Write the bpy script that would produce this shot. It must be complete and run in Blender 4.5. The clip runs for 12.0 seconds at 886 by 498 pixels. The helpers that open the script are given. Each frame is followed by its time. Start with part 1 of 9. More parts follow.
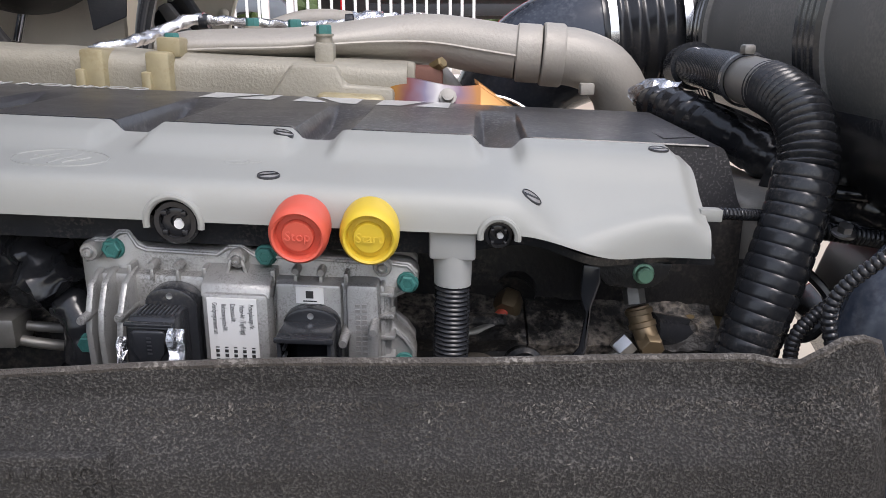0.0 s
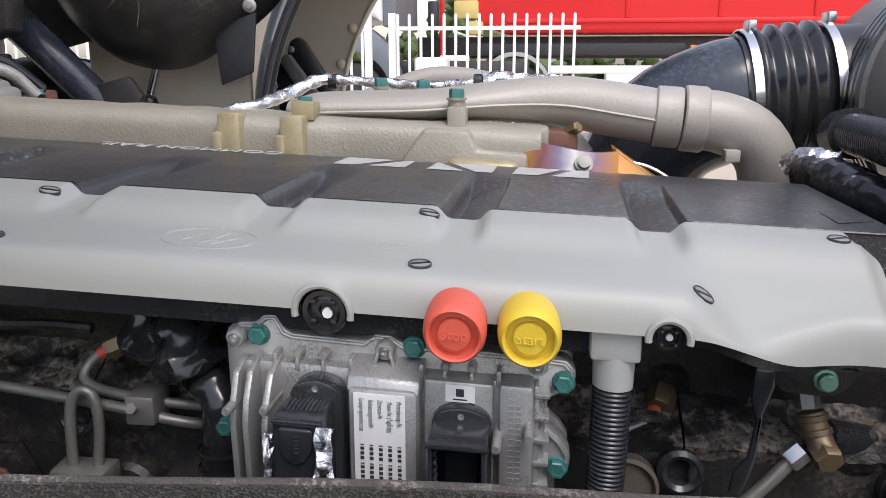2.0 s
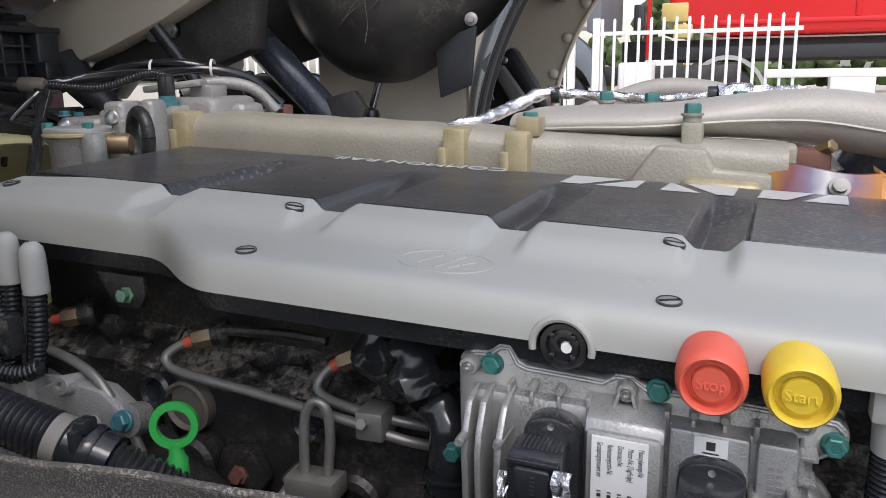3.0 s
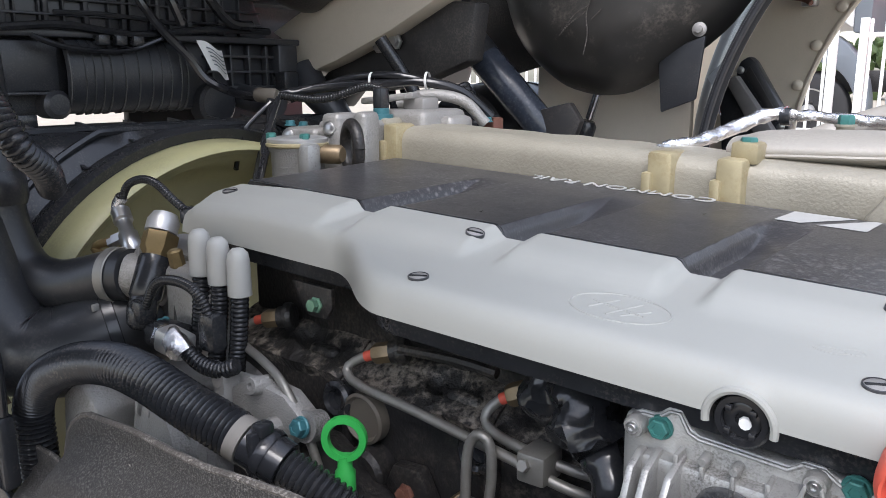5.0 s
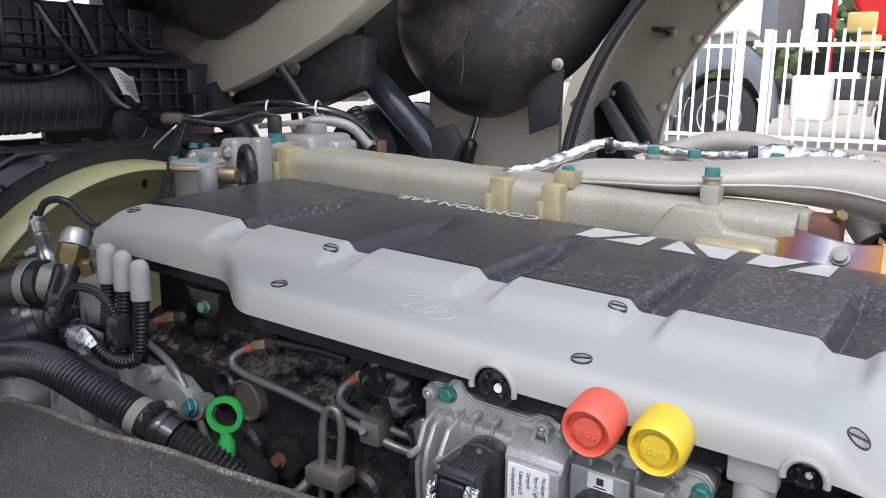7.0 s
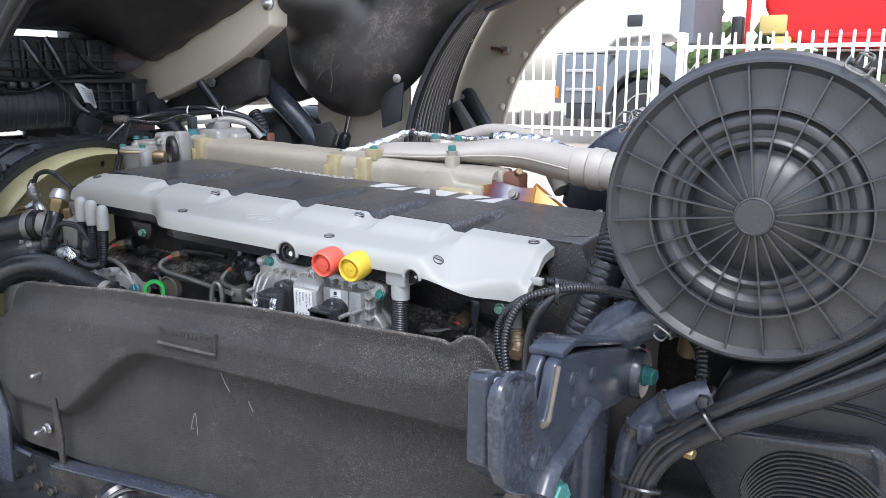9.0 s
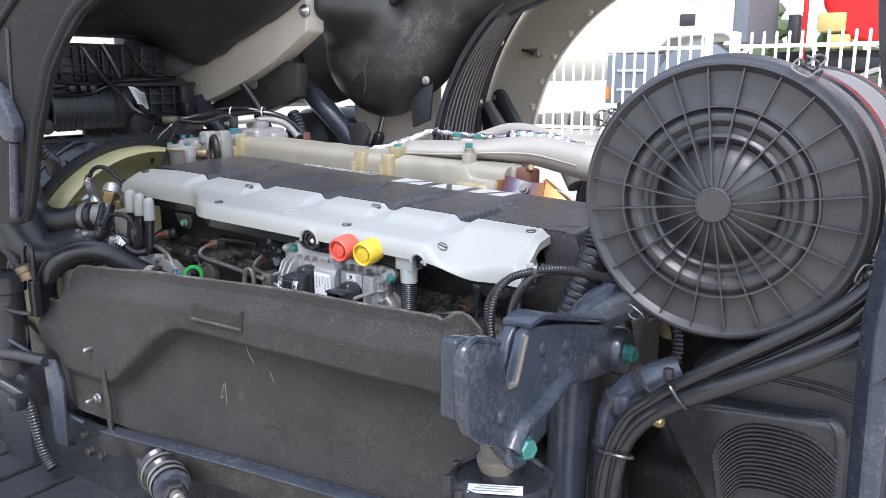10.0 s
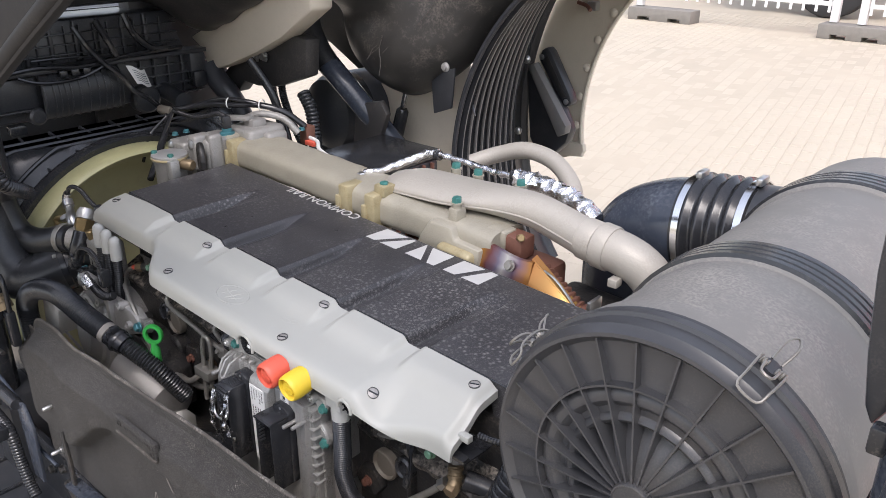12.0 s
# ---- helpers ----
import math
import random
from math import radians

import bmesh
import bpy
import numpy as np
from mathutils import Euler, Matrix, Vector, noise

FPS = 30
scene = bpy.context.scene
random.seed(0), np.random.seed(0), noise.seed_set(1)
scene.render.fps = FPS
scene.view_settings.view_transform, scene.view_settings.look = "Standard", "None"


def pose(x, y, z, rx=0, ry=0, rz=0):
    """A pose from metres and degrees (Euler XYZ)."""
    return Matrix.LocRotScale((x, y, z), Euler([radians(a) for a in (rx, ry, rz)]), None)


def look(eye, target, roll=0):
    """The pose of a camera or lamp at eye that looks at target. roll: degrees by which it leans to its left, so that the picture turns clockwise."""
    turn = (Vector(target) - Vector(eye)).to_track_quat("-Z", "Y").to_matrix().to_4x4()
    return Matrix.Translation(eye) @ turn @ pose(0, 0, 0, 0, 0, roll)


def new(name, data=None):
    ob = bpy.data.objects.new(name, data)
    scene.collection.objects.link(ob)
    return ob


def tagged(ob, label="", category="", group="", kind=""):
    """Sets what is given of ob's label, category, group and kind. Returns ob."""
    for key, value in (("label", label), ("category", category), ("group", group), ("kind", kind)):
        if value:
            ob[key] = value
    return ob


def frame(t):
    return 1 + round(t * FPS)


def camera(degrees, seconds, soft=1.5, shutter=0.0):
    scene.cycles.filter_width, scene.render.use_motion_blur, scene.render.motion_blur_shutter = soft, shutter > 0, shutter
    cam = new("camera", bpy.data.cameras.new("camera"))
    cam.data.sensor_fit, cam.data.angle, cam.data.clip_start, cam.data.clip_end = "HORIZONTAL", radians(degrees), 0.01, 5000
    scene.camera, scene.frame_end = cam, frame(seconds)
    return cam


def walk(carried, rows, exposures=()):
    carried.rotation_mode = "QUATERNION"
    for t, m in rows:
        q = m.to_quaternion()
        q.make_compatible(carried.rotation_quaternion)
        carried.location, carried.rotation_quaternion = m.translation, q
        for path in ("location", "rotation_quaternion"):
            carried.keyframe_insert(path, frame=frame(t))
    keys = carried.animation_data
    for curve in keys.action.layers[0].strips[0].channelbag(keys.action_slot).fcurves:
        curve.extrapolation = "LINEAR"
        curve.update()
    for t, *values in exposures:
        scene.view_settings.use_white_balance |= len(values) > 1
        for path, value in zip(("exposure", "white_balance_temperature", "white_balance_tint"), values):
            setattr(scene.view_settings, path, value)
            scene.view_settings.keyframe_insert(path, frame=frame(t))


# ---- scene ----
SKY, SUN = 0.15, 1.0
cam = camera(58.5, 12.0, soft=0.8)
METRES, EYE, TILT, LEAN, TURN = 1.92, 1.27, -15.5, 0.0, 0.0
ROWS = [
    (0.0, 0.0, 0.0, 0.0, 0.0, -0.0, 0.0),
    (0.5, 0.0156, 0.0115, 0.0001, 0.41, 0.6, -0.45),
    (1.0, 0.0102, 0.0136, 0.0063, 0.64, 1.47, -0.66),
    (1.5, -0.0101, 0.0122, 0.0149, 1.96, 2.22, -1.17),
    (2.0, -0.0264, 0.018, 0.022, 6.46, 2.45, -1.76),
    (2.5, -0.0378, 0.0233, 0.0289, 14.44, 2.4, -3.08),
    (3.0, -0.0475, 0.0278, 0.0304, 20.22, 2.09, -4.65),
    (3.2, -0.0497, 0.0291, 0.0303, 23.63, 1.75, -5.24),
    (4.8, -0.0284, 0.0503, 0.0459, 35.39, 0.38, -8.69),
    (5.0, -0.0373, 0.0493, 0.0471, 36.48, 0.16, -9.11),
    (5.5, -0.0419, 0.0454, 0.048, 37.28, 0.06, -9.47),
    (6.0, -0.0382, 0.0374, 0.0493, 37.5, 0.09, -9.56),
    (6.5, -0.0098, 0.0283, 0.0555, 37.02, 0.17, -9.39),
    (7.0, 0.0505, -0.0034, 0.06, 31.64, 0.87, -8.75),
    (7.2, 0.0802, -0.029, 0.0554, 30.44, 0.91, -8.4),
    (8.8, 0.3121, -0.1986, 0.0274, 28.84, 1.12, -7.71),
    (9.0, 0.3339, -0.2236, 0.0164, 28.64, 1.23, -7.66),
    (9.5, 0.3869, -0.2507, 0.0135, 28.89, 1.23, -7.7),
    (10.0, 0.3986, -0.2517, 0.0098, 32.53, 0.76, -8.23),
    (10.2, 0.4045, -0.2324, 0.0064, 34.32, 0.49, -8.54),
    (10.5, 0.3924, -0.1921, 0.0269, 36.22, 0.12, -8.84),
    (10.8, 0.3828, -0.1631, 0.0765, 37.68, -0.22, -9.16),
    (11.0, 0.3808, -0.1544, 0.1069, 38.65, -0.39, -9.48),
    (11.3, 0.3745, -0.1372, 0.1394, 39.22, -3.09, -9.99),
    (11.5, 0.3821, -0.1251, 0.1622, 39.78, -6.98, -10.18),
    (11.7, 0.3948, -0.1186, 0.2038, 39.98, -9.05, -9.87),
    (12.0, 0.4037, -0.0999, 0.2524, 40.55, -11.88, -10.33),
]
walk(cam, [(t, pose(0, 0, EYE, TILT, LEAN, TURN) @ pose(METRES * x, METRES * y, METRES * z, 90 + pitch, roll, yaw)) for t, x, y, z, yaw, pitch, roll in ROWS],
     exposures=[(0.0, 0.74, 6500, 16), (1.0, 0.94, 6500, 16), (2.5, 0.73, 6450, 16), (3.0, 0.72, 6400, 15), (4.8, 1.10, 6250, 14), (5.5, 1.18, 6250, 14), (6.5, 1.13, 6250, 14), (7.0, 0.99, 6200, 14), (9.2, 1.30, 6000, 14), (10.2, 1.38, 6000, 14), (11.2, 1.24, 6400, 15), (12.0, 1.02, 6550, 16)])

# ---- light: a bright overcast yard ----
world = bpy.data.worlds.new("sky")
scene.world = world
world.use_nodes = True
wn, wl = world.node_tree.nodes, world.node_tree.links
wn.clear()
sky = wn.new("ShaderNodeTexSky")
sky.sky_type = "NISHITA"
sky.sun_disc = False
sky.sun_elevation = radians(57)
sky.sun_rotation = radians(148)
sky.air_density, sky.dust_density, sky.ozone_density = 1.5, 2.0, 2.0
soft_sky = wn.new("ShaderNodeHueSaturation")
soft_sky.inputs["Saturation"].default_value = 0.54
bgd = wn.new("ShaderNodeBackground")
bgd.inputs["Strength"].default_value = SKY
wout = wn.new("ShaderNodeOutputWorld")
wl.new(sky.outputs[0], soft_sky.inputs["Color"])
wl.new(soft_sky.outputs[0], bgd.inputs[0])
wl.new(bgd.outputs[0], wout.inputs[0])

sun = new("sun", bpy.data.lights.new("sun", "SUN"))
sun.data.energy, sun.data.angle, sun.data.color = SUN, radians(25), (1.0, 0.97, 0.93)
sun.matrix_world = look((1.3, -1.3, 5.0), (0, 0.8, 1.2))


# ---- materials ----
def mat(name, color, rough=0.5, metal=0.0, vary=0.25, scale=30.0, bump=0.1, dust=0.0, dust_color=(0.33, 0.29, 0.24), fine=300.0, fine_bump=0.0, rough_vary=0.15, spec=0.5, dust_scale=14.0, speck=(0.38, 0.55), patch=(0.46, 0.66)):
    """Base colour varied at two scales, fine relief, and dust or wear in patches."""
    m = bpy.data.materials.new(name)
    m.use_nodes = True
    n, l = m.node_tree.nodes, m.node_tree.links
    p = n["Principled BSDF"]
    p.inputs["Metallic"].default_value = metal
    p.inputs["Specular IOR Level"].default_value = spec
    tc = n.new("ShaderNodeTexCoord")
    a = n.new("ShaderNodeTexNoise")
    a.inputs["Scale"].default_value, a.inputs["Detail"].default_value, a.inputs["Roughness"].default_value = scale, 6, 0.65
    b = n.new("ShaderNodeTexNoise")
    b.inputs["Scale"].default_value, b.inputs["Detail"].default_value = fine, 3
    for t in (a, b):
        l.new(tc.outputs["Object"], t.inputs["Vector"])
    mix = n.new("ShaderNodeMix")
    mix.data_type = "RGBA"
    mix.inputs[6].default_value = (*[c * (1 - vary) for c in color], 1)
    mix.inputs[7].default_value = (*[min(1, c * (1 + vary)) for c in color], 1)
    l.new(a.outputs[0], mix.inputs[0])
    last = mix.outputs[2]
    if dust > 0:
        d = n.new("ShaderNodeTexNoise")
        d.inputs["Scale"].default_value, d.inputs["Detail"].default_value, d.inputs["Roughness"].default_value = dust_scale, 9, 0.75
        l.new(tc.outputs["Object"], d.inputs["Vector"])
        r = n.new("ShaderNodeMapRange")
        r.inputs["From Min"].default_value, r.inputs["From Max"].default_value = patch
        r.inputs["To Max"].default_value = dust
        l.new(d.outputs[0], r.inputs[0])
        mul = n.new("ShaderNodeMath")
        mul.operation = "MULTIPLY"
        r2 = n.new("ShaderNodeMapRange")
        r2.inputs["From Min"].default_value, r2.inputs["From Max"].default_value = speck
        l.new(b.outputs[0], r2.inputs[0])
        l.new(r.outputs[0], mul.inputs[0])
        l.new(r2.outputs[0], mul.inputs[1])
        m2 = n.new("ShaderNodeMix")
        m2.data_type = "RGBA"
        m2.inputs[7].default_value = (*dust_color, 1)
        l.new(last, m2.inputs[6])
        l.new(mul.outputs[0], m2.inputs[0])
        last = m2.outputs[2]
    l.new(last, p.inputs["Base Color"])
    rr = n.new("ShaderNodeMapRange")
    rr.inputs["To Min"].default_value, rr.inputs["To Max"].default_value = max(0.03, rough - rough_vary), min(1, rough + rough_vary)
    l.new(a.outputs[0], rr.inputs[0])
    l.new(rr.outputs[0], p.inputs["Roughness"])
    add = n.new("ShaderNodeMath")
    add.operation = "MULTIPLY_ADD"
    add.inputs[1].default_value = fine_bump
    l.new(b.outputs[0], add.inputs[0])
    l.new(a.outputs[0], add.inputs[2])
    bp = n.new("ShaderNodeBump")
    bp.inputs["Strength"].default_value, bp.inputs["Distance"].default_value = bump, 0.002
    l.new(add.outputs[0], bp.inputs["Height"])
    l.new(bp.outputs[0], p.inputs["Normal"])
    return m


GREY = mat("grey_plastic", (0.318, 0.323, 0.304), 0.46, vary=0.05, scale=9, bump=0.03, dust=0.2, fine=500, fine_bump=0.4, rough_vary=0.10, speck=(0.5, 0.62))
GREY2 = mat("grey_moulding", (0.36, 0.365, 0.355), 0.45, vary=0.05, scale=20, bump=0.03)
ANTHR = mat("anthracite_plastic", (0.034, 0.0335, 0.037), 0.33, vary=0.28, scale=14, bump=0.15, dust=0.6, dust_color=(0.26, 0.25, 0.245), fine=420, fine_bump=1.0, dust_scale=5, speck=(0.54, 0.70), patch=(0.40, 0.66), spec=0.5)
BLACK = mat("black_plastic", (0.023, 0.0246, 0.0285), 0.22, vary=0.3, scale=40, bump=0.08, dust=0.16, fine=350, speck=(0.48, 0.62), rough_vary=0.1)
BLACKM = mat("matt_black_plastic", (0.030, 0.032, 0.037), 0.36, vary=0.3, scale=25, bump=0.12, dust=0.2, fine=420, fine_bump=0.4, speck=(0.46, 0.62), dust_color=(0.20, 0.18, 0.165))
RUBBER = mat("black_rubber", (0.019, 0.0198, 0.0226), 0.17, vary=0.3, scale=30, bump=0.05, dust=0.05, speck=(0.46, 0.62), rough_vary=0.07)
HOSE = mat("hose_rubber", (0.023, 0.0242, 0.0275), 0.33, vary=0.25, scale=30, bump=0.05, dust=0.12, speck=(0.46, 0.6))
CAPM = mat("filter_plastic", (0.040, 0.0408, 0.0445), 0.33, vary=0.18, scale=16, bump=0.05, dust=0.12, fine=520, fine_bump=0.2, dust_scale=6, speck=(0.45, 0.62))
BODYM = mat("filter_body_plastic", (0.17, 0.165, 0.157), 0.54, vary=0.16, scale=8, bump=0.05, dust=0.5, dust_color=(0.40, 0.37, 0.33), speck=(0.40, 0.6), dust_scale=5, patch=(0.44, 0.70), spec=0.3)
ALU = mat("cast_aluminium", (0.37, 0.368, 0.358), 0.40, metal=0.55, vary=0.18, scale=25, bump=0.16, dust=0.75, dust_color=(0.115, 0.108, 0.098), fine=620, fine_bump=1.5, speck=(0.42, 0.62), dust_scale=26, patch=(0.46, 0.62))
ALUD = mat("dull_cast_aluminium", (0.32, 0.31, 0.30), 0.5, metal=0.4, vary=0.18, scale=22, bump=0.16, dust=0.45, dust_color=(0.17, 0.155, 0.135), fine=800, fine_bump=1.6, speck=(0.45, 0.62))
PAINT = mat("silver_beige_paint", (0.32, 0.298, 0.243), 0.46, metal=0.12, vary=0.16, scale=18, bump=0.32, dust=0.4, dust_color=(0.22, 0.20, 0.155), fine=280, fine_bump=1.3)
PAINT2 = mat("silver_pipe_paint", (0.38, 0.355, 0.315), 0.48, metal=0.12, vary=0.12, scale=14, bump=0.25, dust=0.35, dust_color=(0.24, 0.22, 0.19), fine=260, fine_bump=0.9)
LACQ = mat("yellowed_lacquer", (0.36, 0.31, 0.19), 0.38, metal=0.15, vary=0.35, scale=34, bump=0.15, dust=0.5, dust_color=(0.24, 0.17, 0.06), dust_scale=30)
CAB = mat("beige_cab_paint", (0.62, 0.56, 0.465), 0.42, vary=0.07, scale=6, bump=0.04, dust=0.3, dust_color=(0.48, 0.43, 0.36), dust_scale=9)
SHROUD = mat("olive_beige_plastic", (0.36, 0.345, 0.19), 0.42, vary=0.15, scale=9, bump=0.05, dust=0.35, dust_color=(0.22, 0.215, 0.14))
BLOCK = mat("dark_engine_paint", (0.017, 0.0165, 0.017), 0.42, vary=0.35, scale=25, bump=0.4, dust=0.6, dust_color=(0.19, 0.16, 0.13), fine=240, fine_bump=1.2, speck=(0.40, 0.66), patch=(0.46, 0.68))
GRIME = mat("dusty_ledge", (0.016, 0.015, 0.0145), 0.5, vary=0.4, scale=40, bump=0.9, dust=0.95, dust_color=(0.22, 0.192, 0.160), fine=170, fine_bump=1.3, speck=(0.34, 0.58), patch=(0.47, 0.56), dust_scale=17)
FELT = mat("moulded_felt", (0.036, 0.0345, 0.0335), 0.9, vary=0.45, scale=9, bump=0.75, dust=0.85, dust_color=(0.17, 0.162, 0.152), fine=640, fine_bump=2.6, spec=0.12, dust_scale=5, speck=(0.47, 0.68), patch=(0.25, 0.70))
FELTW = mat("worn_felt", (0.075, 0.068, 0.062), 0.9, vary=0.4, scale=14, bump=0.7, dust=0.9, dust_color=(0.30, 0.28, 0.255), fine=420, fine_bump=2.2, spec=0.15, dust_scale=20, speck=(0.46, 0.58))
LINER = mat("dirty_liner", (0.042, 0.040, 0.038), 0.40, vary=0.5, scale=7, bump=0.18, dust=0.85, dust_color=(0.24, 0.21, 0.18), dust_scale=4.5, speck=(0.36, 0.60), patch=(0.50, 0.68), fine=180)
# lighter than the liner: paints the light on its ribs and the step ledge
LITM = mat("lit_grey_plastic", (0.15, 0.145, 0.14), 0.5, vary=0.35, scale=12, bump=0.1)
ALUC = mat("rough_cast_aluminium", (0.33, 0.322, 0.308), 0.5, metal=0.4, vary=0.22, scale=22, bump=0.45, dust=0.6, dust_color=(0.13, 0.12, 0.105), fine=420, fine_bump=1.6, speck=(0.44, 0.62))
NECK = mat("dirty_beige_metal", (0.12, 0.105, 0.085), 0.6, vary=0.35, scale=30, bump=0.2)
STEEL = mat("zinc_steel", (0.56, 0.56, 0.56), 0.32, metal=0.95, vary=0.12, scale=40, bump=0.06)
PIPE = mat("fuel_pipe_steel", (0.27, 0.26, 0.24), 0.46, metal=0.6, vary=0.25, scale=40, bump=0.1, dust=0.3, dust_color=(0.14, 0.12, 0.10))
CHROME = mat("polished_clamp_steel", (0.75, 0.75, 0.76), 0.16, metal=1.0, vary=0.05, bump=0.02, rough_vary=0.06)
TEAL = mat("teal_coated_bolt", (0.045, 0.175, 0.16), 0.40, metal=0.2, vary=0.35, scale=150, bump=0.12)
TEALB = mat("blue_coated_bolt", (0.05, 0.17, 0.20), 0.38, metal=0.2, vary=0.25, scale=120, bump=0.08)
GREENB = mat("green_zinc_bolt", (0.14, 0.27, 0.19), 0.36, metal=0.4, vary=0.25, scale=150, bump=0.1)
BRASS = mat("brass", (0.27, 0.20, 0.10), 0.42, metal=0.7, vary=0.3, scale=60, bump=0.1, dust=0.4, dust_color=(0.13, 0.11, 0.08))
BRONZE = mat("dirty_bronze", (0.22, 0.165, 0.10), 0.45, metal=0.6, vary=0.35, scale=60, bump=0.12, dust=0.4, dust_color=(0.12, 0.10, 0.08))
REDC = mat("red_rubber", (0.62, 0.10, 0.062), 0.5, vary=0.10, scale=40, bump=0.04)
YELC = mat("yellow_rubber", (0.66, 0.47, 0.035), 0.48, vary=0.12, scale=35, bump=0.04, dust=0.18, dust_color=(0.35, 0.26, 0.07))
GREEN = mat("green_plastic", (0.035, 0.36, 0.07), 0.38, vary=0.12, scale=30, bump=0.03)
PAPER = mat("white_label", (0.70, 0.70, 0.69), 0.5, vary=0.05, scale=40, bump=0.02)
INK = mat("black_ink", (0.03, 0.03, 0.03), 0.6, vary=0.1, bump=0.0)
NAVY = mat("blue_black_paint", (0.036, 0.0435, 0.060), 0.20, vary=0.35, scale=14, bump=0.14, dust=0.36, dust_color=(0.18, 0.188, 0.208), fine=130, fine_bump=0.5, speck=(0.42, 0.64), dust_scale=9)
FOIL = mat("crinkled_foil", (0.78, 0.78, 0.80), 0.2, metal=1.0, vary=0.1, scale=120, bump=0.9, fine=300, fine_bump=0.6)
RUST = mat("rust_brown", (0.16, 0.07, 0.05), 0.6, metal=0.2, vary=0.4, scale=50, bump=0.3)
DARK = mat("dark_underbody", (0.032, 0.031, 0.032), 0.42, vary=0.5, scale=6, bump=0.3, dust=0.55, dust_color=(0.12, 0.105, 0.09), dust_scale=6, speck=(0.42, 0.6))
TRIMM = mat("dark_trim_plastic", (0.013, 0.0132, 0.0145), 0.55, vary=0.4, scale=8, bump=0.15, dust=0.25, dust_color=(0.06, 0.055, 0.05), dust_scale=6, speck=(0.42, 0.6), spec=0.3)
LETTER = mat("silver_print", (0.50, 0.50, 0.49), 0.4, metal=0.2, vary=0.06, scale=40, bump=0.02)
WHITE = mat("white_paint", (0.80, 0.80, 0.79), 0.4, vary=0.03, scale=5, bump=0.01)
TRUCKG = mat("grey_truck_plastic", (0.16, 0.18, 0.205), 0.5, vary=0.08, scale=3, bump=0.02)
TYRE = mat("tyre_rubber", (0.035, 0.035, 0.037), 0.8, vary=0.2, scale=20, bump=0.1)
RIM = mat("wheel_silver", (0.5, 0.5, 0.5), 0.4, metal=0.6, vary=0.1, bump=0.02)
RED = mat("red_tank_paint", (0.68, 0.022, 0.025), 0.22, vary=0.06, scale=2, bump=0.02)
YELLOW = mat("faded_yellow", (0.62, 0.48, 0.17), 0.5, vary=0.1, scale=8, bump=0.02)
ORANGE = mat("orange_lens", (0.75, 0.22, 0.03), 0.25, vary=0.05, bump=0.0)
GLASS = mat("dark_window", (0.05, 0.06, 0.065), 0.08, vary=0.1, bump=0.0, rough_vary=0.03)
COIL = mat("red_coil_plastic", (0.65, 0.035, 0.03), 0.25, vary=0.06, bump=0.01)
LEAF = mat("far_foliage", (0.08, 0.12, 0.04), 0.7, vary=0.4, scale=6, bump=0.2)
CONC = mat("recycled_plastic_foot", (0.22, 0.205, 0.185), 0.8, vary=0.2, scale=15, bump=0.2)

for m_ in (FELT, FELTW):
    p_ = m_.node_tree.nodes["Principled BSDF"]
    p_.inputs["Sheen Weight"].default_value, p_.inputs["Sheen Roughness"].default_value = 0.03, 0.5


def blotches(m, scale, colour, amount):
    """Dried pale splashes, gathered in patches."""
    n, l = m.node_tree.nodes, m.node_tree.links
    p = n["Principled BSDF"]
    src = p.inputs["Base Color"].links[0].from_socket
    tc, vo, ns = n.new("ShaderNodeTexCoord"), n.new("ShaderNodeTexVoronoi"), n.new("ShaderNodeTexNoise")
    vo.inputs["Scale"].default_value = scale
    ns.inputs["Scale"].default_value, ns.inputs["Detail"].default_value = 7, 5
    spot, patch, both, mx = n.new("ShaderNodeMapRange"), n.new("ShaderNodeMapRange"), n.new("ShaderNodeMath"), n.new("ShaderNodeMix")
    spot.inputs["From Min"].default_value, spot.inputs["From Max"].default_value = 0.42, 0.16
    patch.inputs["From Min"].default_value, patch.inputs["From Max"].default_value, patch.inputs["To Max"].default_value = 0.40, 0.66, amount
    both.operation, mx.data_type = "MULTIPLY", "RGBA"
    mx.inputs[7].default_value = (*colour, 1)
    for t in (vo, ns):
        l.new(tc.outputs["Object"], t.inputs["Vector"])
    l.new(vo.outputs["Distance"], spot.inputs[0])
    l.new(ns.outputs[0], patch.inputs[0])
    l.new(spot.outputs[0], both.inputs[0])
    l.new(patch.outputs[0], both.inputs[1])
    l.new(both.outputs[0], mx.inputs[0])
    l.new(src, mx.inputs[6])
    l.new(mx.outputs[2], p.inputs["Base Color"])


blotches(ANTHR, 120, (0.17, 0.165, 0.165), 0.75)
blotches(NAVY, 150, (0.12, 0.127, 0.14), 0.4)


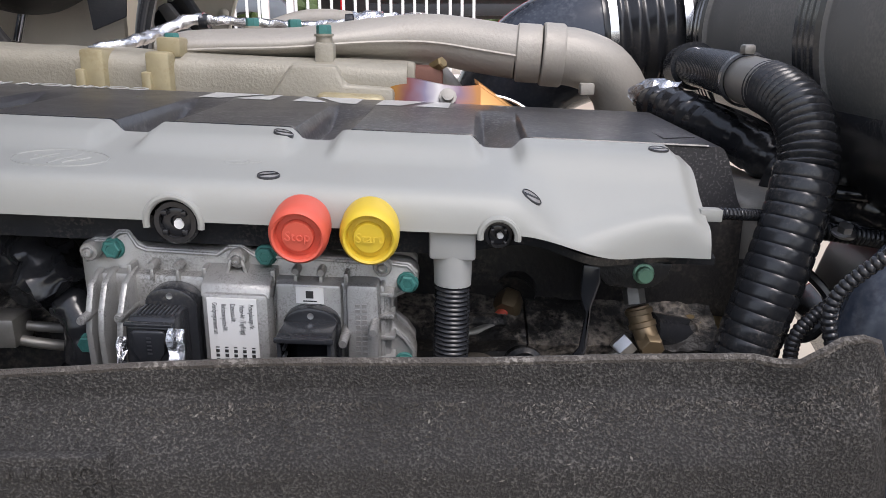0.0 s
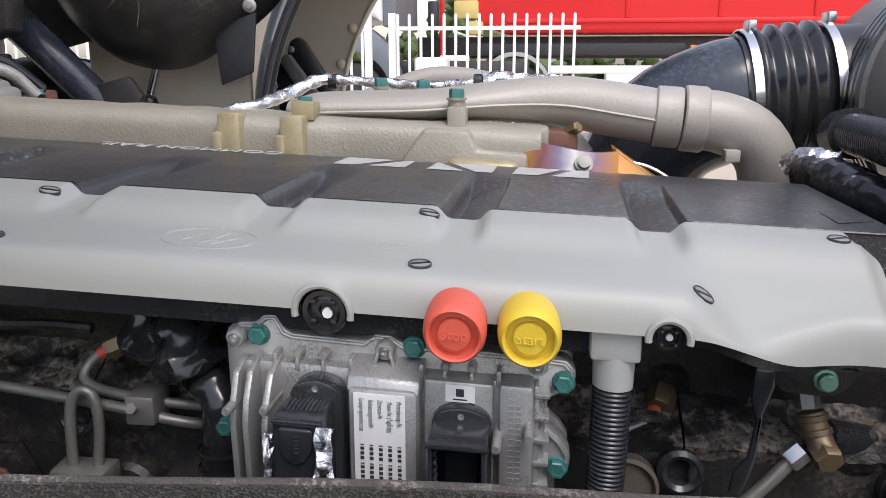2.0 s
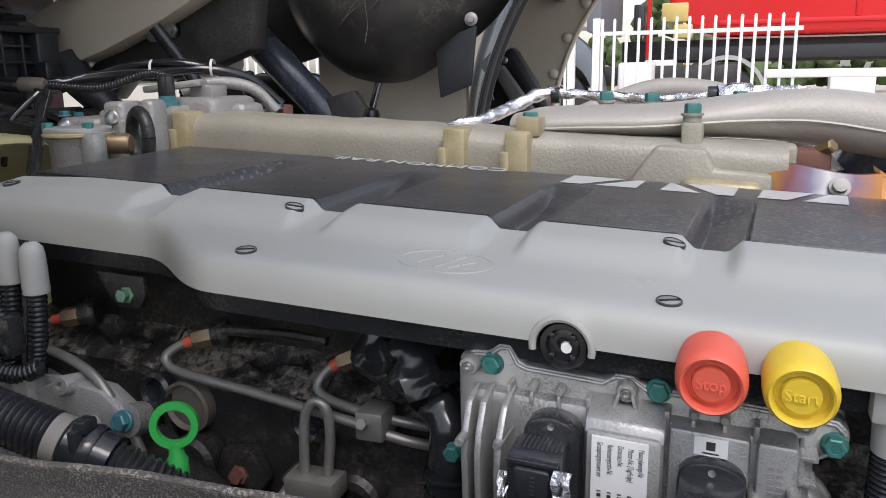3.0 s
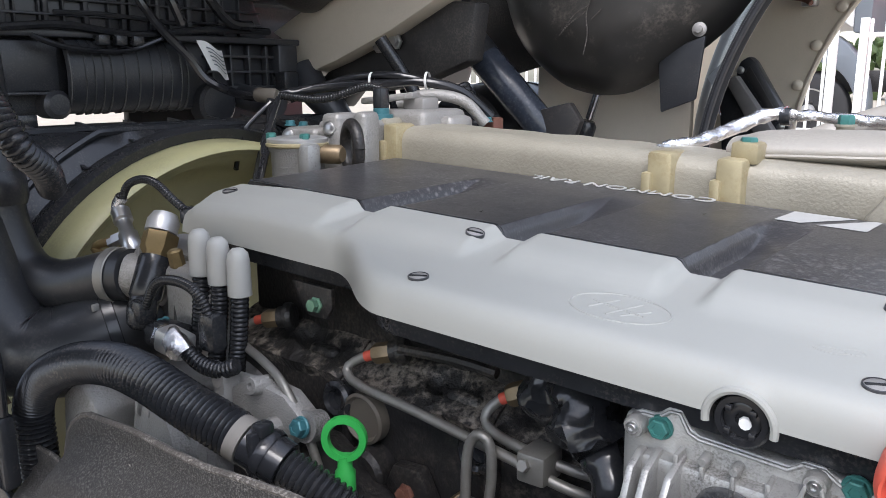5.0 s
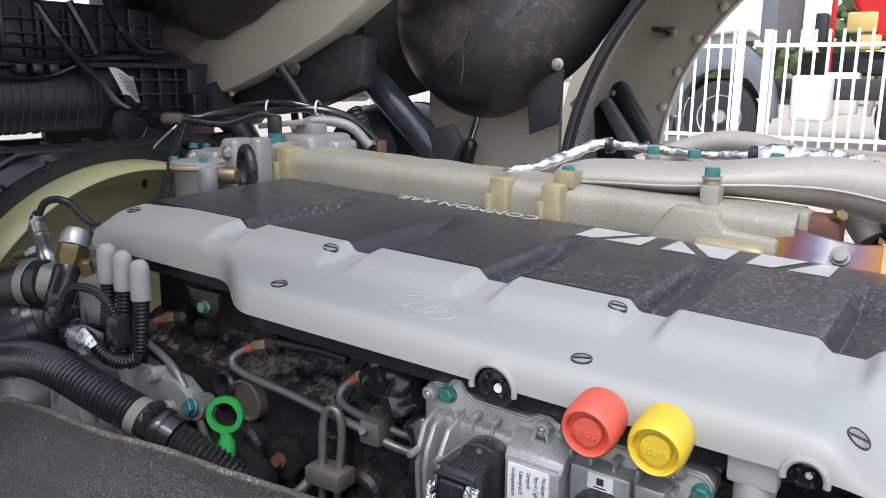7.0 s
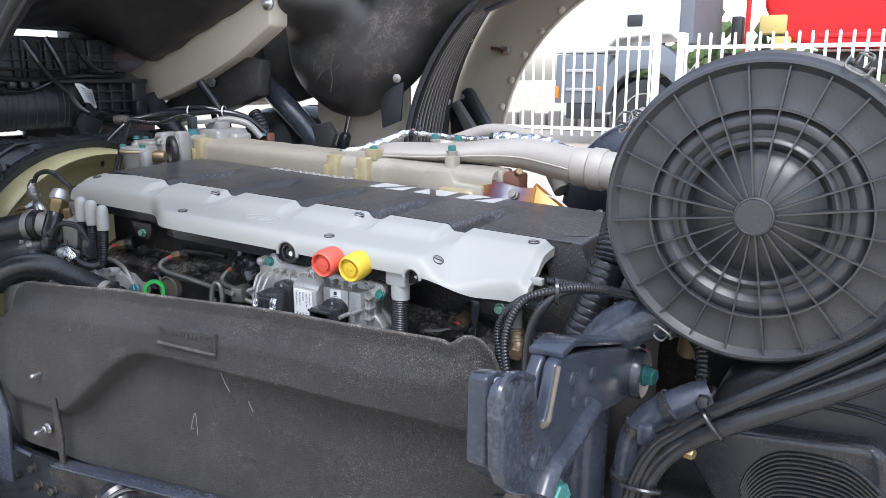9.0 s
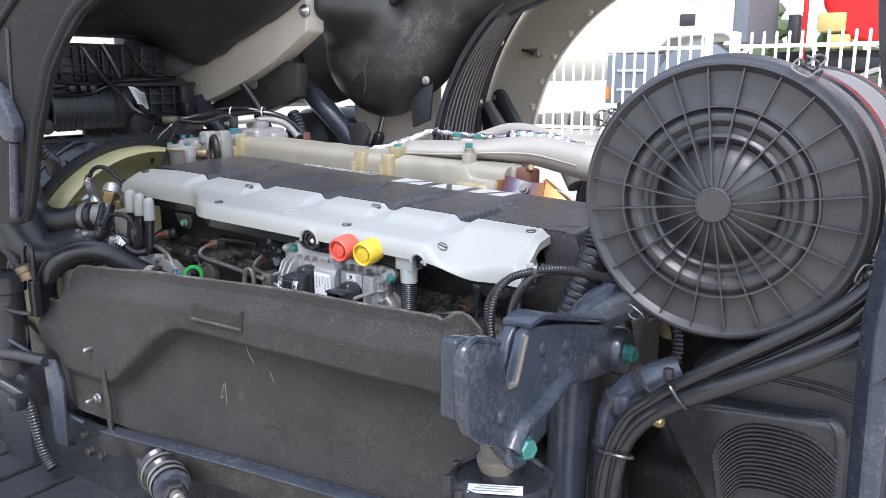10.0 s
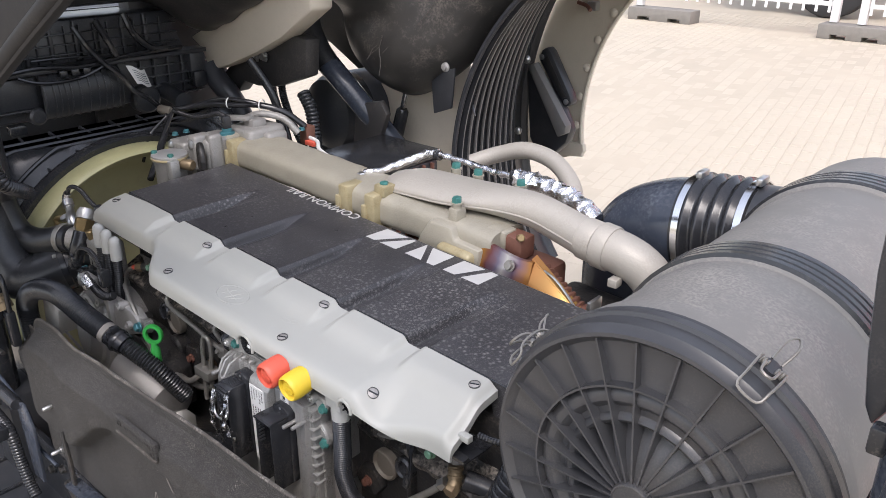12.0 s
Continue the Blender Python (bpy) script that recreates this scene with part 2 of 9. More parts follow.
def heat_tint():
    """Steel blued and browned by heat, in bands across the plate."""
    m = mat("heat_tinted_steel", (0.5, 0.4, 0.3), 0.34, metal=0.6, bump=0.08)
    n, l = m.node_tree.nodes, m.node_tree.links
    p = n["Principled BSDF"]
    tc = n.new("ShaderNodeTexCoord")
    sep = n.new("ShaderNodeSeparateXYZ")
    ns = n.new("ShaderNodeTexNoise")
    ns.inputs["Scale"].default_value = 22
    mx = n.new("ShaderNodeMath")
    mx.operation = "MULTIPLY_ADD"
    mx.inputs[1].default_value = 0.05
    mr = n.new("ShaderNodeMapRange")
    mr.inputs["From Min"].default_value, mr.inputs["From Max"].default_value = 0.0, 0.215
    cr = n.new("ShaderNodeValToRGB")
    stops = ((0.0, (0.26, 0.12, 0.025)), (0.22, (0.34, 0.16, 0.03)), (0.30, (0.17, 0.06, 0.06)), (0.38, (0.16, 0.14, 0.20)),
             (0.46, (0.46, 0.44, 0.43)), (0.56, (0.18, 0.12, 0.17)), (0.68, (0.36, 0.16, 0.05)), (1.0, (0.32, 0.19, 0.06)))
    e = cr.color_ramp.elements
    e[0].position, e[0].color = stops[0][0], (*stops[0][1], 1)
    e[1].position, e[1].color = stops[-1][0], (*stops[-1][1], 1)
    for pos, c in stops[1:-1]:
        e.new(pos).color = (*c, 1)
    l.new(tc.outputs["Object"], sep.inputs[0])
    l.new(tc.outputs["Object"], ns.inputs["Vector"])
    l.new(ns.outputs[0], mx.inputs[0])
    l.new(sep.outputs[0], mx.inputs[2])
    l.new(mx.outputs[0], mr.inputs[0])
    l.new(mr.outputs[0], cr.inputs[0])
    l.new(cr.outputs[0], p.inputs["Base Color"])
    return m


HEAT = heat_tint()


def paver(name, field):
    """Sandy concrete block; every block a little different."""
    m = mat(name, (0.50, 0.44, 0.35), 0.88, vary=0.14, scale=2.2, bump=0.25, fine=60, fine_bump=0.6, dust=0.5, dust_color=(0.47, 0.41, 0.325), dust_scale=1.3)
    n, l = m.node_tree.nodes, m.node_tree.links
    p = n["Principled BSDF"]
    src = p.inputs["Base Color"].links[0].from_socket
    one = n.new("ShaderNodeNewGeometry") if field else n.new("ShaderNodeObjectInfo")
    ramp = n.new("ShaderNodeValToRGB")
    ramp.color_ramp.elements[0].color, ramp.color_ramp.elements[1].color = (0.972, 0.97, 0.965, 1), (1, 1, 1, 1)
    mx = n.new("ShaderNodeMix")
    mx.data_type, mx.blend_type = "RGBA", "MULTIPLY"
    mx.inputs[0].default_value = 1.0
    l.new(one.outputs["Random Per Island" if field else "Random"], ramp.inputs[0])
    l.new(src, mx.inputs[6])
    l.new(ramp.outputs[0], mx.inputs[7])
    l.new(mx.outputs[2], p.inputs["Base Color"])
    return m


PAVER, PAVER_FIELD = paver("concrete_block", False), paver("concrete_block_field", True)
PAVE = mat("bedding_sand", (0.46, 0.40, 0.315), 0.9, vary=0.2, scale=1.2, bump=0.2, fine=50, fine_bump=0.5)

# ---- builders ----
SLOPE = 0.045        # the engine sinks towards its gearbox end
BASES = {}


def finish(bm, material, name, base, eng, smooth=True, angle=40):
    if eng:
        for v in bm.verts:
            v.co.z -= SLOPE * v.co.x
    for v in bm.verts:
        v.co -= base
    bmesh.ops.recalc_face_normals(bm, faces=bm.faces)
    if smooth:
        for f in bm.faces:
            f.smooth = True
        for e in bm.edges:
            if len(e.link_faces) == 2 and e.calc_face_angle(0) > radians(angle):
                e.smooth = False
    me = bpy.data.meshes.new(name)
    bm.to_mesh(me)
    bm.free()
    me.materials.append(material)
    return me


def thing(name, base, label, category, group="", kind="", eng=True):
    """An empty at the base of a thing, for its parts."""
    b = Vector(base)
    if eng:
        b.z -= SLOPE * b.x
    ob = new(name)
    ob.empty_display_size = 0.02
    ob.location = b
    tagged(ob, label, category, group, kind)
    BASES[ob.name] = (b, eng)
    return ob


def part(name, bm, material, parent, label="", smooth=True, angle=40):
    base, eng = BASES[parent.name]
    ob = new(name, finish(bm, material, name, base, eng, smooth, angle))
    ob.parent = parent
    BASES[ob.name] = (base, eng)
    if label:
        ob["label"] = label
    return ob


def solo(name, bm, material, label, category, group="", kind="", eng=True, base=None, smooth=True, angle=40):
    """A thing of one mesh."""
    if base is None:
        lo = [min(v.co[i] for v in bm.verts) for i in range(3)]
        hi = [max(v.co[i] for v in bm.verts) for i in range(3)]
        base = ((lo[0] + hi[0]) / 2, (lo[1] + hi[1]) / 2, lo[2])
    b = Vector(base)
    if eng:
        b.z -= SLOPE * b.x
    ob = new(name, finish(bm, material, name, b, eng, smooth, angle))
    ob.location = b
    tagged(ob, label, category, group, kind)
    BASES[ob.name] = (b, eng)
    return ob


def B():
    return bmesh.new()


def box(bm, x0, x1, y0, y1, z0, z1, bevel=0.0, seg=2, m=None):
    """A bevelled block, optionally set by the pose m about its own middle."""
    c = Vector(((x0 + x1) / 2, (y0 + y1) / 2, (z0 + z1) / 2))
    mm = Matrix.Translation(c) @ (m or Matrix()) @ Matrix.Diagonal((abs(x1 - x0), abs(y1 - y0), abs(z1 - z0), 1))
    r = bmesh.ops.create_cube(bm, size=1, matrix=mm)
    if bevel > 0:
        es = list({e for v in r["verts"] for e in v.link_edges})
        bmesh.ops.bevel(bm, geom=es, offset=bevel, segments=seg, profile=0.5, affect="EDGES", clamp_overlap=True)
    return bm


def lathe(bm, profile, centre, axis=(0, 0, 1), seg=24, close=True):
    """Turns a profile of (radius, height) about an axis through centre."""
    q = Vector((0, 0, 1)).rotation_difference(Vector(axis).normalized())
    c = Vector(centre)
    rings = []
    for r, h in profile:
        if r <= 1e-6:
            rings.append([bm.verts.new(c + q @ Vector((0, 0, h)))])
        else:
            rings.append([bm.verts.new(c + q @ Vector((r * math.cos(2 * math.pi * k / seg), r * math.sin(2 * math.pi * k / seg), h))) for k in range(seg)])
    for a, b in zip(rings, rings[1:]):
        for k in range(seg):
            k2 = (k + 1) % seg
            if len(a) == 1 and len(b) == 1:
                continue
            if len(a) == 1:
                bm.faces.new((a[0], b[k], b[k2]))
            elif len(b) == 1:
                bm.faces.new((a[k], a[k2], b[0]))
            else:
                bm.faces.new((a[k], a[k2], b[k2], b[k]))
    if close:
        for r in (rings[0], rings[-1]):
            if len(r) > 1:
                bm.faces.new(r)
    return bm


def spline(pts, step=0.006):
    """Points along a smooth curve through pts, at about even steps."""
    P = [Vector(p) for p in pts]
    P = [P[0] * 2 - P[1], *P, P[-1] * 2 - P[-2]]
    out = []
    for i in range(1, len(P) - 2):
        p0, p1, p2, p3 = P[i - 1:i + 3]
        n = max(2, int((p2 - p1).length / step))
        for k in range(n):
            t = k / n
            out.append(0.5 * (2 * p1 + (p2 - p0) * t + (2 * p0 - 5 * p1 + 4 * p2 - p3) * t * t + (3 * p1 - p0 - 3 * p2 + p3) * t ** 3))
    out.append(P[-2])
    return out


def even(path, step):
    """Resamples a path at equal arc lengths."""
    d = [0.0]
    for a, b in zip(path, path[1:]):
        d.append(d[-1] + (b - a).length)
    n = max(2, int(d[-1] / step))
    out, j = [], 0
    for k in range(n + 1):
        s = d[-1] * k / n
        while j < len(d) - 2 and d[j + 1] < s:
            j += 1
        f = (s - d[j]) / max(1e-9, d[j + 1] - d[j])
        out.append(path[j].lerp(path[j + 1], min(1, f)))
    return out


def sweep(bm, path, radius, seg=10, flat=None, cap=True, up=None):
    """A tube along path; radius is a number or one for each point. flat: sideways and upward factors for each point."""
    n = len(path)
    tang = [(path[min(i + 1, n - 1)] - path[max(i - 1, 0)]).normalized() for i in range(n)]
    ref = Vector(up) if up else Vector((0, 0, 1))
    if abs(tang[0].dot(ref)) > 0.95:
        ref = Vector((0, 1, 0))
    side = tang[0].cross(ref).normalized()
    rings = []
    for i in range(n):
        t = tang[i]
        side = (side - t * side.dot(t)).normalized()
        u = side.cross(t)
        r = radius[i] if isinstance(radius, (list, tuple)) else radius
        fs, fu = flat[i] if flat else (1, 1)
        rings.append([bm.verts.new(path[i] + side * (r * fs * math.cos(2 * math.pi * k / seg)) + u * (r * fu * math.sin(2 * math.pi * k / seg))) for k in range(seg)])
    for a, b in zip(rings, rings[1:]):
        for k in range(seg):
            k2 = (k + 1) % seg
            bm.faces.new((a[k], a[k2], b[k2], b[k]))
    if cap:
        bm.faces.new(rings[0])
        bm.faces.new(rings[-1])
    return bm


def tube(pts, r, seg=10, step=0.008, bm=None):
    return sweep(bm or B(), spline(pts, step), r, seg)


def ribbed(pts, r, pitch=0.006, depth=0.0016, seg=14, bm=None, wave=(0, 0.75, 1, 0.75)):
    """A corrugated hose: four rings to a rib."""
    path = even(spline(pts, 0.004), pitch / len(wave))
    return sweep(bm or B(), path, [r - depth + depth * wave[i % len(wave)] for i in range(len(path))], seg)


def plate(bm, outline, y0, y1, axis="y"):
    """A flat plate: an outline in the plane across axis, from y0 to y1."""
    def at(a, b, c):
        return {"y": (a, c, b), "x": (c, a, b), "z": (a, b, c)}[axis]
    f = [bm.verts.new(at(a, b, y0)) for a, b in outline]
    g = [bm.verts.new(at(a, b, y1)) for a, b in outline]
    bm.faces.new(f)
    bm.faces.new(g)
    n = len(f)
    for k in range(n):
        bm.faces.new((f[k], f[(k + 1) % n], g[(k + 1) % n], g[k]))
    return bm


def soften(bm, w=0.002, seg=2, angle=30):
    bmesh.ops.recalc_face_normals(bm, faces=bm.faces)
    es = [e for e in bm.edges if len(e.link_faces) == 2 and e.calc_face_angle(0) > radians(angle)]
    bmesh.ops.bevel(bm, geom=es, offset=w, segments=seg, profile=0.5, affect="EDGES", clamp_overlap=True)
    return bm


def sheet(f, nu, nv, thick=None):
    """A grid f(u, v); thick: the way by which a second skin lies behind it."""
    bm = B()
    g = [[bm.verts.new(f(i / nu, j / nv)) for j in range(nv + 1)] for i in range(nu + 1)]
    for i in range(nu):
        for j in range(nv):
            bm.faces.new((g[i][j], g[i + 1][j], g[i + 1][j + 1], g[i][j + 1]))
    if thick:
        o = Vector(thick)
        h = [[bm.verts.new(v.co + o) for v in row] for row in g]
        for i in range(nu):
            for j in range(nv):
                bm.faces.new((h[i][j], h[i][j + 1], h[i + 1][j + 1], h[i + 1][j]))
        ring = [(i, 0) for i in range(nu)] + [(nu, j) for j in range(nv)] + [(i, nv) for i in range(nu, 0, -1)] + [(0, j) for j in range(nv, 0, -1)]
        for (a, b), (c, d) in zip(ring, ring[1:] + ring[:1]):
            bm.faces.new((g[a][b], g[c][d], h[c][d], h[a][b]))
    return bm


def smooth01(a, b, x):
    t = min(1, max(0, (x - a) / (b - a)))
    return t * t * (3 - 2 * t)


def specks(n, seed, at, size=0.0016):
    """Many small flakes or fibres laid on a surface: at(u, v) gives a point."""
    rnd = random.Random(seed)
    bm = B()
    for _ in range(n):
        c = Vector(at(rnd.random(), rnd.random(), rnd))
        s = size * (0.4 + rnd.random() ** 2 * 1.6)
        d = Vector((rnd.uniform(-1, 1), rnd.uniform(-0.25, 0.25), rnd.uniform(-1, 1))).normalized() * s
        e = Vector((-d.z, 0.2 * s, d.x)) * rnd.uniform(0.15, 0.5)
        bm.faces.new([bm.verts.new(c + q) for q in (d, e, -d, -e)])
    return bm


def text(parent, words, m, size, material, name="lettering", depth=0.0004, label=""):
    """Lettering in the built-in font, as a mesh."""
    cu = bpy.data.curves.new("words", "FONT")
    cu.body, cu.size, cu.extrude, cu.align_x, cu.align_y = words, size, depth, "CENTER", "CENTER"
    cu.resolution_u = 3
    tmp = bpy.data.objects.new("words", cu)
    scene.collection.objects.link(tmp)
    dg = bpy.context.evaluated_depsgraph_get()
    me = bpy.data.meshes.new_from_object(tmp.evaluated_get(dg))
    bpy.data.objects.remove(tmp)
    bm = B()
    bm.from_mesh(me)
    bpy.data.meshes.remove(me)
    bm.transform(m)
    return part(name, bm, material, parent, label, smooth=False)


def hexbolt(name, at, axis, r, material, label, flange=1.22, group="engine bolts", eng=True, h=None):
    """A flanged hexagon bolt: washer flange and head."""
    h = h or r * 0.95
    ob = thing(name, at, label, "bolt", group, eng=eng)
    bm = B()
    a = Vector(axis).normalized()
    lathe(bm, [(r * flange, 0), (r * flange, r * 0.16), (r * 1.1, r * 0.3)], at, axis, 16)
    part("flange", bm, material, ob)
    bm = B()
    lathe(bm, [(r, r * 0.2), (r, h), (r * 0.86, h * 1.14), (r * 0.55, h * 1.14), (r * 0.5, h * 1.05), (0, h * 1.05)], at, axis, 6)
    part("head", bm, material, ob, angle=25)
    return ob


# ---- ground and yard ----
def yard_height(y):
    return 0.29 * smooth01(2.6, 9.0, y)


def ground_at(u, v):
    if v < 0.2:
        y = -60 + 62 * v / 0.2
    elif v < 0.8:
        y = 2 + 10 * (v - 0.2) / 0.6
    else:
        y = 12 + 300 * ((v - 0.8) / 0.2) ** 2
    return (-90 + 180 * u, y, yard_height(y))


yard = solo("ground", sheet(ground_at, 4, 200), PAVE, "pale sandy concrete block paving of a truck yard", "ground", kind="structure", eng=False, base=(0, 0, 0))

YF, ZG = 10.57, 0.29


def fence(name, x0, x1, posts, z_top=1.97):
    n = int((x1 - x0) / 0.149)
    ob = thing(name, ((x0 + x1) / 2, YF, ZG), "white painted steel bar fence panel on plastic feet", "fence", "yard fence", eng=False)
    for z in (0.68, 1.79):
        part("rail", box(B(), x0, x1, YF - 0.02, YF + 0.02, z - 0.025, z + 0.025, 0.004), WHITE, ob)
    bar = None
    for k in range(n):
        x = x0 + (k + 0.5) * (x1 - x0) / n
        if bar is None:
            bm = lathe(B(), [(0.019, 0.58), (0.019, z_top - 0.02), (0.011, z_top)], (x, YF - 0.025, 0), (0, 0, 1), 8)
            bar = part("bar", bm, WHITE, ob)
            first = x
        else:
            o = bar.copy()
            scene.collection.objects.link(o)
            o.location.x = x - first
    for x in posts:
        part("post", box(B(), x - 0.045, x + 0.045, YF - 0.045, YF + 0.045, ZG + 0.18, z_top + 0.01, 0.006), WHITE, ob)
    return ob


fence("yard_fence", -1.95, 0.47, (-1.95,))
fence("yard_fence", -4.90, -2.27, (-4.90, -2.27))
fence("yard_fence", -8.2, -5.20, (-5.20,))
for x, w in ((-4.51, 0.94), (-1.97, 0.84), (0.60, 0.84), (-7.6, 0.94)):
    ft = thing("plastic_block", (x, YF - 0.08, ZG), "grey-brown recycled plastic block with two cut-outs holding up the fence", "block", "fence blocks", eng=False)
    h, k = w / 2, 0.055
    prof = [(x - h, ZG), (x - h + 0.15, ZG), (x - h + 0.15, ZG + k), (x - h + 0.33, ZG + k), (x - h + 0.33, ZG), (x + h - 0.33, ZG), (x + h - 0.33, ZG + k), (x + h - 0.15, ZG + k), (x + h - 0.15, ZG), (x + h, ZG), (x + h, ZG + 0.17), (x - h, ZG + 0.17)]
    part("block", soften(plate(B(), prof, YF - 0.2, YF + 0.1), 0.008), CONC, ft)
bar = thing("barrier", (2.2, YF, ZG), "white tubular barrier beside the fence", "barrier", eng=False)
part("rail", box(B(), 0.1, 2.3, YF - 0.06, YF - 0.02, 1.22, 1.32, 0.01), WHITE, bar)
part("post", box(B(), 2.22, 2.3, YF - 0.06, YF + 0.02, ZG, 1.3, 0.006), WHITE, bar)


def wheel(parent, x, y, z, r=0.52, w=0.3):
    """A lorry wheel whose outer face looks to -y: tyre, rim, hub and nuts."""
    t = part("wheel", lathe(B(), [(r * 0.62, 0.03), (r * 0.86, 0), (r * 0.97, 0.03), (r, 0.08), (r, w - 0.05), (r * 0.9, w), (r * 0.6, w)], (x, y, z), (0, 1, 0), 40), TYRE, parent, "black lorry tyre")
    part("rim", lathe(B(), [(r * 0.61, 0.02), (r * 0.57, 0.03), (r * 0.54, 0.09), (r * 0.40, 0.11), (r * 0.32, 0.04), (r * 0.2, 0.03), (r * 0.16, -0.01), (0, -0.01)], (x, y, z), (0, 1, 0), 32, False), RIM, t, "dull silver rim")
    for k in range(10):
        a = 2 * math.pi * k / 10
        c = (x + r * 0.27 * math.cos(a), y + 0.03, z + r * 0.27 * math.sin(a))
        part("wheel_nut", lathe(B(), [(0.02, 0.02), (0.02, -0.02), (0, -0.025)], c, (0, 1, 0), 6), BLOCK, t)


def white_truck():
    y = 12.3
    ob = thing("lorry", (-3.4, y, ZG), "white lorry cab with grey steps and wheel arch", "lorry", eng=False)
    part("cab", soften(plate(B(), [(-4.45, 1.78), (-4.6, 3.6), (-4.3, 4.1), (-2.42, 4.1), (-2.42, 1.95), (-2.55, 2.05), (-3.4, 2.0), (-3.6, 1.78)], y, y + 2.3), 0.05), WHITE, ob)
    part("side_window", box(B(), -4.25, -3.3, y - 0.012, y + 0.02, 2.75, 3.5, 0.02), GLASS, ob)
    part("air_vent", box(B(), -3.22, -2.98, y - 0.03, y + 0.02, 2.18, 2.36, 0.02), BLACKM, ob)
    part("cab_rear_panel", box(B(), -2.42, -2.2, y + 0.05, y + 2.2, 1.9, 4.0, 0.03), TRUCKG, ob)
    lower = part("step_panel", soften(plate(B(), [(-4.40, 0.98), (-4.38, 1.76), (-3.50, 1.76), (-3.50, 1.06), (-3.75, 0.98)], y - 0.02, y + 0.5), 0.02), TRUCKG, ob, "grey plastic step panel")
    for z in (1.2, 1.5):
        part("step", box(B(), -4.2, -3.7, y - 0.05, y, z - 0.02, z + 0.03, 0.008), RIM, lower)
    part("underside_box", box(B(), -4.2, -3.7, y, y + 0.4, 0.72, 0.98, 0.02), BLACKM, ob)
    part("marker_lamp", box(B(), -3.65, -3.57, y - 0.04, y, 1.18, 1.26, 0.01), ORANGE, ob)
    part("corner_lamp", box(B(), -4.39, -4.33, y - 0.04, y + 0.05, 1.05, 1.25, 0.01), ORANGE, ob)
    arch = B()
    cx, cz = -2.90, 0.83
    pts = [(cx + 0.62 * math.cos(a), cz + 0.70 * math.sin(a)) for a in [math.pi * k / 16 for k in range(17)]]
    out = [(cx + 0.78 * math.cos(a), cz + 1.12 * math.sin(a)) for a in [math.pi * k / 16 for k in range(16, -1, -1)]]
    part("wheel_arch", soften(plate(arch, pts + out, y - 0.04, y + 0.35), 0.015), TRUCKG, ob, "grey plastic wheel arch")
    part("chassis", box(B(), -4.3, -0.2, y + 0.6, y + 0.75, 1.1, 1.4, 0.01), DARK, ob)
    part("mud_flap", box(B(), -2.28, -2.22, y, y + 0.4, 0.75, 1.3, 0.005), BLACKM, ob)
    wheel(ob, cx, y, cz, 0.54)
    part("fuel_tank", soften(box(B(), -1.95, -1.45, y + 0.1, y + 0.8, 0.80, 1.45, 0.05), 0.01), WHITE, ob)


white_truck()


def red_truck():
    y = 14.0
    ob = thing("tank_trailer", (2.5, y, ZG), "glossy red tank trailer standing behind the fence", "trailer", eng=False)
    part("tank", soften(plate(B(), [(-1.05, 2.0), (-1.45, 2.5), (-1.5, 4.2), (9.5, 4.2), (9.5, 1.84), (-0.6, 1.86)], y, y + 2.4), 0.09, 3), RED, ob)
    part("skirt_rail", box(B(), -0.6, 9.4, y - 0.03, y + 0.02, 2.02, 2.1, 0.015), RED, ob)
    for x in (1.4, 2.9, 4.4, 6.0):
        part("tank_rib", box(B(), x - 0.04, x + 0.04, y - 0.03, y + 0.05, 2.1, 4.1, 0.02), RED, ob)
    part("chassis", box(B(), -2.2, 9.4, y + 0.5, y + 0.9, 1.45, 1.82, 0.01), DARK, ob)
    part("crossmember", box(B(), -1.3, 2.4, y + 0.2, y + 0.3, 1.5, 1.7, 0.01), BLACKM, ob)
    part("red_frame", box(B(), -1.75, -1.68, y + 0.1, y + 0.2, 1.4, 4.0, 0.01), RED, ob)
    for x0, z0, w, h in ((-1.5, 2.1, 0.42, 0.3), (-1.3, 1.84, 0.3, 0.22)):
        part("yellow_box", box(B(), x0, x0 + w, y - 0.05, y + 0.3, z0, z0 + h, 0.03), YELLOW, ob, "faded yellow plastic box")
    part("control_box", box(B(), -1.95, -1.78, y, y + 0.3, 1.9, 2.4, 0.02), BLACKM, ob)
    for cx in (-0.45, 3.4, 4.9):
        bm = B()
        pts = [(cx + 0.6 * math.cos(math.pi * k / 14), 0.83 + 0.66 * math.sin(math.pi * k / 14)) for k in range(15)]
        out = [(cx + 0.66 * math.cos(math.pi * k / 14), 0.83 + 0.73 * math.sin(math.pi * k / 14)) for k in range(14, -1, -1)]
        part("mudguard", plate(bm, pts + out, y + 0.05, y + 0.45), RIM, ob, "silver mudguard")
        wheel(ob, cx, y + 0.1, 0.83, 0.54)
    part("side_lamp", box(B(), 2.45, 2.55, y - 0.04, y + 0.02, 1.58, 1.66, 0.015), ORANGE, ob)
    part("side_lamp", box(B(), -1.12, -1.04, y - 0.04, y + 0.02, 1.36, 1.44, 0.015), ORANGE, ob)
    part("tool_locker", box(B(), -1.75, -1.25, y - 0.02, y + 0.4, 0.85, 1.5, 0.03), WHITE, ob)
    part("valve_box", box(B(), 1.1, 1.75, y + 0.1, y + 0.5, 0.8, 1.25, 0.03), WHITE, ob)


red_truck()

